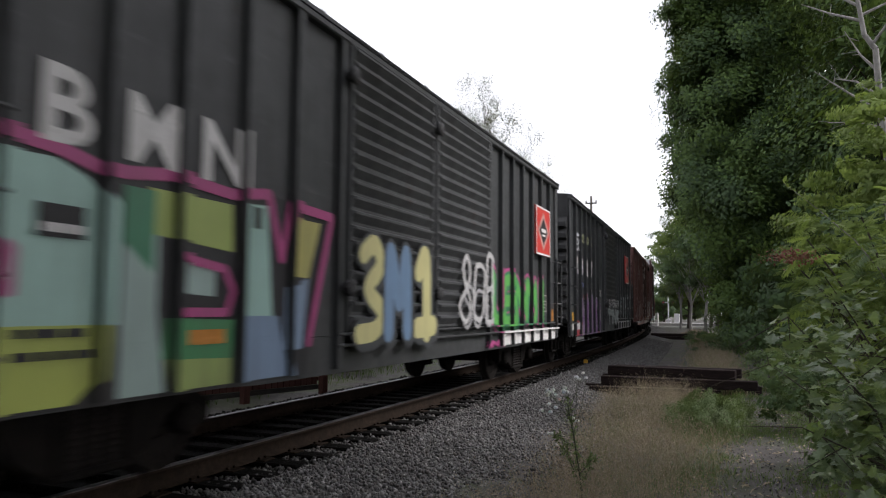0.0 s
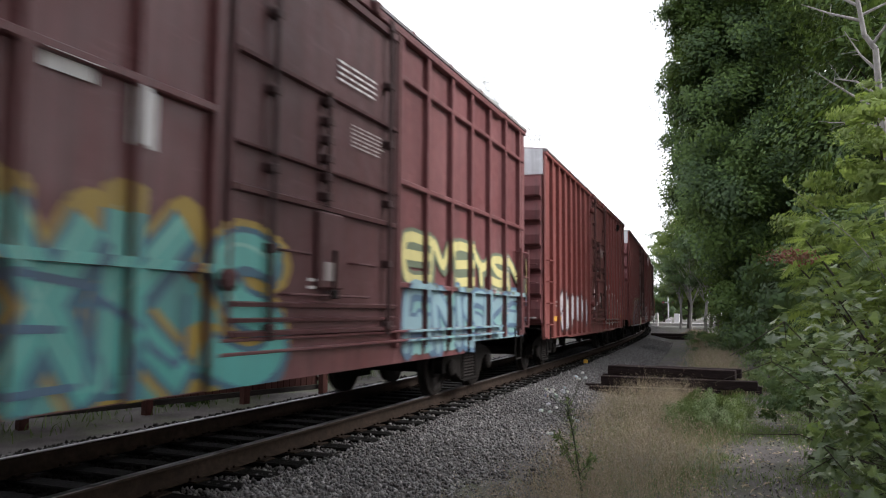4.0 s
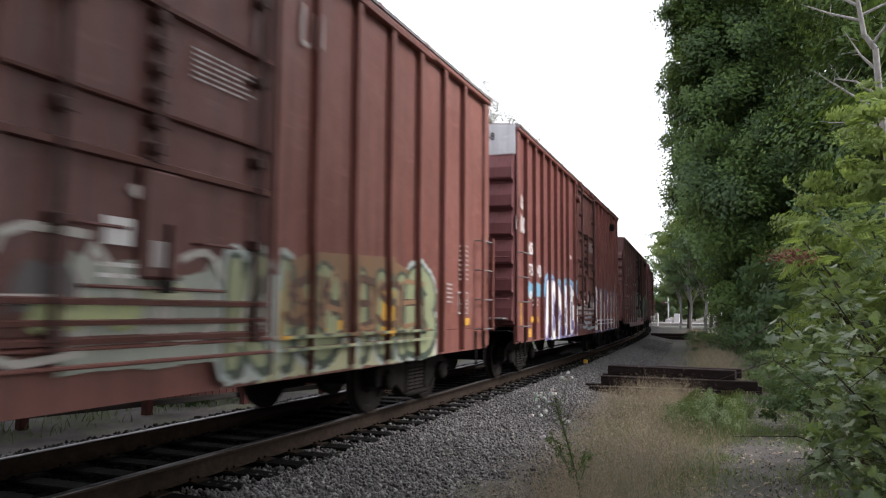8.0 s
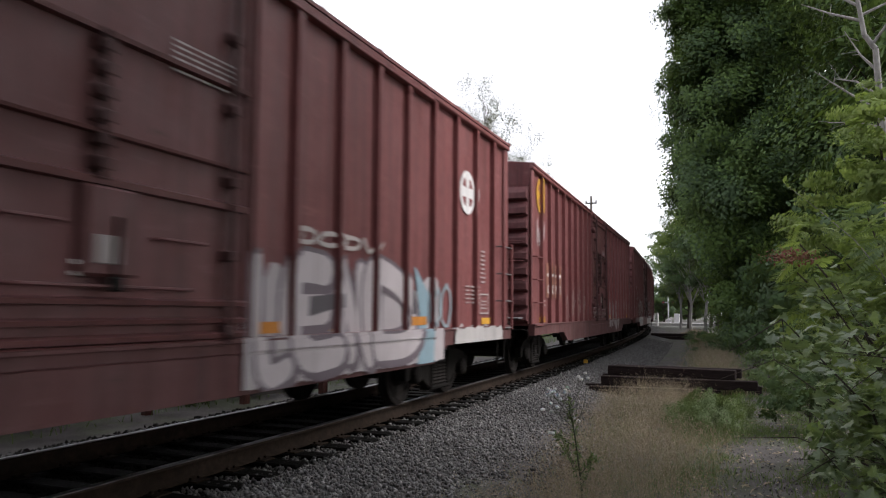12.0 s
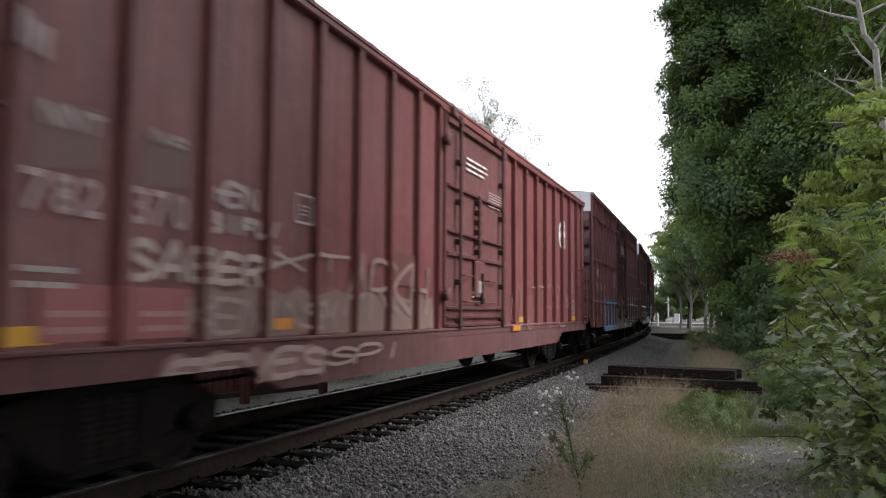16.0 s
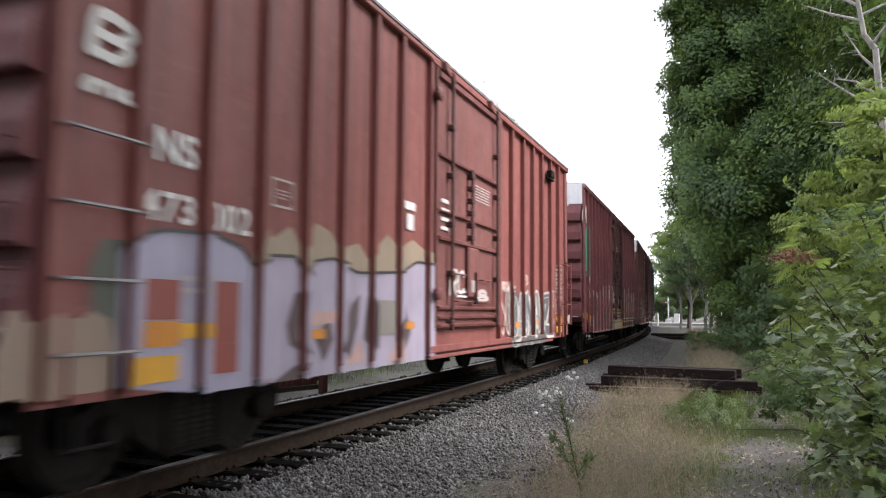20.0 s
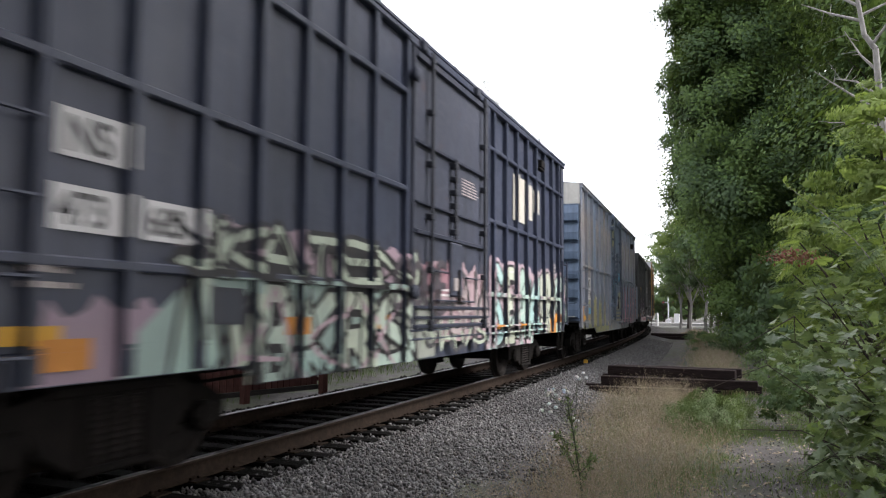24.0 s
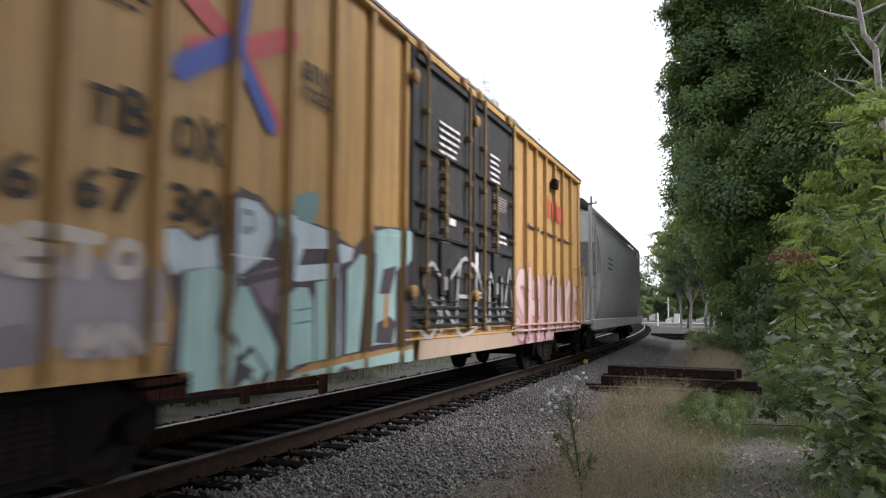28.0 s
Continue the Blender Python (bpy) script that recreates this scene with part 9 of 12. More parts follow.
add_car(8.3, 18.05, 4.24, name="long_red_car", col=(0.185, 0.060, 0.058), **dict(longred, nose=0.0, door=(7.5, 10.45), pa=(0.9, 1.75, 2.57, 3.4, 4.22, 5.04, 5.88, 6.7), pb=(11.22, 12.04, 12.9, 13.75, 14.59, 15.47, 16.35, 17.22)), label="long faded red boxcar with grey bubble graffiti", marks=plain_marks(18.0, 10.5, 1) + logo(15.98, 3.33) + [
    ("rect", "letter_block", 0.9, 2.25, 0.2, 0.24, WHITE_PAINT), ("rect", "letter_block", 1.2, 2.25, 0.2, 0.24, WHITE_PAINT), ("txt", "782", 0.90, 1.92, 0.22),
    ("txt", "243", 1.66, 1.92, 0.22), ("rect", "pale_panel", 1.6, 1.1, 0.62, 0.34, pot((0.34, 0.10, 0.10))), ("bars", 1.7, 1.15, 0.4, 0.2, 2),
    ("rect", "pale_panel", 0.7, 1.1, 0.62, 0.34, pot((0.34, 0.10, 0.10))), ("box", 3.4, 2.2, 0.32, 0.28), ("bars", 8.2, 3.4, 1.0, 0.25, 3),
    ("poly", (0.17, 0.17, 0.165), 1, [(2.52, 0.68), (2.65, 1.62), (3.16, 1.98), (4.15, 1.99), (5.0, 1.87), (5.78, 1.8), (5.85, 0.68), (3.84, 0.64)]),
    ("word", "CSTO", (2.54, 3.4, 4.21, 4.92, 5.9), 1.02, 1.9, (0.21, 0.21, 0.205), (0.50, 0.48, 0.43), dict(fat=0.48, thick=0.05)),
    ("line", (0.48, 0.46, 0.42), 0.06, [(2.52, 0.7), (2.56, 1.01), (2.66, 1.09)]), ("line", (0.48, 0.46, 0.42), 0.06, [(4.02, 0.65), (4.05, 0.95)]),
    ("line", (0.48, 0.46, 0.42), 0.06, [(4.45, 0.68), (4.39, 0.93)]), ("line", (0.48, 0.46, 0.42), 0.06, [(5.75, 0.7), (5.88, 0.99)]),
    ("line", (0.48, 0.46, 0.42), 0.06, [(3.33, 0.67), (3.21, 0.9), (3.35, 0.98)]), ("rect", "yellow_bar", 3.67, 1.13, 0.15, 0.45, YELLOW_PAINT),
    ("rect", "brown_plate", 5.9, 1.42, 0.49, 0.37, pot((0.045, 0.045, 0.04))), ("rect", "dark_panel", 5.89, 1.94, 0.52, 0.37, pot((0.09, 0.06, 0.05))),
    ("wash", 10.13, 15.59, 0.65, 1.02, 4, (0.40, 0.37, 0.35)),
    ("poly", (0.32, 0.35, 0.39), 2, [(10.69, 1.09), (10.65, 1.98), (11.01, 2.03), (11.31, 2.15), (11.6, 2.17), (11.94, 2.04), (12.65, 2.15), (12.81, 1.94), (13.64, 2.09), (14.42, 2.03), (15.47, 2.05), (15.49, 1.06), (12.99, 1.01)]),
    ("line", (0.50, 0.40, 0.34), 0.06, [(10.65, 1.99), (10.96, 2.02), (11.31, 2.17), (11.62, 2.17), (11.94, 2.03), (12.23, 2.13), (12.68, 2.16), (12.84, 1.96), (13.21, 1.97), (13.73, 2.12), (14.52, 2.04), (15.04, 2.1), (15.57, 1.99), (15.48, 1.23)]),
    ("word", "RHEOS", (10.79, 11.7, 12.61, 13.51, 14.42, 15.33), 1.12, 1.85, (0.42, 0.40, 0.38), None, dict(thin=0.08)),
    ("word", "EIB", (10.88, 12.21, 13.53, 14.86), 1.2, 1.79, (0.22, 0.27, 0.36), None, dict(thin=0.07)),
    ("poly", (0.24, 0.19, 0.11), 5, [(13.32, 1.03), (13.63, 1.02), (13.78, 2.06), (13.49, 2.04)]), ("rect", "yellow_bar", 11.19, 1.11, 0.18, 0.46, YELLOW_PAINT),
    ("rect", "yellow_bar", 14.31, 1.12, 0.16, 0.45, YELLOW_PAINT), ("rect", "dark_panel", 13.8, 1.23, 0.19, 0.31, BLACK_PAINT), ("wash", 10.61, 10.8, 1.1, 1.33, 1, (0.44, 0.40, 0.37))])
add_car(28.65, 17.95, 4.24, name="long_red_car", col=(0.185, 0.056, 0.055), **dict(longred, nose=0.22), label="long red boxcar with scrubbed-off pale graffiti", marks=plain_marks(17.7, 10.5, 1) + logo(15.27, 3.10) + [
    ("rect", "pale_panel", 0.88, 1.1, 0.62, 0.35, pot((0.30, 0.09, 0.09))), ("rect", "pale_panel", 1.62, 1.1, 0.6, 0.35, pot((0.30, 0.09, 0.09))),
    ("bars", 0.95, 1.15, 0.45, 0.2, 2, pot((0.40, 0.2, 0.2))), ("bars", 1.7, 1.15, 0.45, 0.2, 2, pot((0.40, 0.2, 0.2))), ("bars", 8.2, 3.4, 1.0, 0.25, 3), ("box", 3.6, 2.1, 0.3, 0.28),
    ("rect", "brown_plate", 5.8, 1.6, 0.6, 0.4, pot((0.14, 0.05, 0.04))), ("word", "RIPM", (0.59, 0.66, 0.73, 0.81, 0.88), 2.75, 2.98, (0.36, 0.27, 0.26), None, dict(thin=0.05)),
    ("poly", (0.15, 0.075, 0.065), 2, [(0.77, 2.51), (1.32, 2.57), (1.29, 2.18), (0.78, 2.1)]),
    ("word", "NNT", (0.83, 0.99, 1.16, 1.32), 2.36, 2.54, (0.36, 0.27, 0.25), None, dict(thin=0.045)),
    ("poly", (0.14, 0.07, 0.06), 2, [(1.65, 2.48), (2.14, 2.54), (2.14, 2.18), (1.64, 2.13)]), ("word", "NC", (1.73, 1.92, 2.1), 2.44, 2.57, (0.34, 0.25, 0.23), None, dict(thin=0.04)),
    ("fit", "782", 0.74, 1.31, 1.87, 2.11, pot((0.42, 0.30, 0.29))), ("fit", "370", 1.59, 2.13, 1.88, 2.13, pot((0.42, 0.30, 0.29))),
    ("word", "HEN", (2.34, 2.56, 2.79, 3.01), 2.1, 2.33, (0.40, 0.31, 0.30), None, dict(thin=0.05)),
    ("word", "BIFU", (2.35, 2.56, 2.77, 2.97, 3.18), 1.88, 2.08, (0.42, 0.33, 0.31), None, dict(thin=0.055)),
    ("word", "SABER", (1.52, 1.84, 2.16, 2.49, 2.81, 3.13), 1.46, 1.79, (0.44, 0.34, 0.31), None, dict(thin=0.065)),
    ("word", "XT", (3.13, 3.89, 4.65), 1.64, 1.89, (0.36, 0.28, 0.25), None, dict(thin=0.04)), ("wash", 2.17, 7.09, 1.06, 1.55, 7, (0.22, 0.14, 0.12)),
    ("word", "KENINSM", (2.17, 2.49, 2.82, 3.14, 3.46, 3.78, 4.11, 4.43), 1.1, 1.42, (0.34, 0.25, 0.23), None, dict(thin=0.045)),
    ("word", "ARKH", (4.55, 5.13, 5.71, 6.3, 6.88), 1.15, 1.94, (0.30, 0.22, 0.20), None, dict(thin=0.06)), ("wash", 1.77, 4.01, 0.69, 1.02, 5, (0.24, 0.13, 0.12)),
    ("word", "FEVES", (1.81, 2.25, 2.69, 3.13, 3.57, 4.01), 0.69, 0.99, (0.36, 0.26, 0.24), None, dict(thin=0.06)), ("wash", 0.66, 1.2, 0.72, 0.83, 2, (0.28, 0.17, 0.15)),
    ("word", "SPI", (4.0, 4.61, 5.22, 5.83), 0.73, 0.97, (0.34, 0.25, 0.22), None, dict(thin=0.04)),
    ("word", "OUTTRE", (10.85, 11.55, 12.25, 12.95, 13.64, 14.34, 15.04), 0.95, 1.88, (0.29, 0.19, 0.16), None, dict(thin=0.03)),
    ("rect", "orange_plate", 10.59, 0.95, 0.52, 0.11, ORANGE_PLATE), ("rect", "orange_plate", 3.21, 1.13, 0.38, 0.1, ORANGE_PLATE)])

add_car(48.14, 14.95, 4.77, name="maroon_car", **maroon, label="maroon high-sided boxcar with light blue graffiti", marks=plain_marks(14.85, 9.1, 1) + [
    ("txt", "AO", 1.02, 2.38, 0.23), ("txt", "K", 1.84, 2.38, 0.23), ("txt", "11", 1.08, 1.96, 0.23), ("txt", "50", 1.90, 1.96, 0.23), ("txt", "69", 2.72, 1.96, 0.23),
    ("end", "AOK 115069", 0.15, 4.5, 0.14), ("rect", "yellow_bar", 0.74, 1.08, 0.16, 0.45, YELLOW_PAINT), ("rect", "yellow_plate", 0.03, 0.88, 0.45, 0.16, YELLOW_PAINT),
    ("bars", 7.6, 3.55, 0.85, 0.3, 4), ("rect", "white_card", 5.45, 2.15, 0.18, 0.5, WHITE_PAINT), ("bars", 1.7, 1.25, 0.4, 0.3, 3),
    ("poly", (0.03, 0.024, 0.03), 1, [(2.31, 0.61), (2.81, 0.61), (2.94, 1.24), (2.64, 1.19), (2.41, 0.9)]),
    ("poly", (0.14, 0.36, 0.50), 1, [(2.76, 0.62), (2.82, 1.06), (2.86, 1.83), (3.48, 1.86), (5.52, 1.74), (5.85, 1.68), (5.94, 0.64), (3.9, 0.63)]),
    ("word", "HUK", (2.82, 3.87, 4.77, 5.97), 0.62, 1.81, (0.17, 0.40, 0.53), (0.05, 0.13, 0.42), dict(fat=0.42, fill2=(0.15, 0.37, 0.52), thick=0.045, sharp=True, shine=(0.35, 0.55, 0.62))),
    ("poly", (0.04, 0.03, 0.04), 1, [(4.13, 1.92), (4.57, 2.02), (5.24, 1.86), (5.43, 1.72), (4.74, 1.77)]), ("wash", 8.78, 9.65, 0.72, 1.48, 3, (0.50, 0.34, 0.08)),
    ("wash", 9.85, 10.27, 1.68, 1.85, 1, (0.50, 0.34, 0.08)), ("wash", 10.56, 11.7, 1.8, 2.07, 2, (0.50, 0.34, 0.08)), ("wash", 11.89, 12.49, 2.0, 2.3, 1, (0.50, 0.34, 0.08)),
    ("wash", 13.23, 14.98, 0.67, 1.32, 3, (0.50, 0.34, 0.08)), ("poly", (0.05, 0.03, 0.035), 2, [(9.67, 0.66), (10.89, 0.6), (13.33, 0.74), (13.31, 1.52), (11.29, 1.58), (9.72, 1.25)]),
    ("word", "AFNUE", (9.43, 10.09, 10.7, 11.63, 12.48, 13.45), 0.66, 2.04, (0.16, 0.38, 0.33), (0.05, 0.03, 0.035), dict(fat=0.4, fill2=(0.22, 0.42, 0.36))),
    ("word", "XH", (9.24, 9.5, 9.77), 1.61, 1.95, (0.44, 0.40, 0.42), None, dict(thin=0.06)), ("rect", "yellow_bar", 9.7, 1.07, 0.12, 0.43, YELLOW_PAINT),
    ("rect", "yellow_bar", 8.87, 1.38, 0.11, 0.44, YELLOW_PAINT), ("rect", "orange_bar", 13.92, 1.08, 0.24, 0.44, ORANGE_PLATE)])
add_car(65.32, 14.95, 4.77, name="maroon_car", **dict(maroon, col=(0.100, 0.033, 0.032)), label="maroon high-sided boxcar with grey and turquoise graffiti", marks=plain_marks(14.9, 9.1, 1) + [
    ("txt", "AO", 1.02, 2.38, 0.23), ("txt", "K", 1.84, 2.38, 0.23), ("txt", "11", 1.08, 1.96, 0.23), ("txt", "50", 1.90, 1.96, 0.23), ("txt", "48", 2.72, 1.96, 0.23),
    ("end", "AOK 115048", 0.15, 4.5, 0.14), ("rect", "yellow_bar", 5.62, 1.15, 0.13, 0.45, YELLOW_PAINT), ("rect", "yellow_bar", 8.85, 1.2, 0.13, 0.5, YELLOW_PAINT),
    ("bars", 7.7, 3.3, 0.85, 0.35, 4), ("rect", "white_card", 4.25, 2.65, 0.42, 0.11, WHITE_PAINT), ("rect", "white_card", 4.95, 2.5, 0.4, 0.11, WHITE_PAINT),
    ("rect", "white_card", 5.5, 2.4, 0.15, 0.3, WHITE_PAINT), ("vent", 12.3, 4.15), ("wash", -0.31, 0.37, 0.99, 1.42, 3, (0.16, 0.38, 0.55)),
    ("wash", 0.4, 5.68, 0.66, 1.65, 10, (0.27, 0.27, 0.28)), ("poly", (0.16, 0.38, 0.55), 4, [(0.52, 0.74), (0.9, 0.73), (0.94, 1.07), (0.6, 1.06)]),
    ("poly", (0.33, 0.33, 0.34), 2, [(0.45, 0.74), (0.46, 1.59), (0.63, 1.71), (0.85, 1.58), (1.12, 1.7), (1.43, 1.57), (1.71, 1.66), (2.03, 1.53), (2.47, 1.74), (2.88, 1.57), (3.31, 1.75), (3.82, 1.57), (4.53, 1.71), (5.67, 1.52), (5.69, 0.57), (2.33, 0.61)]),
    ("line", (0.035, 0.035, 0.04), 0.07, [(3.37, 1.16), (3.48, 1.3), (3.62, 1.46)]), ("line", (0.035, 0.035, 0.04), 0.07, [(3.1, 1.4), (3.32, 1.23), (3.4, 1.14)]),
    ("line", (0.035, 0.035, 0.04), 0.07, [(3.9, 1.02), (4.08, 0.8)]), ("line", (0.035, 0.035, 0.04), 0.07, [(4.89, 1.5), (5.1, 1.25), (5.3, 1.04)]),
    ("line", (0.035, 0.035, 0.04), 0.07, [(5.14, 1.13), (5.36, 0.93), (5.53, 0.73)]), ("line", (0.035, 0.035, 0.04), 0.07, [(2.2, 1.26), (2.37, 1.19), (2.54, 1.12)]),
    ("line", (0.035, 0.035, 0.04), 0.07, [(3.7, 1.5), (3.8, 1.25)]), ("line", (0.035, 0.035, 0.04), 0.07, [(4.57, 1.53), (4.64, 1.25), (4.59, 1.06)]),
    ("poly", (0.035, 0.035, 0.04), 5, [(2.87, 0.59), (3.19, 0.73), (3.49, 0.78), (3.46, 0.71), (3.24, 0.6)]),
    ("poly", (0.035, 0.035, 0.04), 5, [(4.36, 0.68), (4.58, 0.86), (4.8, 0.95), (4.86, 0.88), (4.57, 0.69)]),
    ("poly", (0.035, 0.035, 0.04), 5, [(4.13, 1.18), (4.15, 1.3), (4.27, 1.35), (4.4, 1.3), (4.41, 1.15), (4.28, 1.11)]),
    ("poly", (0.035, 0.035, 0.04), 5, [(2.3, 0.85), (2.43, 1.0), (2.55, 1.02), (2.48, 0.84)]),
    ("poly", (0.16, 0.38, 0.56), 6, [(4.16, 1.13), (4.2, 1.22), (4.35, 1.22), (4.39, 1.16), (4.28, 1.11)]), ("poly", (0.16, 0.38, 0.56), 5, [(3.4, 1.03), (3.53, 1.22), (3.57, 1.04)]),
    ("poly", (0.16, 0.38, 0.56), 5, [(3.12, 0.58), (3.47, 0.7), (3.5, 0.57)]), ("poly", (0.44, 0.44, 0.46), 3, [(3.53, 1.25), (3.7, 1.48), (3.83, 1.48), (3.81, 1.08), (3.6, 1.05)]),
    ("poly", (0.42, 0.42, 0.44), 2.5, [(3.89, 1.08), (3.9, 1.48), (4.57, 1.51), (4.57, 1.03)]), ("rect", "dark_panel", 3.04, 0.84, 0.69, 0.17, pot((0.05, 0.03, 0.025))),
    ("rect", "dark_panel", 2.26, 1.25, 0.47, 0.28, pot((0.05, 0.03, 0.025))), ("rect", "dark_panel", 4.83, 0.61, 0.32, 0.39, pot((0.05, 0.03, 0.025))),
    ("poly", (0.14, 0.36, 0.54), 6, [(1.58, 1.6), (1.98, 1.6), (2.02, 1.75), (1.61, 1.74)]), ("poly", (0.14, 0.36, 0.54), 6, [(1.72, 1.75), (1.96, 1.75), (2.0, 1.87), (1.75, 1.87)]),
    ("poly", (0.14, 0.36, 0.54), 6, [(2.39, 1.75), (2.51, 1.74), (2.56, 1.89), (2.43, 1.91)]), ("poly", (0.14, 0.36, 0.54), 6, [(3.2, 1.63), (3.39, 1.62), (3.46, 1.82), (3.25, 1.84)]),
    ("poly", (0.14, 0.36, 0.54), 6, [(4.06, 1.77), (4.29, 1.75), (4.37, 1.94), (4.12, 1.96)]), ("poly", (0.14, 0.36, 0.54), 6, [(3.89, 1.51), (4.04, 1.49), (4.12, 1.71), (3.95, 1.73)]),
    ("poly", (0.14, 0.36, 0.54), 6, [(4.7, 1.6), (4.73, 1.58), (4.82, 1.77), (4.77, 1.81)]), ("poly", (0.14, 0.36, 0.54), 6, [(4.94, 1.64), (5.06, 1.62), (5.16, 1.74), (5.02, 1.77)]),
    ("poly", (0.14, 0.36, 0.54), 6, [(2.36, 1.1), (2.68, 1.07), (2.74, 1.22), (2.4, 1.25)]), ("poly", (0.14, 0.36, 0.54), 6, [(3.46, 1.06), (3.53, 1.03), (3.6, 1.21), (3.51, 1.24)]),
    ("poly", (0.14, 0.36, 0.54), 6, [(4.11, 1.15), (4.34, 1.12), (4.42, 1.3), (4.17, 1.33)]), ("poly", (0.14, 0.36, 0.54), 6, [(3.24, 0.62), (3.43, 0.58), (3.5, 0.67), (3.3, 0.71)]),
    ("rect", "yellow_bar", 0.56, 1.06, 0.19, 0.42, YELLOW_PAINT), ("rect", "yellow_plate", -0.26, 0.84, 0.52, 0.13, YELLOW_PAINT),
    ("rect", "yellow_bar", 2.73, 1.04, 0.16, 0.44, YELLOW_PAINT), ("rect", "dark_panel", 1.5, 1.29, 0.46, 0.23, pot((0.06, 0.03, 0.025))),
    ("rect", "dark_panel", 2.3, 1.27, 0.43, 0.26, pot((0.06, 0.03, 0.025))), ("wash", 5.7, 6.64, 0.62, 1.46, 3, (0.10, 0.28, 0.42)), ("wash", 6.64, 9.46, 0.55, 1.29, 5, (0.09, 0.38, 0.35)),
    ("poly", (0.08, 0.36, 0.33), 3, [(5.99, 0.63), (9.35, 0.58), (9.35, 0.75), (5.99, 0.77)]), ("wash", 8.97, 9.94, 1.04, 1.82, 3, (0.09, 0.38, 0.35)),
    ("wash", 9.93, 14.7, 1.34, 1.97, 9, (0.09, 0.40, 0.37)), ("wash", 9.31, 14.42, 0.64, 1.7, 6, (0.24, 0.24, 0.25)),
    ("word", "CEOSO", (9.29, 10.07, 10.81, 11.87, 13.05, 14.47), 0.76, 1.89, (0.40, 0.40, 0.41), (0.03, 0.03, 0.033), dict(fat=0.4, shine=(0.52, 0.52, 0.53))),
    ("poly", (0.09, 0.38, 0.35), 2, [(7.53, 0.77), (9.32, 0.75), (9.33, 0.57), (7.54, 0.6)]), ("rect", "yellow_bar", 8.75, 1.34, 0.1, 0.42, YELLOW_PAINT),
    ("rect", "yellow_bar", 13.79, 1.06, 0.25, 0.42, YELLOW_PAINT)])
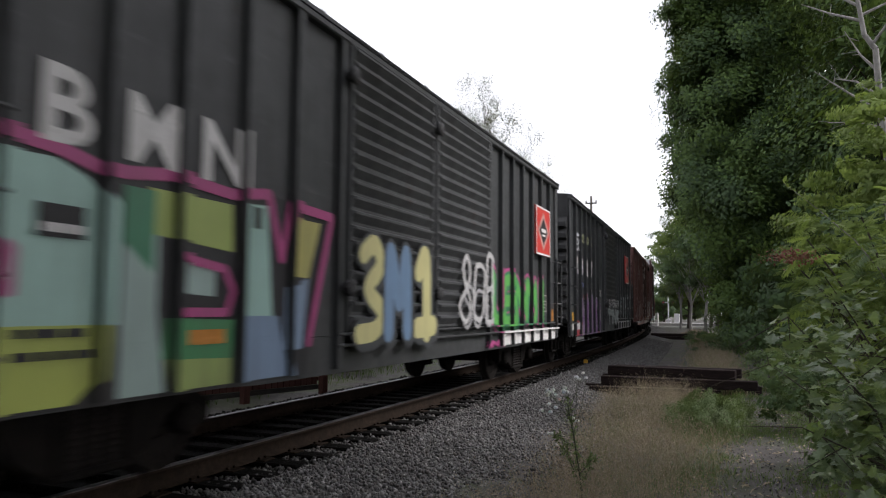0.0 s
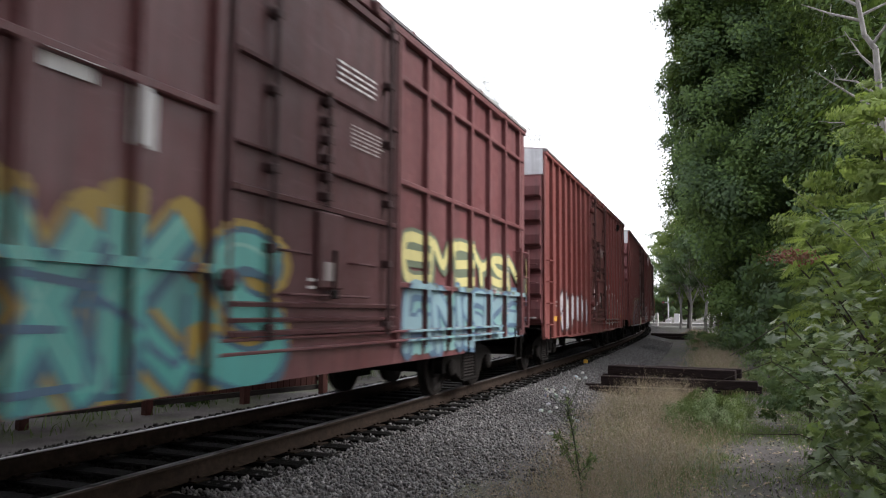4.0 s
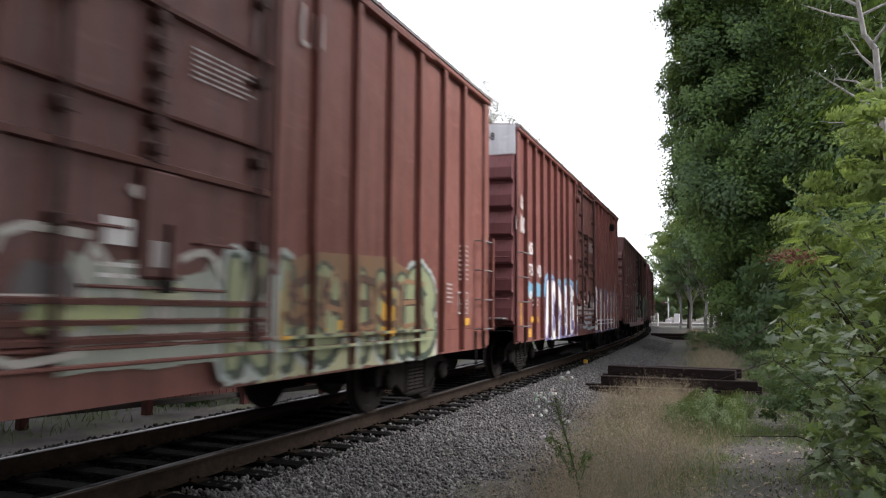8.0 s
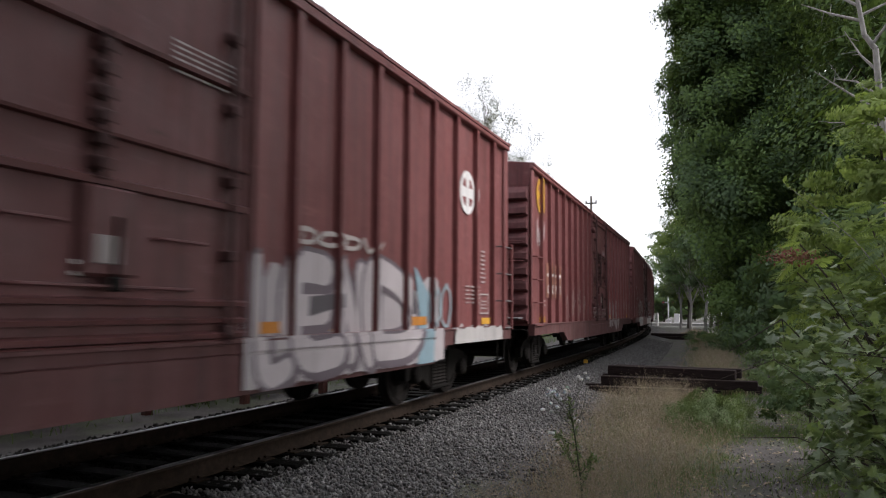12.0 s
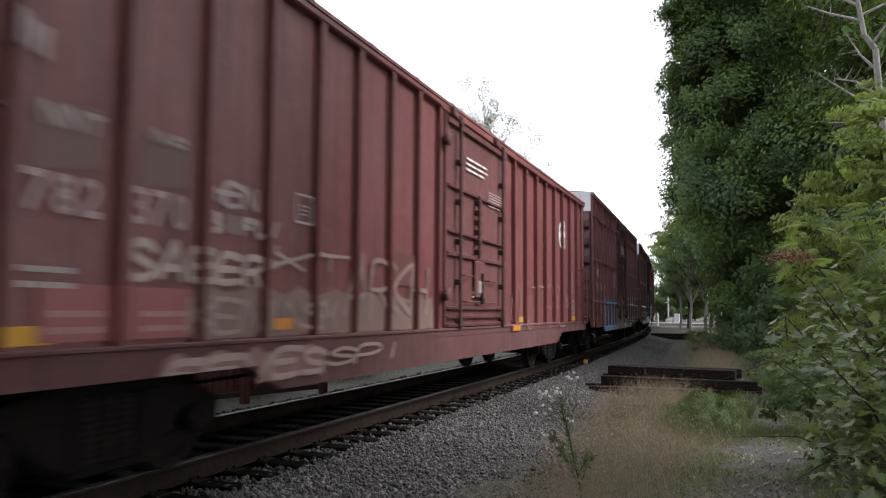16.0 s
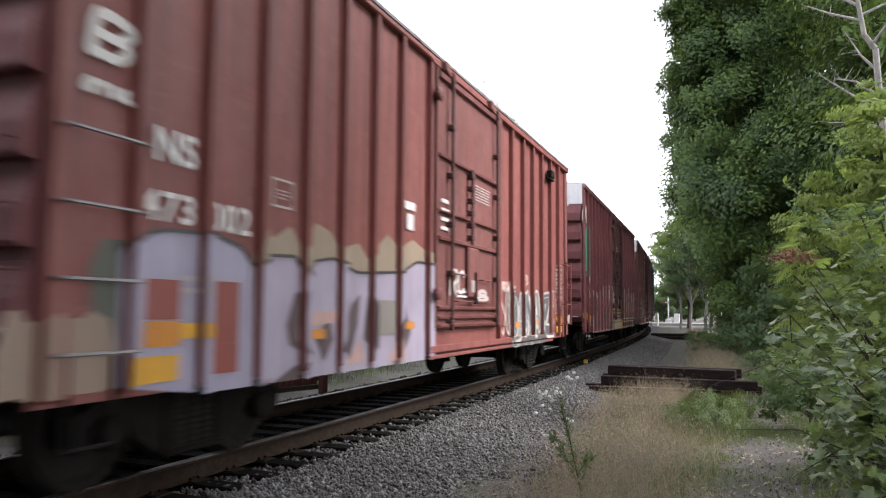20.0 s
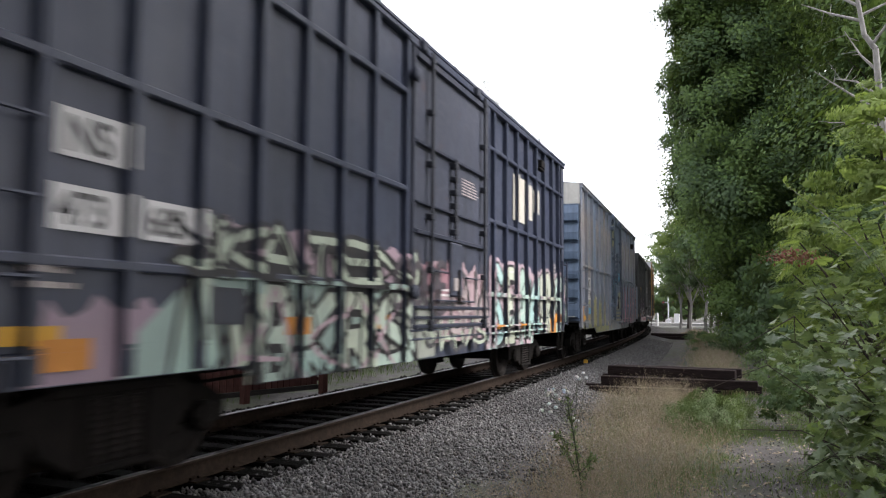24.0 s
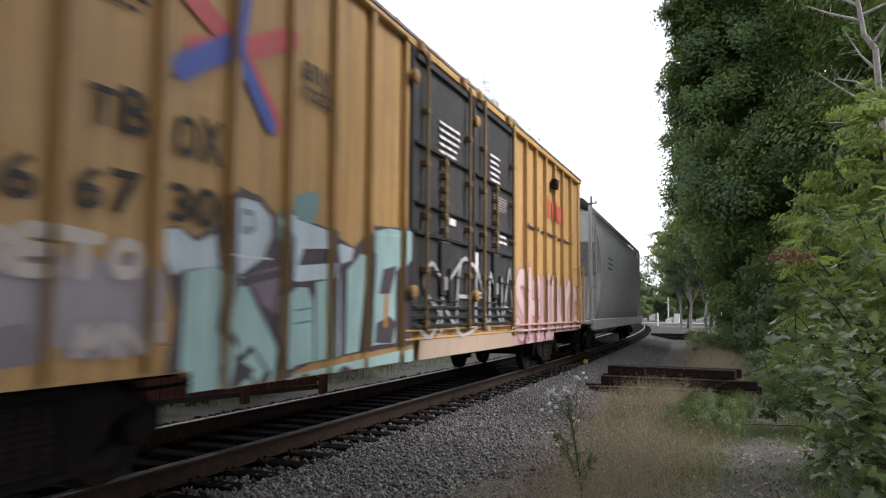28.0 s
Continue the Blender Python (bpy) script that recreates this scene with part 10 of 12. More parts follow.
add_car(82.75, 14.3, 4.77, name="oxide_car", col=OXIDE, cap=CAP, ledges=((0.80, 0.09), (0.70, 0.05)), **dict(red, nose=0.5, door=(5.5, 8.55), pa=(0.22, 0.95, 1.67, 2.38, 3.08, 3.8, 4.52), pb=(9.4, 10.2, 10.95, 11.7, 12.5, 13.3)), faded=(0.25, 0.085, 0.07), label="bright red-oxide boxcar with lavender graffiti", marks=plain_marks(14.4, 8.4, 1) + [
    ("bars", 0.3, 1.28, 0.38, 0.18, 2), ("bars", 1.02, 1.28, 0.36, 0.18, 2), ("vent", 12.2, 4.2), ("box", 1.82, 2.2, 0.34, 0.26), ("rect", "white_card", 4.6, 2.55, 0.4, 0.1, WHITE_PAINT),
    ("rect", "white_card", 4.75, 2.3, 0.2, 0.2, WHITE_PAINT), ("bars", 5.75, 2.4, 0.3, 0.5, 4),
    ("poly", (0.07, 0.08, 0.06), 1, [(-0.05, 0.97), (-0.13, 1.57), (-0.03, 1.75), (0.16, 1.75), (0.21, 0.96)]), ("wash", -0.77, 0.13, 0.77, 1.33, 3, (0.27, 0.20, 0.15)),
    ("poly", (0.30, 0.235, 0.17), 1, [(1.56, 1.67), (1.71, 1.99), (1.88, 1.93), (2.15, 2.06), (2.36, 1.87), (2.6, 2.14), (2.88, 2.08), (3.07, 1.93), (3.5, 2.02), (3.71, 1.86), (4.22, 2.19), (4.54, 2.05), (4.97, 2.19), (5.49, 2.05), (5.57, 1.53), (3.03, 1.24), (1.66, 1.25)]),
    ("poly", (0.34, 0.32, 0.42), 2, [(0.13, 0.79), (0.11, 1.66), (0.21, 1.78), (0.54, 1.86), (1.04, 1.88), (1.4, 1.8), (1.55, 1.67), (1.55, 0.6)]),
    ("poly", (0.36, 0.32, 0.40), 2, [(1.55, 0.6), (1.56, 1.62), (1.81, 1.76), (2.21, 1.78), (2.45, 1.56), (2.57, 1.75), (2.89, 1.81), (3.45, 1.69), (4.64, 1.77), (5.07, 1.91), (5.56, 1.9), (5.59, 0.64), (3.55, 0.57), (1.86, 0.56)]),
    ("line", (0.04, 0.04, 0.04), 0.03, [(0.09, 1.69), (0.26, 1.8), (0.54, 1.86), (1.04, 1.88), (1.4, 1.81), (1.58, 1.67), (1.81, 1.77), (2.21, 1.79), (2.45, 1.61), (2.59, 1.77), (2.92, 1.82), (3.45, 1.7), (4.64, 1.77), (5.07, 1.92), (5.56, 1.92)]),
    ("poly", (0.10, 0.07, 0.075), 5, [(2.1, 1.17), (2.23, 1.45), (2.37, 1.48), (2.29, 1.04), (2.45, 0.88), (2.15, 0.99)]),
    ("poly", (0.10, 0.07, 0.075), 5, [(3.04, 0.9), (3.33, 1.36), (3.52, 1.48), (3.48, 1.15), (3.27, 0.78)]),
    ("poly", (0.10, 0.07, 0.075), 5, [(3.61, 1.0), (3.73, 1.49), (3.92, 1.24), (3.84, 0.87)]), ("poly", (0.10, 0.07, 0.075), 5, [(2.6, 1.03), (2.86, 1.24), (2.95, 1.02), (2.77, 0.81)]),
    ("poly", (0.10, 0.07, 0.075), 5, [(4.41, 1.1), (4.73, 1.37), (4.88, 1.03), (4.62, 0.7)]), ("poly", (0.10, 0.07, 0.075), 5, [(1.77, 0.63), (2.21, 0.79), (2.4, 0.83), (2.31, 0.58)]),
    ("poly", (0.10, 0.07, 0.075), 5, [(1.53, 0.61), (1.77, 0.77), (1.86, 0.62)]), ("poly", (0.46, 0.30, 0.27), 5, [(2.43, 1.27), (3.03, 1.3), (3.01, 1.19), (2.47, 1.14)]),
    ("poly", (0.46, 0.30, 0.27), 5, [(3.17, 0.73), (3.54, 1.0), (3.65, 0.76)]), ("poly", (0.46, 0.30, 0.27), 5, [(4.26, 0.72), (4.49, 0.97), (4.62, 0.7)]),
    ("rect", "red_panel", 0.27, 1.23, 0.42, 0.28, pot((0.25, 0.06, 0.045))), ("rect", "yellow_plate", 0.25, 1.04, 0.45, 0.18, ORANGE_PLATE),
    ("rect", "yellow_plate", 0.17, 0.8, 0.52, 0.18, YELLOW_PAINT), ("rect", "red_panel", 1.0, 0.81, 0.39, 0.71, pot((0.25, 0.06, 0.045))),
    ("rect", "grey_plate", 3.87, 1.03, 0.57, 0.39, pot((0.22, 0.20, 0.18))), ("rect", "orange_plate", 2.42, 1.03, 0.36, 0.09, ORANGE_PLATE),
    ("rect", "orange_plate", 4.59, 1.08, 0.41, 0.09, ORANGE_PLATE), ("fit", "NS", 0.38, 0.81, 2.34, 2.58, None), ("fit", "473", 0.26, 0.8, 1.92, 2.13, None),
    ("fit", "002", 0.98, 1.5, 1.91, 2.13, None), ("word", "B", (-0.23, 0.17), 2.84, 3.22, WHT, None, dict(thin=0.08)),
    ("word", "ETUL", (-0.26, -0.15, -0.05, 0.06, 0.16), 2.63, 2.76, WHT, None, dict(thin=0.05)), ("word", "RC", (6.09, 6.39, 6.7), 1.5, 1.9, WHT, None, dict(thin=0.05)),
    ("word", "8", (7.22, 7.84), 1.4, 1.66, (0.46, 0.40, 0.38), None, dict(thin=0.06)), ("wash", 9.3, 12.54, 0.75, 1.69, 6, (0.085, 0.08, 0.08)),
    ("poly", (0.10, 0.095, 0.095), 1, [(9.15, 0.57), (9.16, 0.83), (11.73, 0.75), (11.84, 0.54)]),
    ("word", "DANAZ", (9.32, 9.86, 10.51, 10.94, 11.7, 12.54), 0.79, 1.7, (0.10, 0.098, 0.10), (0.50, 0.48, 0.44), dict(fat=0.4, thick=0.035, fills=((0.085, 0.085, 0.09), (0.20, 0.20, 0.20), (0.06, 0.06, 0.065), (0.16, 0.16, 0.165)), sharp=True, shine=(0.46, 0.48, 0.54))),
    ("word", "SO", (8.72, 9.04, 9.37), 0.85, 1.79, (0.54, 0.47, 0.44), None, dict(thin=0.05)), ("word", "SN", (8.76, 9.04, 9.31), 1.65, 1.85, (0.52, 0.38, 0.34), None, dict(thin=0.05)),
    ("word", "8", (10.29, 10.62), 1.78, 2.04, (0.50, 0.36, 0.33), None, dict(thin=0.05)), ("word", "SE", (12.39, 12.66, 12.92), 1.05, 1.78, (0.52, 0.42, 0.38), None, dict(thin=0.035)),
    ("line", (0.52, 0.49, 0.46), 0.035, [(9.19, 0.79), (9.24, 0.67), (9.51, 0.67), (9.55, 0.82)]),
    ("line", (0.52, 0.49, 0.46), 0.035, [(9.59, 0.76), (9.64, 0.63), (9.96, 0.62), (10.01, 0.79)]),
    ("line", (0.52, 0.49, 0.46), 0.035, [(10.07, 0.72), (10.13, 0.59), (10.48, 0.58), (10.54, 0.75)]),
    ("line", (0.52, 0.49, 0.46), 0.035, [(10.6, 0.68), (10.67, 0.54), (11.05, 0.53), (11.12, 0.71)]),
    ("line", (0.52, 0.49, 0.46), 0.035, [(11.17, 0.64), (11.24, 0.49), (11.65, 0.47), (11.73, 0.67)]), ("rect", "olive_plate", 9.46, 1.01, 0.52, 0.1, ORANGE_PLATE),
    ("rect", "olive_plate", 11.02, 1.04, 0.43, 0.1, ORANGE_PLATE), ("rect", "grey_plate", 13.24, 1.23, 0.31, 0.2, pot((0.07, 0.065, 0.06))),
    ("rect", "orange_plate", 13.21, 1.01, 0.34, 0.18, ORANGE_PLATE), ("rect", "yellow_plate", 13.12, 0.84, 0.42, 0.14, YELLOW_PAINT),
    ("rect", "stencil_line", 13.2, 2.33, 0.31, 0.04, STENCIL), ("rect", "stencil_line", 13.18, 2.23, 0.41, 0.04, STENCIL), ("rect", "stencil_line", 13.16, 2.12, 0.35, 0.04, STENCIL),
    ("rect", "stencil_line", 13.2, 2.02, 0.39, 0.04, STENCIL), ("rect", "stencil_line", 13.19, 1.92, 0.33, 0.03, STENCIL), ("rect", "stencil_line", 13.17, 1.81, 0.43, 0.04, STENCIL),
    ("rect", "stencil_line", 13.21, 1.71, 0.31, 0.04, STENCIL), ("rect", "stencil_line", 13.19, 1.61, 0.41, 0.04, STENCIL)])
add_car(99.42, 14.9, 4.79, name="red_car", col=(0.150, 0.035, 0.037), cap=CAP, **dict(red, nose=0.0, door=(6.0, 9.0), pa=(0.68, 1.37, 2.06, 2.8, 3.55, 4.28, 5.0), pb=(9.87, 10.7, 11.4, 12.15, 12.95, 13.8)), label="dark red boxcar with coral and green graffiti", marks=plain_marks(14.5, 8.4, 1) + [
    ("end", "TR 406891", 0.25, 4.16, 0.15, WHITE_PAINT), ("box", 2.6, 2.15, 0.28, 0.24), ("bars", 6.9, 3.4, 0.8, 0.3, 3),
    ("poly", (0.46, 0.45, 0.40), 1, [(1.23, 0.93), (1.41, 1.15), (1.67, 1.27), (1.98, 1.16), (2.05, 1.53), (2.36, 1.86), (2.73, 1.81), (3.03, 1.94), (3.47, 1.92), (3.58, 2.2), (3.77, 2.28), (4.04, 2.03), (4.53, 2.3), (4.84, 2.2), (5.44, 2.19), (6.02, 2.2), (6.56, 1.93), (6.8, 1.35), (6.15, 1.01), (6.16, 0.63), (3.77, 0.63), (1.85, 0.64), (1.7, 0.81)]),
    ("wash", 0.75, 1.2, 0.89, 1.0, 3, (0.42, 0.40, 0.37)),
    ("word", "EDIH", (2.13, 3.44, 4.73, 5.4, 6.3), 0.63, 1.81, (0.48, 0.18, 0.17), (0.03, 0.15, 0.12), dict(fat=0.46, thick=0.055, fill2=(0.46, 0.16, 0.15), sharp=True)),
    ("wash", 6.15, 8.68, 0.69, 1.52, 4, (0.52, 0.36, 0.08)), ("wash", 8.74, 14.81, 0.7, 2.24, 6, (0.55, 0.40, 0.10)), ("wash", 6.69, 8.09, 0.71, 1.31, 3, (0.44, 0.40, 0.33)),
    ("word", "GAFGE", (9.07, 9.99, 10.96, 12.16, 13.45, 14.95), 0.7, 2.17, (0.58, 0.54, 0.44), (0.08, 0.06, 0.13), dict(fat=0.46, thick=0.03)),
    ("rect", "orange_plate", 3.65, 1.04, 0.44, 0.08, ORANGE_PLATE), ("rect", "yellow_plate", 0.65, 1.03, 0.5, 0.18, YELLOW_PAINT),
    ("rect", "yellow_plate", -0.08, 1.14, 0.42, 0.14, YELLOW_PAINT), ("fit", "TR", 0.82, 1.23, 2.14, 2.38, None), ("fit", "40", 0.73, 1.17, 1.7, 1.9, None),
    ("fit", "69", 1.53, 1.91, 1.71, 1.93, None), ("fit", "91", 2.36, 2.69, 1.72, 1.91, None),
    ("poly", (0.52, 0.48, 0.46), 4, [(0.54, 4.08), (0.51, 3.96), (0.41, 3.84), (0.26, 3.75), (0.12, 3.71), (-0.02, 3.72), (-0.12, 3.77), (-0.15, 3.87), (-0.12, 3.98), (-0.03, 4.09), (0.11, 4.19), (0.25, 4.24), (0.4, 4.24), (0.51, 4.18)]),
    ("poly", (0.05, 0.33, 0.22), 4, [(0.0, 2.76), (0.03, 3.17), (0.12, 3.48), (0.39, 3.63), (0.73, 3.69), (0.92, 3.52), (1.01, 3.24), (1.05, 3.01), (0.9, 2.74), (0.81, 2.48), (0.66, 2.29), (0.42, 2.29), (0.21, 2.4), (0.08, 2.58)]),
    ("line", (0.02, 0.15, 0.10), 0.022, [(0.11, 2.93), (0.31, 2.92), (0.48, 2.98)]), ("line", (0.02, 0.15, 0.10), 0.022, [(0.64, 3.03), (0.83, 3.02), (0.96, 3.1)]),
    ("line", (0.02, 0.15, 0.10), 0.022, [(0.21, 3.24), (0.41, 3.33), (0.63, 3.34)]), ("line", (0.02, 0.15, 0.10), 0.022, [(0.49, 2.91), (0.43, 2.73), (0.55, 2.72)]),
    ("line", (0.02, 0.15, 0.10), 0.022, [(0.26, 2.54), (0.5, 2.6), (0.75, 2.59)]), ("line", (0.02, 0.15, 0.10), 0.022, [(0.27, 2.41), (0.5, 2.39), (0.69, 2.46)]),
    ("line", (0.02, 0.15, 0.10), 0.022, [(0.1, 3.37), (0.23, 3.5), (0.46, 3.58)]),
    ("line", (0.02, 0.13, 0.09), 0.025, [(0.0, 2.76), (0.03, 3.17), (0.12, 3.48), (0.39, 3.63), (0.73, 3.69), (0.92, 3.52), (1.01, 3.24), (1.05, 3.01), (0.9, 2.74), (0.81, 2.48), (0.66, 2.29), (0.42, 2.29), (0.21, 2.4), (0.08, 2.58), (0.0, 2.76)]),
    ("wash", -2.45, -2.13, 1.04, 1.26, 1, (0.44, 0.42, 0.40))])
add_car(116.3, 15.5, 4.77, name="red_car", col=(0.155, 0.055, 0.043), cap=CAP, **dict(red, lo=0.66), label="faded red boxcar with off-white and brown graffiti", marks=plain_marks(15.5, 8.4, 1) + [
    ("txt", "40", 0.72, 1.70, 0.19), ("txt", "70", 1.45, 1.70, 0.19), ("txt", "27", 2.2, 1.70, 0.19),
    ("piece", 1.4, 5.4, 0.72, 1.9, 4, (0.45, 0.43, 0.40), (0.10, 0.06, 0.05), None, (0.3, 0.22, 0.16), None, None, 0.42), ("patch", 8.6, 14.0, 1.9, 2.5, 6, (0.36, 0.26, 0.16)),
    ("patch", 8.6, 13.6, 0.68, 1.7, 6, (0.44, 0.43, 0.41)), ("piece", 8.7, 13.4, 0.68, 2.05, 4, (0.50, 0.49, 0.47), (0.22, 0.11, 0.08), INK, None, None, (0.46, 0.44, 0.41), 0.48),
    ("rect", "yellow_bar", 12.38, 1.05, 0.15, 0.5, YELLOW_PAINT), ("rect", "yellow_bar", 14.55, 1.3, 0.14, 0.85, YELLOW_PAINT),
    ("rect", "tan_patch", 13.95, 1.6, 0.5, 0.75, pot((0.30, 0.18, 0.14))), ("scrawl", 13.3, 13.8, 1.1, 1.6, 2, WHT, 0.06)])

# dark blue and blue-grey cars with belt rails
navy = dict(endcol=(0.040, 0.050, 0.080), posts=(8, 7), belts=(1.58, 2.79, 4.0), door=(6.1, 9.1), doorkind="panel", cap=(0.52, 0.51, 0.47), ribs=6, rust=0.15, gloss=0.32, galv=False)
add_car(134.14, 15.2, 4.8, name="navy_car", col=NAVY, faded=(0.05, 0.058, 0.08), **dict(navy, door=(6.05, 9.2), pa=(0.78, 1.5, 2.22, 2.94, 3.66, 4.38, 5.1), pb=(9.6, 10.33, 11.05, 11.78, 12.5, 13.2, 13.95, 14.6)), label="dark navy boxcar with mint and pink graffiti", marks=plain_marks(15.25, 9.1, 1) + [
    ("rect", "white_panel", 0.90, 2.22, 0.58, 0.30, WHITE_PAINT), ("txt", "NS", 0.98, 2.26, 0.22, BLACK_PAINT, 0.95), ("rect", "white_panel", 0.88, 1.77, 0.62, 0.28, WHITE_PAINT),
    ("rect", "white_panel", 1.64, 1.77, 0.58, 0.28, WHITE_PAINT), ("txt", "473", 0.92, 1.81, 0.20, BLACK_PAINT, 0.85), ("txt", "683", 1.68, 1.81, 0.20, BLACK_PAINT, 0.8),
    ("rect", "white_panel", 10.9, 2.98, 0.8, 0.85, pot((0.50, 0.48, 0.42))), ("rect", "white_panel", 11.8, 3.1, 0.5, 0.7, pot((0.50, 0.48, 0.42))),
    ("rect", "white_panel", 12.4, 3.3, 0.5, 0.45, pot((0.50, 0.48, 0.42))), ("rect", "orange_plate", 3.4, 1.08, 0.45, 0.16, ORANGE_PLATE),
    ("rect", "orange_plate", 5.2, 1.1, 0.4, 0.16, ORANGE_PLATE), ("rect", "orange_plate", 14.2, 1.08, 0.5, 0.18, ORANGE_PLATE), ("vent", 12.6, 4.25), ("bars", 13.9, 1.95, 0.5, 0.45, 6, STENCIL),
    ("wash", 0.76, 2.3, 0.65, 1.44, 4, (0.30, 0.22, 0.27)), ("wash", 1.99, 6.22, 1.62, 2.08, 8, (0.34, 0.25, 0.29)),
    ("poly", (0.30, 0.40, 0.36), 1, [(1.46, 0.77), (1.52, 1.06), (2.18, 1.55), (6.11, 1.62), (6.24, 0.49), (3.57, 0.52), (2.62, 0.54)]),
    ("word", "SKATEN", (1.93, 2.46, 3.0, 3.66, 4.4, 5.28, 6.22), 1.6, 2.02, (0.42, 0.48, 0.38), INK, dict(fat=0.34)),
    ("word", "AVBKRS", (1.91, 2.58, 3.03, 3.59, 4.4, 5.19, 6.24), 0.58, 1.52, (0.36, 0.48, 0.42), INK, dict(fat=0.36, fill2=(0.45, 0.50, 0.40), fills=((0.32, 0.50, 0.46), (0.44, 0.50, 0.40), (0.38, 0.50, 0.44)), sharp=True)),
    ("word", "XKVNAX", (1.9, 2.6, 3.3, 4.0, 4.7, 5.4, 6.1), 1.6, 2.01, INK, None, dict(thin=0.045)),
    ("word", "VXAZKN", (2.02, 2.72, 3.42, 4.12, 4.83, 5.53, 6.23), 0.65, 1.56, INK, None, dict(thin=0.05)),
    ("word", "AKX", (2.6, 3.7, 4.8, 5.9), 0.57, 1.5, (0.46, 0.34, 0.38), None, dict(thin=0.05)), ("poly", (0.03, 0.035, 0.05), 6, [(2.28, 1.19), (2.81, 1.18), (2.8, 1.47), (2.28, 1.48)]),
    ("wash", 6.34, 9.07, 0.87, 2.09, 5, (0.36, 0.26, 0.28)), ("word", "SHENK", (6.46, 6.98, 7.5, 8.03, 8.55, 9.07), 0.74, 1.98, (0.05, 0.05, 0.055), None, dict(thin=0.07)),
    ("word", "MAVS", (6.46, 7.11, 7.77, 8.42, 9.07), 0.74, 1.23, (0.40, 0.46, 0.36), None, dict(thin=0.06)), ("rect", "orange_plate", 0.76, 0.93, 0.46, 0.19, ORANGE_PLATE),
    ("wash", 9.2, 15.35, 1.53, 2.11, 8, (0.36, 0.26, 0.29)), ("wash", 9.23, 15.29, 0.57, 1.78, 8, (0.34, 0.44, 0.40)),
    ("word", "ISEAKRS", (9.21, 9.55, 10.27, 11.08, 11.89, 12.88, 14.0, 15.35), 0.68, 2.11, (0.40, 0.52, 0.44), INK, dict(fat=0.38, fills=((0.38, 0.52, 0.45), (0.34, 0.52, 0.50), (0.46, 0.50, 0.40)), halo=(0.42, 0.32, 0.36), shine=(0.55, 0.58, 0.52), sharp=True)),
    ("word", "KXVAN", (9.43, 10.55, 11.67, 12.79, 13.91, 15.03), 0.8, 1.94, INK, None, dict(thin=0.045)), ("wash", 5.52, 6.89, 0.7, 1.66, 5, (0.28, 0.30, 0.26)),
    ("word", "CORE", (5.67, 6.08, 6.49, 6.9, 7.31), 1.25, 1.96, (0.06, 0.05, 0.06), None, dict(thin=0.1)), ("wash", 6.39, 7.49, 1.52, 1.97, 3, (0.30, 0.16, 0.19)),
    ("word", "SHA", (7.39, 8.0, 8.6, 9.21), 0.92, 1.73, (0.36, 0.30, 0.30), None, dict(thin=0.09)), ("rect", "orange_plate", 9.62, 1.01, 0.41, 0.08, ORANGE_PLATE),
    ("rect", "orange_plate", 11.08, 0.99, 0.4, 0.1, ORANGE_PLATE), ("rect", "orange_plate", 13.82, 0.81, 0.55, 0.35, ORANGE_PLATE)])
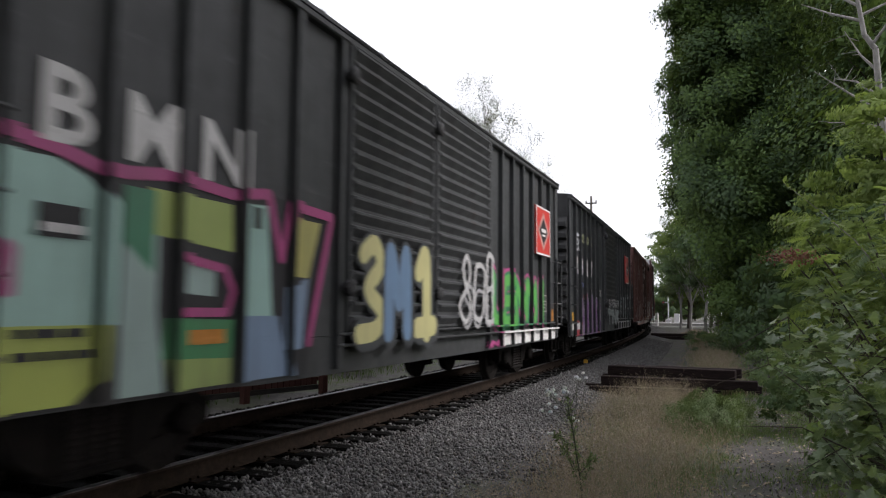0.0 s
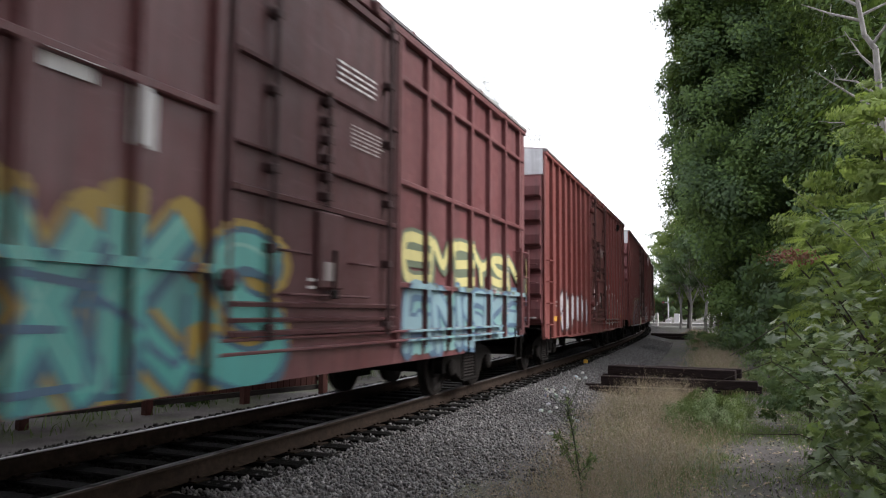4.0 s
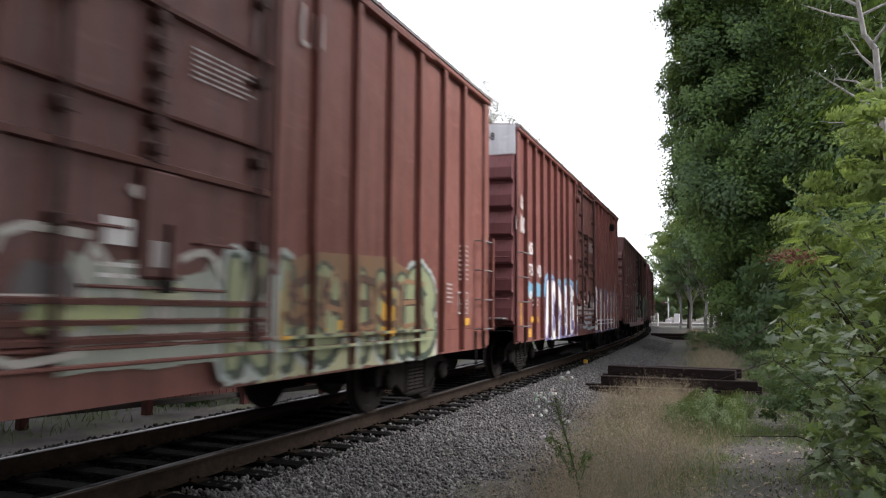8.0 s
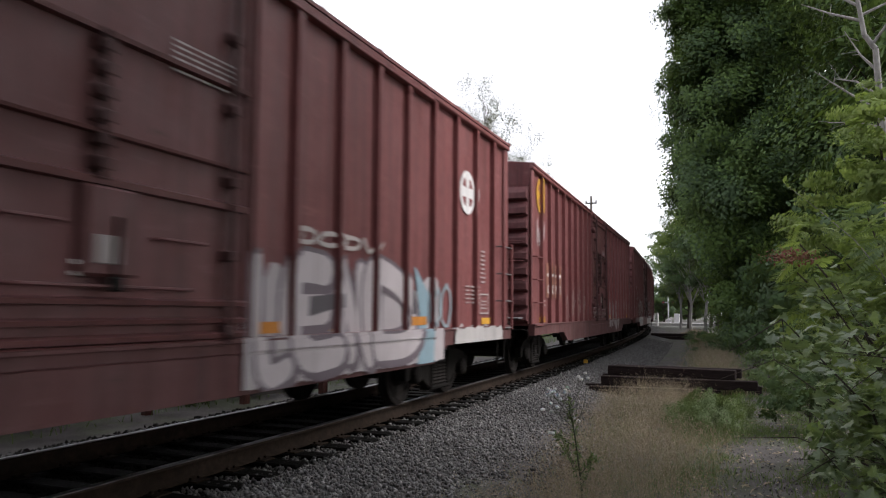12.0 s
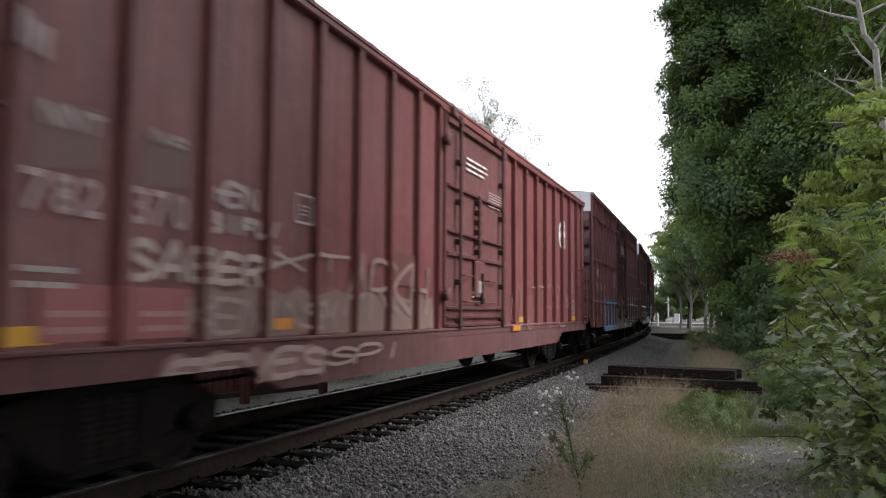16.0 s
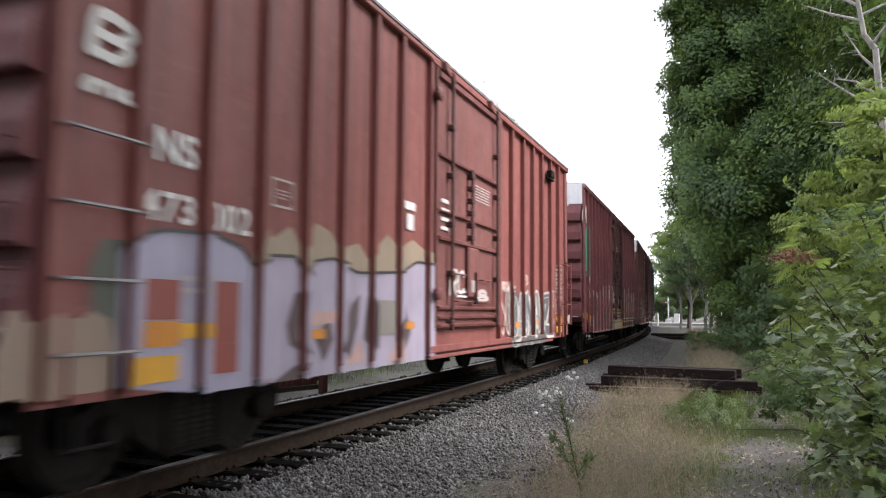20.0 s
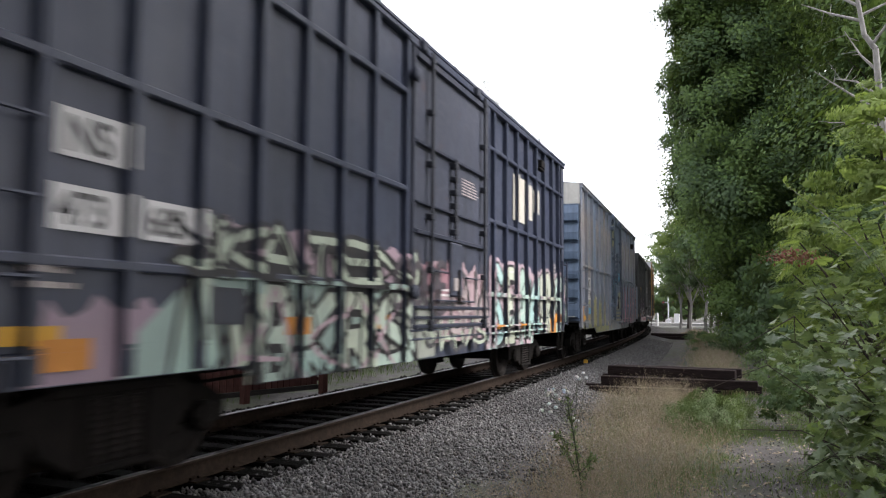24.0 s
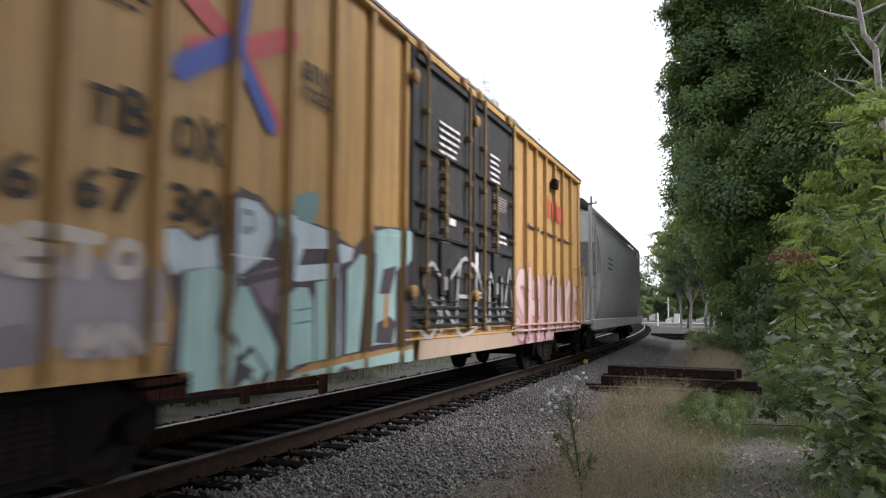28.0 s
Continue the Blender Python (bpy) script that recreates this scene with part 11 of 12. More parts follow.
add_car(151.72, 15.6, 4.74, name="bluegrey_car", col=BLUEGREY, faded=(0.34, 0.27, 0.20), endcol=(0.085, 0.13, 0.20), posts=(6, 6), belts=(2.55,), door=(6.15, 9.1), doorkind="panel", cap=(0.50, 0.49, 0.45), ribs=6, rust=0.35, gloss=0.34, fade=0.45, label="faded blue-grey boxcar with rust stains and pink graffiti", pa=(0.87, 1.96, 3.07, 4.17, 5.25), pb=(9.66, 10.44, 11.5, 12.64, 13.75, 14.88), marks=plain_marks(15.5, 8.8, 1) + [
    ("bars", 6.9, 3.15, 0.7, 0.3, 3), ("vent", 13.6, 4.1), ("poly", (0.20, 0.18, 0.14), 2, [(0.98, 1.2), (0.97, 1.52), (1.73, 1.53), (1.75, 1.07), (1.06, 1.06)]),
    ("wash", 0.25, 5.9, 0.69, 1.0, 7, (0.34, 0.34, 0.17)), ("wash", 0.9, 1.83, 1.06, 1.68, 2, (0.36, 0.35, 0.15)), ("wash", 1.93, 3.96, 0.69, 1.88, 4, (0.38, 0.36, 0.14)),
    ("wash", 3.96, 5.14, 0.68, 1.74, 2, (0.38, 0.36, 0.16)), ("wash", 4.39, 6.26, 0.59, 1.07, 3, (0.34, 0.26, 0.22)),
    ("word", "CUSAOE", (1.89, 2.23, 2.58, 2.92, 3.27, 3.62, 3.96), 0.74, 1.68, (0.28, 0.25, 0.10), None, dict(thin=0.045)),
    ("word", "RBSOJC", (2.04, 2.68, 3.33, 3.97, 4.61, 5.26, 5.9), 0.78, 1.71, (0.45, 0.42, 0.24), None, dict(thin=0.04)),
    ("word", "AOUP", (0.92, 1.23, 1.54, 1.85, 2.16), 0.74, 1.02, (0.24, 0.25, 0.18), None, dict(thin=0.05)),
    ("word", "SEN", (3.36, 3.67, 3.98, 4.29), 0.76, 1.79, (0.22, 0.20, 0.18), None, dict(thin=0.035)), ("rect", "tan_plate", 4.34, 1.22, 0.69, 0.41, pot((0.22, 0.19, 0.15))),
    ("rect", "blue_panel", 1.29, 1.25, 0.45, 0.17, pot((0.10, 0.30, 0.50))), ("rect", "orange_bar", 0.32, 1.04, 0.19, 0.41, ORANGE_PLATE),
    ("rect", "white_panel", 1.03, 1.95, 0.69, 0.32, WHITE_PAINT), ("rect", "white_panel", 0.95, 1.65, 0.79, 0.31, WHITE_PAINT), ("rect", "white_panel", 2.06, 1.67, 0.37, 0.27, WHITE_PAINT),
    ("fit", "NS", 1.14, 1.61, 1.99, 2.22, BLACK_PAINT), ("fit", "4734", 0.98, 1.72, 1.7, 1.91, BLACK_PAINT), ("fit", "50", 2.1, 2.4, 1.71, 1.9, BLACK_PAINT),
    ("poly", (0.12, 0.32, 0.46), 2, [(7.04, 1.57), (8.11, 1.65), (8.28, 2.38), (6.89, 2.62), (6.84, 2.26)]),
    ("poly", (0.45, 0.42, 0.20), 2, [(6.66, 3.55), (7.1, 3.68), (7.1, 4.45), (6.7, 4.31)]), ("wash", 7.63, 9.0, 0.98, 2.21, 2, (0.42, 0.40, 0.24)),
    ("word", "ATKE", (6.77, 7.33, 7.88, 8.44, 9.0), 0.99, 1.73, (0.05, 0.06, 0.08), None, dict(thin=0.06)), ("rect", "blue_panel", 7.78, 2.43, 1.03, 0.29, pot((0.10, 0.34, 0.52))),
    ("poly", (0.028, 0.034, 0.042), 1, [(9.64, 0.69), (9.7, 2.41), (11.59, 2.36), (14.77, 2.43), (15.59, 2.27), (15.52, 0.8), (12.64, 0.56), (10.75, 0.58)]),
    ("word", "UOKEER", (9.75, 10.5, 11.52, 12.58, 13.65, 14.76, 15.62), 0.82, 2.38, (0.46, 0.12, 0.20), (0.03, 0.036, 0.045), dict(fat=0.31, fill2=(0.62, 0.28, 0.33), thick=0.03, sharp=True)),
    ("line", (0.60, 0.24, 0.30), 0.1, [(12.31, 1.55), (13.13, 1.64), (13.62, 1.6)]), ("line", (0.56, 0.20, 0.27), 0.1, [(13.62, 1.6), (14.79, 1.71)]),
    ("rect", "yellow_bar", 11.81, 1.1, 0.14, 0.43, YELLOW_PAINT), ("rect", "orange_bar", 15.06, 1.02, 0.23, 0.43, ORANGE_PLATE)])
add_car(169.41, 15.1, 4.18, name="black_car", flush=False, lo=0.80, col=(0.042, 0.046, 0.045), doorcol=(0.046, 0.051, 0.051), endcol=(0.018, 0.019, 0.02), posts=(7, 7), door=(5.95, 9.1), doorkind="corrugated", ribs=8, galv=False, fade=0.25, rust=0.15, label="black boxcar with a ribbed door and yellow lettering", pa=(0.74, 1.55, 2.4, 3.24, 4.05, 5.0), pb=(10.07, 11.0, 11.81, 12.67, 13.45, 14.34), marks=[
    ("rect", "letter_block", 0.72, 2.33, 0.22, 0.22, YELLOW_PAINT), ("rect", "letter_block", 1.02, 2.33, 0.2, 0.22, YELLOW_PAINT),
    ("rect", "letter_block", 1.5, 2.33, 0.2, 0.22, YELLOW_PAINT), ("rect", "letter_block", 1.76, 2.33, 0.2, 0.22, YELLOW_PAINT), ("bars", 0.7, 1.95, 1.5, 0.14, 1, YELLOW_PAINT),
    ("bars", 5.0, 2.3, 0.6, 0.5, 2), ("bars", 6.3, 2.4, 0.7, 0.4, 2), ("rect", "letter_block", 11.82, 2.98, 0.46, 0.44, YELLOW_PAINT),
    ("rect", "letter_block", 12.66, 2.98, 0.42, 0.44, YELLOW_PAINT), ("rect", "letter_block", 13.49, 2.98, 0.44, 0.44, YELLOW_PAINT),
    ("rect", "underline", 11.80, 2.84, 0.58, 0.08, YELLOW_PAINT), ("rect", "underline", 12.62, 2.84, 0.58, 0.08, YELLOW_PAINT), ("rect", "underline", 13.45, 2.84, 0.58, 0.08, YELLOW_PAINT),
    ("rect", "yellow_plate", 7.8, 0.78, 0.6, 0.12, YELLOW_PAINT), ("rect", "yellow_plate", 11.0, 0.80, 0.5, 0.10, YELLOW_PAINT), ("wash", -0.03, 0.66, 1.4, 1.75, 4, (0.16, 0.15, 0.155)),
    ("wash", 0.57, 4.99, 0.85, 1.64, 9, (0.50, 0.45, 0.46)), ("poly", (0.36, 0.13, 0.34), 4, [(0.77, 1.51), (1.48, 1.51), (1.47, 1.82), (0.75, 1.82)]),
    ("poly", (0.36, 0.13, 0.34), 4, [(1.74, 1.52), (2.3, 1.51), (2.29, 1.84), (1.72, 1.87)]), ("poly", (0.36, 0.13, 0.34), 4, [(2.48, 1.51), (3.1, 1.5), (3.08, 1.82), (2.47, 1.86)]),
    ("poly", (0.36, 0.13, 0.34), 4, [(3.47, 1.53), (3.96, 1.51), (3.95, 1.78), (3.45, 1.85)]), ("poly", (0.36, 0.13, 0.34), 4, [(4.05, 1.49), (4.92, 1.47), (4.91, 1.87), (4.04, 1.92)]),
    ("poly", (0.40, 0.20, 0.38), 4, [(1.35, 1.34), (1.71, 1.34), (1.68, 1.96), (1.32, 1.96)]), ("poly", (0.40, 0.20, 0.38), 4, [(3.06, 1.52), (3.49, 1.53), (3.47, 1.98), (3.04, 1.98)]),
    ("line", (0.56, 0.50, 0.52), 0.05, [(0.7, 1.83), (1.5, 1.85), (1.72, 1.96), (2.3, 1.92), (2.35, 1.8), (3.16, 1.91), (3.21, 2.0), (3.9, 1.97), (4.96, 2.02)]),
    ("line", (0.56, 0.50, 0.52), 0.05, [(0.74, 1.48), (1.48, 1.51), (1.75, 1.34), (1.74, 1.75), (2.3, 1.5), (3.1, 1.51), (3.47, 1.52), (3.98, 1.51), (4.92, 1.49)]),
    ("word", "RKUS", (0.88, 1.48, 2.39, 3.21, 4.95), 0.85, 1.45, (0.25, 0.02, 0.04), (0.52, 0.46, 0.47), dict(fat=0.42, thick=0.06)),
    ("word", "ALB", (5.06, 5.23, 5.39, 5.56), 1.02, 1.83, (0.46, 0.44, 0.45), None, dict(thin=0.06)),
    ("word", "WENS", (7.02, 7.48, 7.94, 8.41, 8.87), 1.01, 1.14, (0.5, 0.48, 0.48), None, dict(thin=0.05)), ("fit", "14", 0.94, 1.23, 1.86, 2.06, YELLOW_PAINT),
    ("fit", "14", 1.73, 2.12, 1.88, 2.07, YELLOW_PAINT), ("fit", "14", 2.58, 2.94, 1.89, 2.06, YELLOW_PAINT), ("rect", "yellow_plate", -0.03, 1.1, 0.46, 0.18, YELLOW_PAINT),
    ("wash", 9.12, 14.72, 1.23, 2.06, 9, (0.06, 0.19, 0.16)), ("word", "CSMX", (9.21, 10.52, 11.82, 13.13, 14.44), 1.55, 2.05, (0.14, 0.34, 0.29), None, dict(thin=0.06)),
    ("poly", (0.16, 0.022, 0.04), 1, [(9.26, 1.06), (9.37, 1.46), (9.85, 1.96), (10.45, 1.72), (11.05, 1.92), (11.77, 1.65), (12.16, 1.81), (12.55, 1.68), (12.92, 1.99), (13.33, 1.63), (13.91, 1.56), (14.07, 1.1), (12.57, 0.93)]),
    ("word", "CSMEE", (9.26, 10.03, 10.95, 11.84, 12.8, 14.12), 1.04, 1.94, WINE, (0.50, 0.46, 0.46), dict(fat=0.4, thick=0.032, sharp=True)),
    ("word", "SAVE", (6.7, 7.18, 7.66, 8.14, 8.62), 1.06, 1.17, (0.46, 0.44, 0.45), None, dict(thin=0.08)), ("rect", "white_card", 14.23, 1.09, 0.44, 0.29, pot((0.5, 0.08, 0.08)))])
add_car(186.29, 17.95, 4.78, name="yellow_car", col=YELLOW, endcol=(0.36, 0.20, 0.06), faded=(0.42, 0.27, 0.11), doorcol=(0.020, 0.020, 0.021), leaves=2, posts=(8, 8), door=(6.6, 11.4), doorkind="panel", cap=(0.50, 0.50, 0.52), ribs=7, rust=0.12, gloss=0.40, truck=2.1, label="long yellow boxcar with black double doors and aqua graffiti", nose=0.4, pa=(0.68, 1.5, 2.32, 3.14, 3.97, 4.78, 5.6), pb=(12.35, 13.15, 14.0, 14.87, 15.72, 16.7), marks=plain_marks(18.05, 11.3, 1) + [
    ("star", 2.45, 2.95, 1.45, 0.95), ("bars", 1.6, 3.3, 0.6, 0.25, 3, BLACK_PAINT), ("disc", 3.95, 2.05, 0.16, pot((0.16, 0.22, 0.20))), ("bars", 7.6, 3.45, 0.8, 0.5, 5),
    ("bars", 9.9, 3.45, 0.6, 0.5, 5), ("rect", "white_card", 8.0, 2.5, 0.25, 0.1, WHITE_PAINT), ("bars", 10.4, 2.45, 0.5, 0.2, 2), ("rect", "white_card", 9.15, 1.9, 0.12, 0.3, WHITE_PAINT),
    ("rect", "red_letter", 14.0, 3.35, 0.5, 0.42, pot((0.50, 0.08, 0.05))), ("rect", "red_letter", 14.7, 3.35, 0.35, 0.4, pot((0.50, 0.08, 0.05))),
    ("rect", "red_letter", 15.25, 3.35, 0.45, 0.38, pot((0.50, 0.08, 0.05))), ("bars", 12.3, 2.95, 4.6, 0.14, 1, BLACK_PAINT), ("vent", 14.6, 4.1),
    ("word", "8KE", (-0.07, 0.15, 0.37, 0.59), 2.68, 2.99, (0.50, 0.45, 0.36), None, dict(thin=0.06)), ("word", "S", (0.7, 1.0), 2.75, 3.12, (0.50, 0.44, 0.34), None, dict(thin=0.06)),
    ("word", "Z", (0.31, 0.61), 2.54, 2.75, (0.50, 0.44, 0.34), None, dict(thin=0.05)), ("wash", 0.45, 2.4, 0.97, 1.73, 6, (0.30, 0.27, 0.30)),
    ("word", "SETO", (0.85, 1.19, 1.54, 1.88, 2.22), 1.46, 1.81, (0.52, 0.47, 0.42), None, dict(thin=0.1)),
    ("word", "MN", (1.65, 1.99, 2.33), 0.96, 1.25, (0.46, 0.42, 0.40), None, dict(thin=0.09)), ("wash", 0.8, 1.42, 0.96, 1.25, 2, (0.20, 0.18, 0.21)),
    ("poly", (0.075, 0.06, 0.075), 1, [(2.45, 0.74), (2.58, 1.25), (2.46, 1.57), (2.4, 1.87), (2.56, 1.91), (2.76, 1.84), (3.05, 1.98), (3.07, 2.2), (3.29, 2.31), (3.65, 2.24), (3.79, 2.04), (3.88, 2.19), (4.69, 2.12), (5.29, 1.96), (5.76, 2.25), (6.77, 2.32), (6.74, 0.89), (4.52, 0.82), (3.69, 0.63), (2.68, 0.68)]),
    ("poly", (0.50, 0.60, 0.66), 4, [(2.42, 1.86), (2.56, 1.89), (2.75, 1.8), (2.98, 1.89), (3.04, 1.64), (2.64, 1.59), (2.52, 1.54), (2.44, 1.65)]),
    ("poly", (0.36, 0.55, 0.53), 3.5, [(2.62, 0.89), (2.66, 1.58), (3.01, 1.64), (3.19, 1.52), (3.16, 0.9), (2.87, 0.8), (2.68, 0.79)]),
    ("poly", (0.36, 0.55, 0.53), 3, [(2.5, 0.78), (2.99, 1.03), (3.17, 0.89), (3.08, 0.62), (2.69, 0.66), (2.51, 0.68)]),
    ("poly", (0.50, 0.60, 0.66), 4.5, [(3.12, 1.55), (3.09, 2.17), (3.21, 2.25), (3.55, 2.24), (3.74, 2.12), (3.76, 1.93), (3.64, 1.72), (3.4, 1.61)]),
    ("poly", (0.36, 0.55, 0.53), 4, [(3.13, 1.52), (3.38, 1.58), (3.88, 0.99), (3.82, 0.7), (3.57, 0.64), (3.26, 0.94), (3.1, 1.25)]),
    ("poly", (0.20, 0.16, 0.20), 3.2, [(3.19, 1.52), (3.64, 1.64), (3.9, 1.69), (3.86, 1.25), (3.65, 1.34)]),
    ("poly", (0.075, 0.06, 0.075), 5, [(3.23, 1.54), (3.9, 1.67), (3.88, 1.59), (3.28, 1.48)]),
    ("line", (0.075, 0.06, 0.075), 0.055, [(3.13, 1.52), (3.1, 2.18), (3.21, 2.25), (3.55, 2.24), (3.74, 2.12), (3.76, 1.93), (3.64, 1.72), (3.37, 1.59)]),
    ("line", (0.075, 0.06, 0.075), 0.05, [(3.38, 1.57), (3.66, 1.25), (3.88, 0.99)]), ("line", (0.075, 0.06, 0.075), 0.05, [(3.13, 1.49), (3.05, 1.16), (3.22, 0.98), (3.6, 0.63)]),
    ("poly", (0.22, 0.30, 0.36), 5, [(3.26, 1.93), (3.28, 2.13), (3.47, 2.13), (3.51, 1.97), (3.38, 1.91)]),
    ("poly", (0.50, 0.60, 0.66), 5.5, [(3.33, 1.98), (3.34, 2.08), (3.42, 2.08), (3.44, 2.0)]),
    ("poly", (0.075, 0.06, 0.075), 4.5, [(3.17, 0.67), (3.44, 0.81), (3.28, 0.89), (3.47, 1.02), (3.78, 0.76), (3.69, 0.63), (3.45, 0.58)]),
    ("poly", (0.36, 0.55, 0.53), 5, [(3.32, 0.69), (3.53, 0.8), (3.37, 0.88), (3.49, 0.96), (3.68, 0.79), (3.57, 0.67)]),
    ("poly", (0.50, 0.60, 0.66), 4.5, [(3.86, 2.08), (3.93, 2.15), (4.71, 2.09), (4.74, 1.91), (4.27, 1.87), (4.18, 1.71), (4.81, 1.77), (4.82, 1.62), (4.19, 1.56), (3.98, 1.57), (4.08, 1.86)]),
    ("poly", (0.075, 0.06, 0.075), 5, [(4.22, 1.72), (4.27, 1.85), (4.68, 1.8)]),
    ("poly", (0.36, 0.55, 0.53), 4.5, [(3.92, 0.78), (3.87, 1.44), (4.02, 1.52), (4.35, 1.53), (4.46, 1.4), (4.48, 0.82)]),
    ("line", (0.075, 0.06, 0.075), 0.05, [(3.9, 0.8), (3.86, 1.43), (4.02, 1.53), (4.37, 1.54), (4.48, 1.4)]), ("line", (0.10, 0.28, 0.30), 0.02, [(4.05, 1.29), (4.4, 1.32)]),
    ("line", (0.10, 0.28, 0.30), 0.02, [(4.05, 1.17), (4.42, 1.2)]),
    ("poly", (0.50, 0.60, 0.66), 4.5, [(4.8, 1.58), (4.85, 1.92), (4.99, 1.98), (5.27, 1.95), (5.2, 1.79), (5.0, 1.76), (5.01, 0.84), (4.78, 0.84)]),
    ("poly", (0.36, 0.55, 0.53), 4, [(4.52, 0.82), (4.51, 1.57), (4.73, 1.6), (4.76, 0.83)]), ("line", (0.075, 0.06, 0.075), 0.05, [(4.78, 0.84), (4.77, 1.58), (4.85, 1.92)]),
    ("line", (0.075, 0.06, 0.075), 0.05, [(5.04, 0.85), (5.0, 1.75), (5.22, 1.8)]),
    ("poly", (0.36, 0.55, 0.53), 4.5, [(5.11, 0.85), (5.13, 1.71), (5.43, 1.91), (5.56, 1.9), (5.55, 1.61), (5.41, 0.87)]),
    ("line", (0.075, 0.06, 0.075), 0.055, [(5.49, 0.88), (5.6, 1.61), (5.62, 1.91)]),
    ("poly", (0.36, 0.55, 0.53), 4.5, [(5.57, 0.92), (5.68, 1.8), (5.78, 2.19), (6.14, 2.26), (6.67, 2.27), (6.68, 1.93), (6.34, 1.76), (6.34, 0.92)]),
    ("poly", (0.075, 0.06, 0.075), 5, [(5.89, 1.49), (6.0, 1.77), (6.37, 1.84), (6.19, 1.5)]),
    ("poly", (0.075, 0.06, 0.075), 5, [(5.79, 0.95), (5.84, 1.16), (6.17, 1.24), (6.36, 1.16), (6.24, 0.92)]), ("line", (0.42, 0.60, 0.60), 0.03, [(5.79, 1.81), (5.9, 2.16), (6.56, 2.21)]),
    ("poly", (0.36, 0.55, 0.53), 3, [(3.94, 0.71), (6.74, 0.84), (6.75, 0.62), (3.69, 0.57)]), ("line", (0.075, 0.06, 0.075), 0.05, [(4.13, 0.59), (4.32, 0.7), (4.53, 0.6)]),
    ("line", (0.075, 0.06, 0.075), 0.05, [(4.86, 0.61), (5.09, 0.72), (5.34, 0.63)]), ("line", (0.62, 0.66, 0.68), 0.02, [(3.09, 1.73), (3.72, 1.74)]),
    ("poly", (0.16, 0.30, 0.30), 3, [(4.06, 2.21), (4.13, 2.36), (4.45, 2.45), (4.57, 2.34), (4.43, 2.13), (4.26, 2.1)]),
    ("poly", (0.50, 0.24, 0.06), 6, [(3.23, 1.22), (3.24, 1.41), (3.28, 1.41), (3.28, 1.22)]), ("poly", (0.50, 0.24, 0.06), 6, [(6.02, 1.11), (6.04, 1.5), (6.13, 1.5), (6.11, 1.11)]),
    ("word", "SKENNA", (6.93, 7.66, 8.39, 9.12, 9.85, 10.58, 11.31), 0.9, 2.02, (0.40, 0.42, 0.44), None, dict(thin=0.06)), ("wash", 6.94, 11.26, 0.57, 1.03, 7, (0.44, 0.34, 0.26)),
    ("wash", 11.49, 17.49, 0.6, 2.15, 6, (0.46, 0.30, 0.31)),
    ("word", "SHINC", (11.59, 12.57, 13.56, 14.66, 15.92, 17.52), 0.68, 2.15, (0.54, 0.36, 0.37), (0.30, 0.13, 0.17), dict(fat=0.42, thick=0.03, fill2=(0.58, 0.46, 0.45))),
    ("fit", "T", 1.69, 1.91, 2.47, 2.72, BLACK_PAINT), ("fit", "B", 1.95, 2.21, 2.47, 2.77, BLACK_PAINT), ("fit", "O", 2.47, 2.72, 2.42, 2.72, BLACK_PAINT),
    ("fit", "X", 2.74, 3.02, 2.42, 2.76, BLACK_PAINT), ("fit", "6", 1.11, 1.34, 1.92, 2.19, BLACK_PAINT), ("fit", "6", 1.61, 1.84, 1.93, 2.19, BLACK_PAINT),
    ("fit", "7", 1.89, 2.16, 1.93, 2.21, BLACK_PAINT), ("fit", "3", 2.45, 2.67, 1.94, 2.21, BLACK_PAINT), ("fit", "0", 2.71, 2.98, 1.93, 2.22, BLACK_PAINT),
    ("fit", "any", 4.18, 4.67, 3.48, 3.66, BLACK_PAINT), ("fit", "road", 4.17, 4.7, 3.28, 3.48, BLACK_PAINT)])


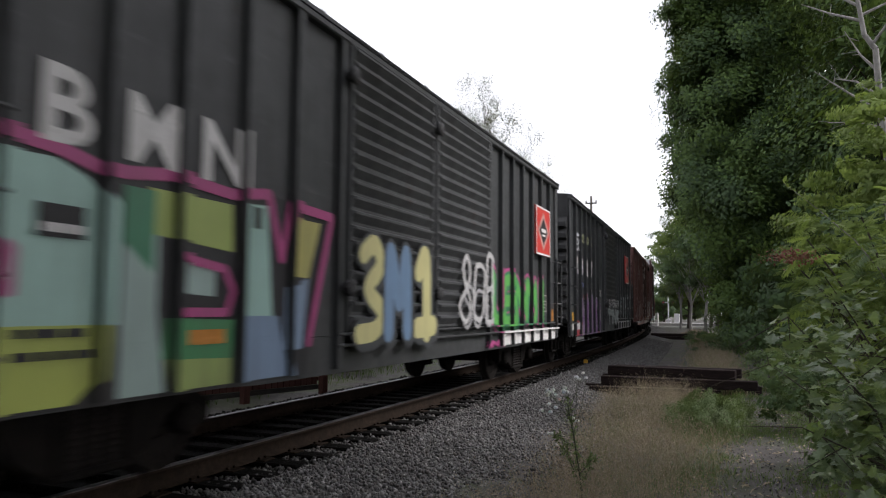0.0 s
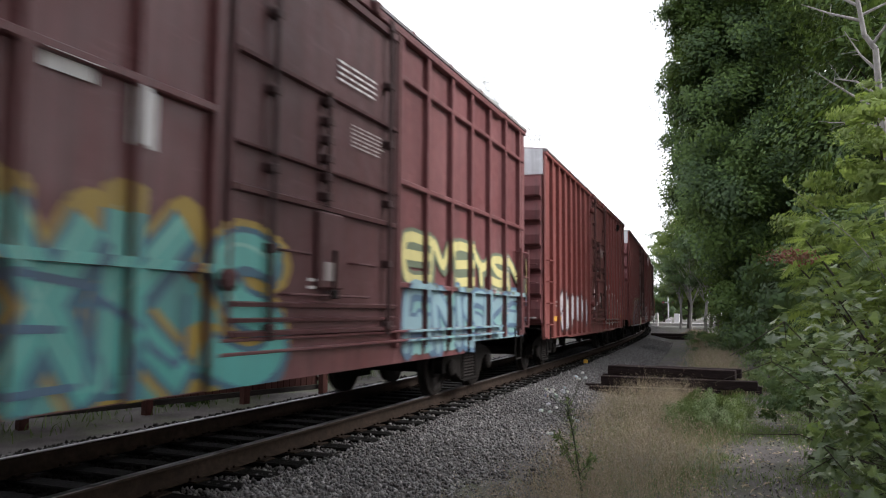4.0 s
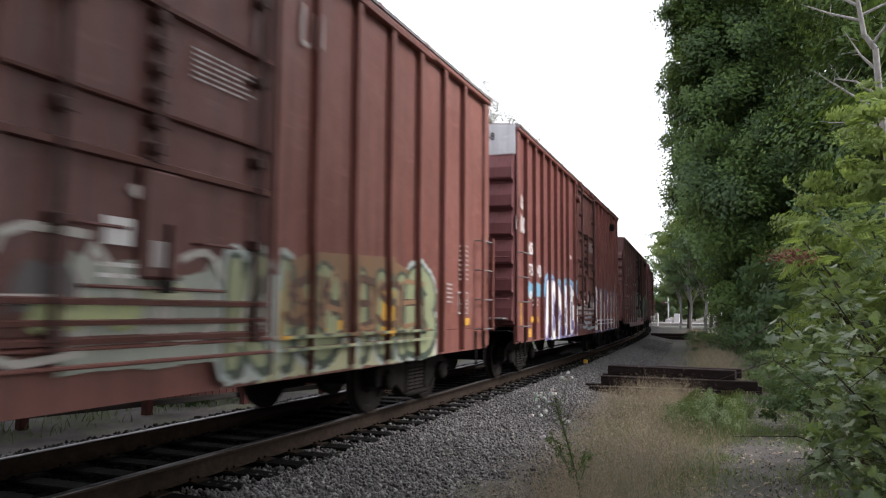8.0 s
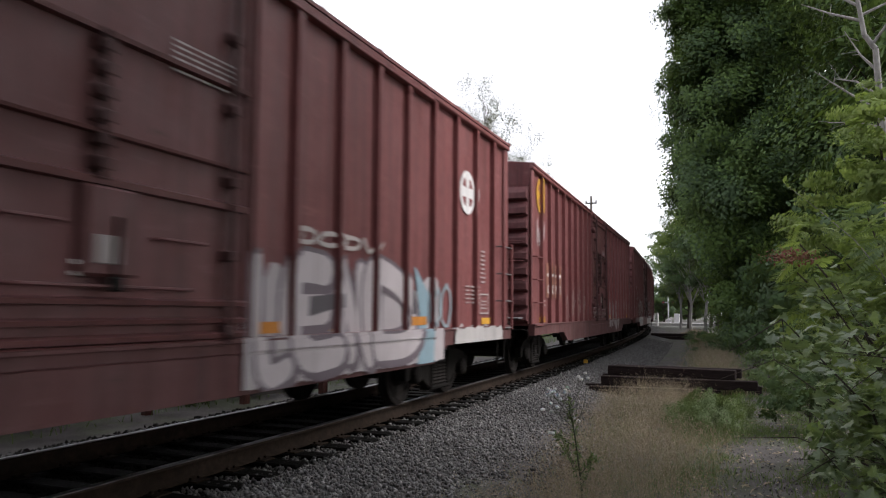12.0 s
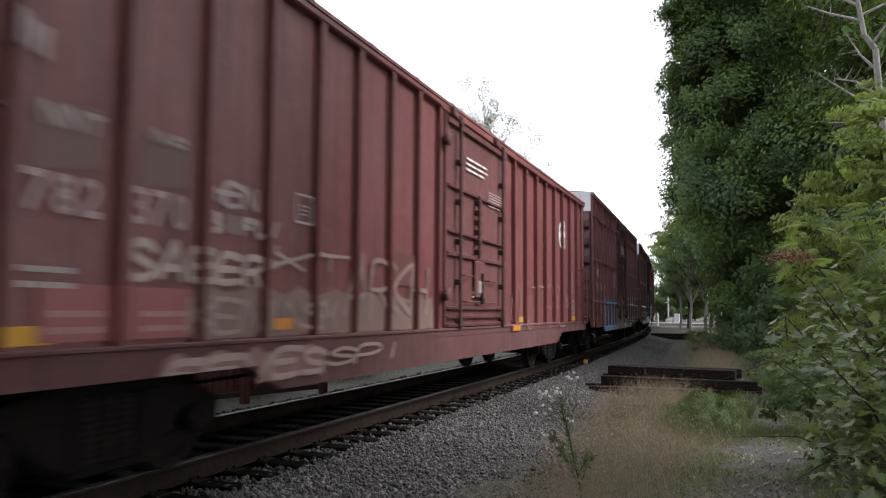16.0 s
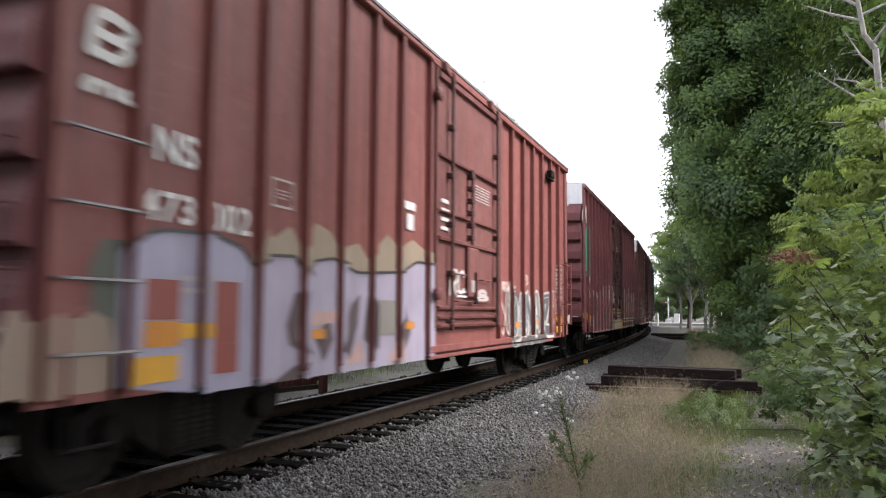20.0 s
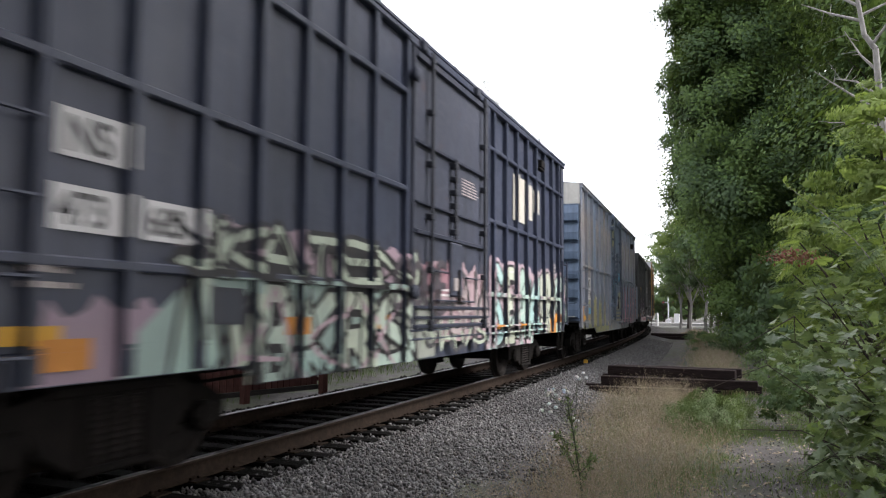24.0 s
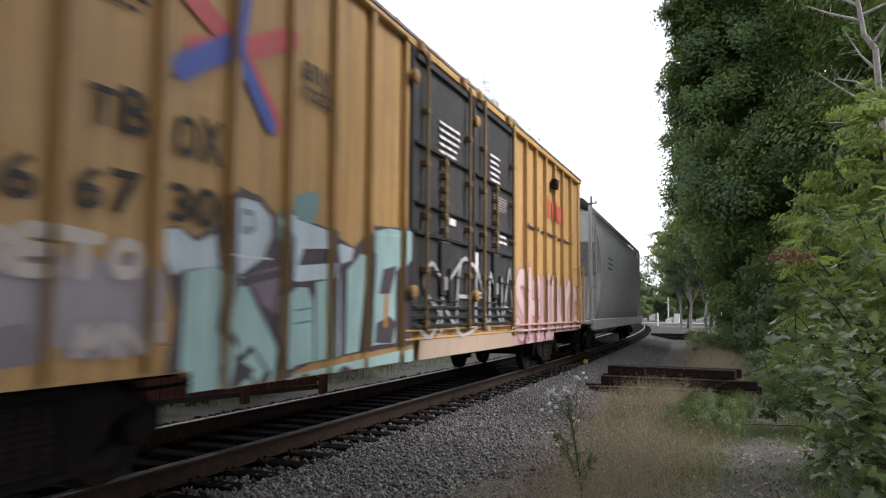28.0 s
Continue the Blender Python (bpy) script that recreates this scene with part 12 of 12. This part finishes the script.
def hopper(front, L):
    """The covered hopper at the tail: rounded grey sides, sloped end sheets, open ends with ladders, discharge gates."""
    car = empty("covered_hopper")
    tagged(car, "pale grey covered hopper with rounded sides", "hopper car", "cars of the freight train")
    grey = car_paint("grey_hopper_paint", (0.33, 0.335, 0.33), 31, 0.2, 0.1, 0.45, 0.35)
    y0, y1 = -L / 2, L / 2
    z0, z1 = 1.05, 4.35
    ring = []
    for i in range(13):
        t = i / 12
        ring.append((1.30 + 0.26 * math.sin(math.pi * min(1, t * 1.05)) ** 0.7, z0 + (z1 - z0) * t))
    sec = [(x, z) for x, z in ring] + [(0.7, 4.62), (-0.7, 4.62)] + [(-x, z) for x, z in ring[::-1]]
    m = Mesher()
    m.prism(sec, y0 + 1.5, y1 - 1.5, 1)
    part("body", m.mesh("body", grey), car)
    for s in (-1, 1):
        ye = y0 if s < 0 else y1
        m = Mesher()
        m.prism([(ye - s * 1.5, 4.4), (ye - s * 0.9, 4.3), (ye - s * 0.75, 3.4), (ye - s * 1.5, 2.4)], -1.42, 1.42, 0)
        part("end_slope", m.mesh("end_slope", grey), car)
        for sx in (-1, 1):
            m = Mesher()
            a, b = sorted((ye - s * 0.10, ye - s * 0.24))
            m.bbox(sx * 1.42 - 0.05, sx * 1.42 + 0.05, a, b, 0.95, 4.3, 0.015)
            part("corner_post", m.mesh("corner_post", grey), car)
            m = Mesher()
            for zz in np.arange(1.2, 4.2, 0.42):
                m.path([(sx * 1.47, ye - s * 0.2, zz), (sx * 1.54, ye - s * 0.2, zz), (sx * 1.54, ye - s * 0.75, zz), (sx * 1.47, ye - s * 0.75, zz)], 0.013, 5)
            m.tube((sx * 1.48, ye - s * 0.75, 1.0), (sx * 1.48, ye - s * 0.75, 4.3), 0.02, n=6)
            part("side_ladder", m.mesh("side_ladder", GALV), car)
            m = Mesher()
            m.tube((sx * 1.40, ye - s * 0.2, 4.25), (sx * 1.40, ye - s * 1.5, 4.3), 0.05, n=6)
            m.tube((sx * 1.35, ye - s * 0.15, 1.1), (sx * 1.25, ye - s * 1.6, 2.9), 0.05, n=6)
            part("end_brace", m.mesh("end_brace", grey), car)
        m = Mesher()
        a, b = sorted((ye, ye - s * 1.6))
        m.bbox(-1.5, 1.5, a, b, 0.95, 1.05, 0.015)
        part("end_platform", m.mesh("end_platform", grey), car)
        cp = part("coupler", GEAR["coupler"], car, loc=(0, ye, 0))
        ho = part("air_hose", GEAR["air_hose"], car, loc=(0, ye, 0))
        if s > 0:
            cp.rotation_euler = ho.rotation_euler = (0, 0, math.pi)
    for sx in (-1, 1):
        m = Mesher()
        a, b = sorted((sx * 1.44, sx * 1.56))
        m.bbox(a, b, y0, y1, 0.78, 1.10, 0.02)
        part("side_sill", m.mesh("side_sill", grey), car)
        m = Mesher()
        a, b = sorted((sx * 0.55, sx * 1.15))
        m.bbox(a, b, y0 + 0.6, y1 - 0.6, 4.68, 4.72, 0.008)
        part("running_board", m.mesh("running_board", GALV), car)
        m = Mesher()
        a, b = sorted((sx * 1.36, sx * 1.46))
        m.bbox(a, b, y0 + 0.2, y1 - 0.2, 4.30, 4.42, 0.02)
        part("top_chord", m.mesh("top_chord", grey), car)
    for yy in (-3.9, -1.3, 1.3, 3.9):
        m = Mesher()
        m.prism([(-1.3, 1.05), (-0.45, 0.42), (0.45, 0.42), (1.3, 1.05)], yy - 1.0, yy + 1.0, 1)
        part("discharge_bay", m.mesh("discharge_bay", grey), car)
    for yy in np.linspace(y0 + 2.2, y1 - 2.2, 5):
        m = Mesher()
        m.bbox(-0.4, 0.4, yy - 1.2, yy + 1.2, 4.62, 4.70, 0.02)
        part("hatch_cover", m.mesh("hatch_cover", grey), car)
    m = Mesher()
    m.bbox(-0.22, 0.22, y0 + 0.05, y1 - 0.05, 0.66, 0.98, 0.02)
    part("centre_sill", m.mesh("centre_sill", STEEL_DARK), car)
    add_truck(car, y0 + 2.1, 2.1, front)
    add_truck(car, y1 - 2.1, L - 2.1, front)
    flat = ([(99, 1.565)], [], 1.565, (0.5, 1.565, 0.4, -9, 99))
    rng = random.Random(31)
    small_print(car, rng, flat, y0, 3.0, 2.7, 1.4, 0.5, 3, BLACK_PAINT)
    CARS.append((car, front, L, 2.1))


hopper(206.3, 17.8)
# ---- all motion: the cars run along the line at one speed, their wheels roll ----
def motions():
    for ob, front, L, tr in CARS:
        rows = []
        for k in range(29):
            s = front - SPEED * (k - 14.0)
            xa, ya, _ = track(s + tr)
            xb, yb, _ = track(s + L - tr)
            h = math.atan2(-(xb - xa), yb - ya)
            f = (L / 2 - tr) / (L - 2 * tr)
            rows.append((float(k), Matrix.LocRotScale((xa + (xb - xa) * f, ya + (yb - ya) * f, 0.0), Euler((0, 0, h)), None)))
        walk(ob, rows)
    for ws, u, front in HOOKUPS:
        place = ws.location.copy()
        # rolling is keyed while the wheel is near enough to be seen turning
        t0 = max(0.0, 14 + (front + u - 45) / SPEED)
        t1 = min(28.0, 14 + (front + u - 1) / SPEED)
        if t1 <= t0:
            continue
        k0, k1 = int(t0 * FPS), int(t1 * FPS)
        rows = []
        for k in [0] * (k0 > 0) + list(range(k0, k1 + 1)) + [28 * FPS] * (k1 < 28 * FPS):
            t = min(max(k, k0), k1) / FPS
            rows.append((k / FPS, Matrix.LocRotScale(place, Euler((SPEED * (t - k0 / FPS) / 0.43, 0, 0)), None)))
        walk(ws, rows)
    # wind: the thistle nods, branches and fronds stir
    rows = [(0.0, 0), (1.0, 0.5), (2.0, 3), (3.0, 0), (3.5, 1.5), (4.5, -2), (5.5, 2), (6.2, 3.3), (7.5, 3.3), (8.0, -7), (9.0, -1), (10.2, -2.2), (11.0, -0.8), (12.5, 1.2), (13.5, -1), (14.5, 2), (16.0, -4.2), (17.0, 0.6),
            (18.0, 3), (19.0, 9), (20.0, -4.2), (21.3, 7.2), (22.4, 2), (23.5, 0.6), (24.1, 0), (25.0, 7), (26.1, 0.6), (27.0, -0.8), (28.0, 0)]
    base = THISTLE.location.copy()
    walk(THISTLE, [(t, Matrix.LocRotScale(base, Euler((radians(a * 0.3), radians(a), 0)), None)) for t, a in rows])
    for i, ob in enumerate(MAPLE_BRANCHES + SUMAC_STEMS):
        amp = 1.5 if i < len(MAPLE_BRANCHES) else 1.1
        walk(ob, [(k * 0.5, pose(0, 0, 0, amp * math.sin(k * 0.9 + i) * math.sin(k * 0.23 + 2 * i), amp * math.sin(k * 0.7 + 1.7 * i), 0)) for k in range(57)])


motions()
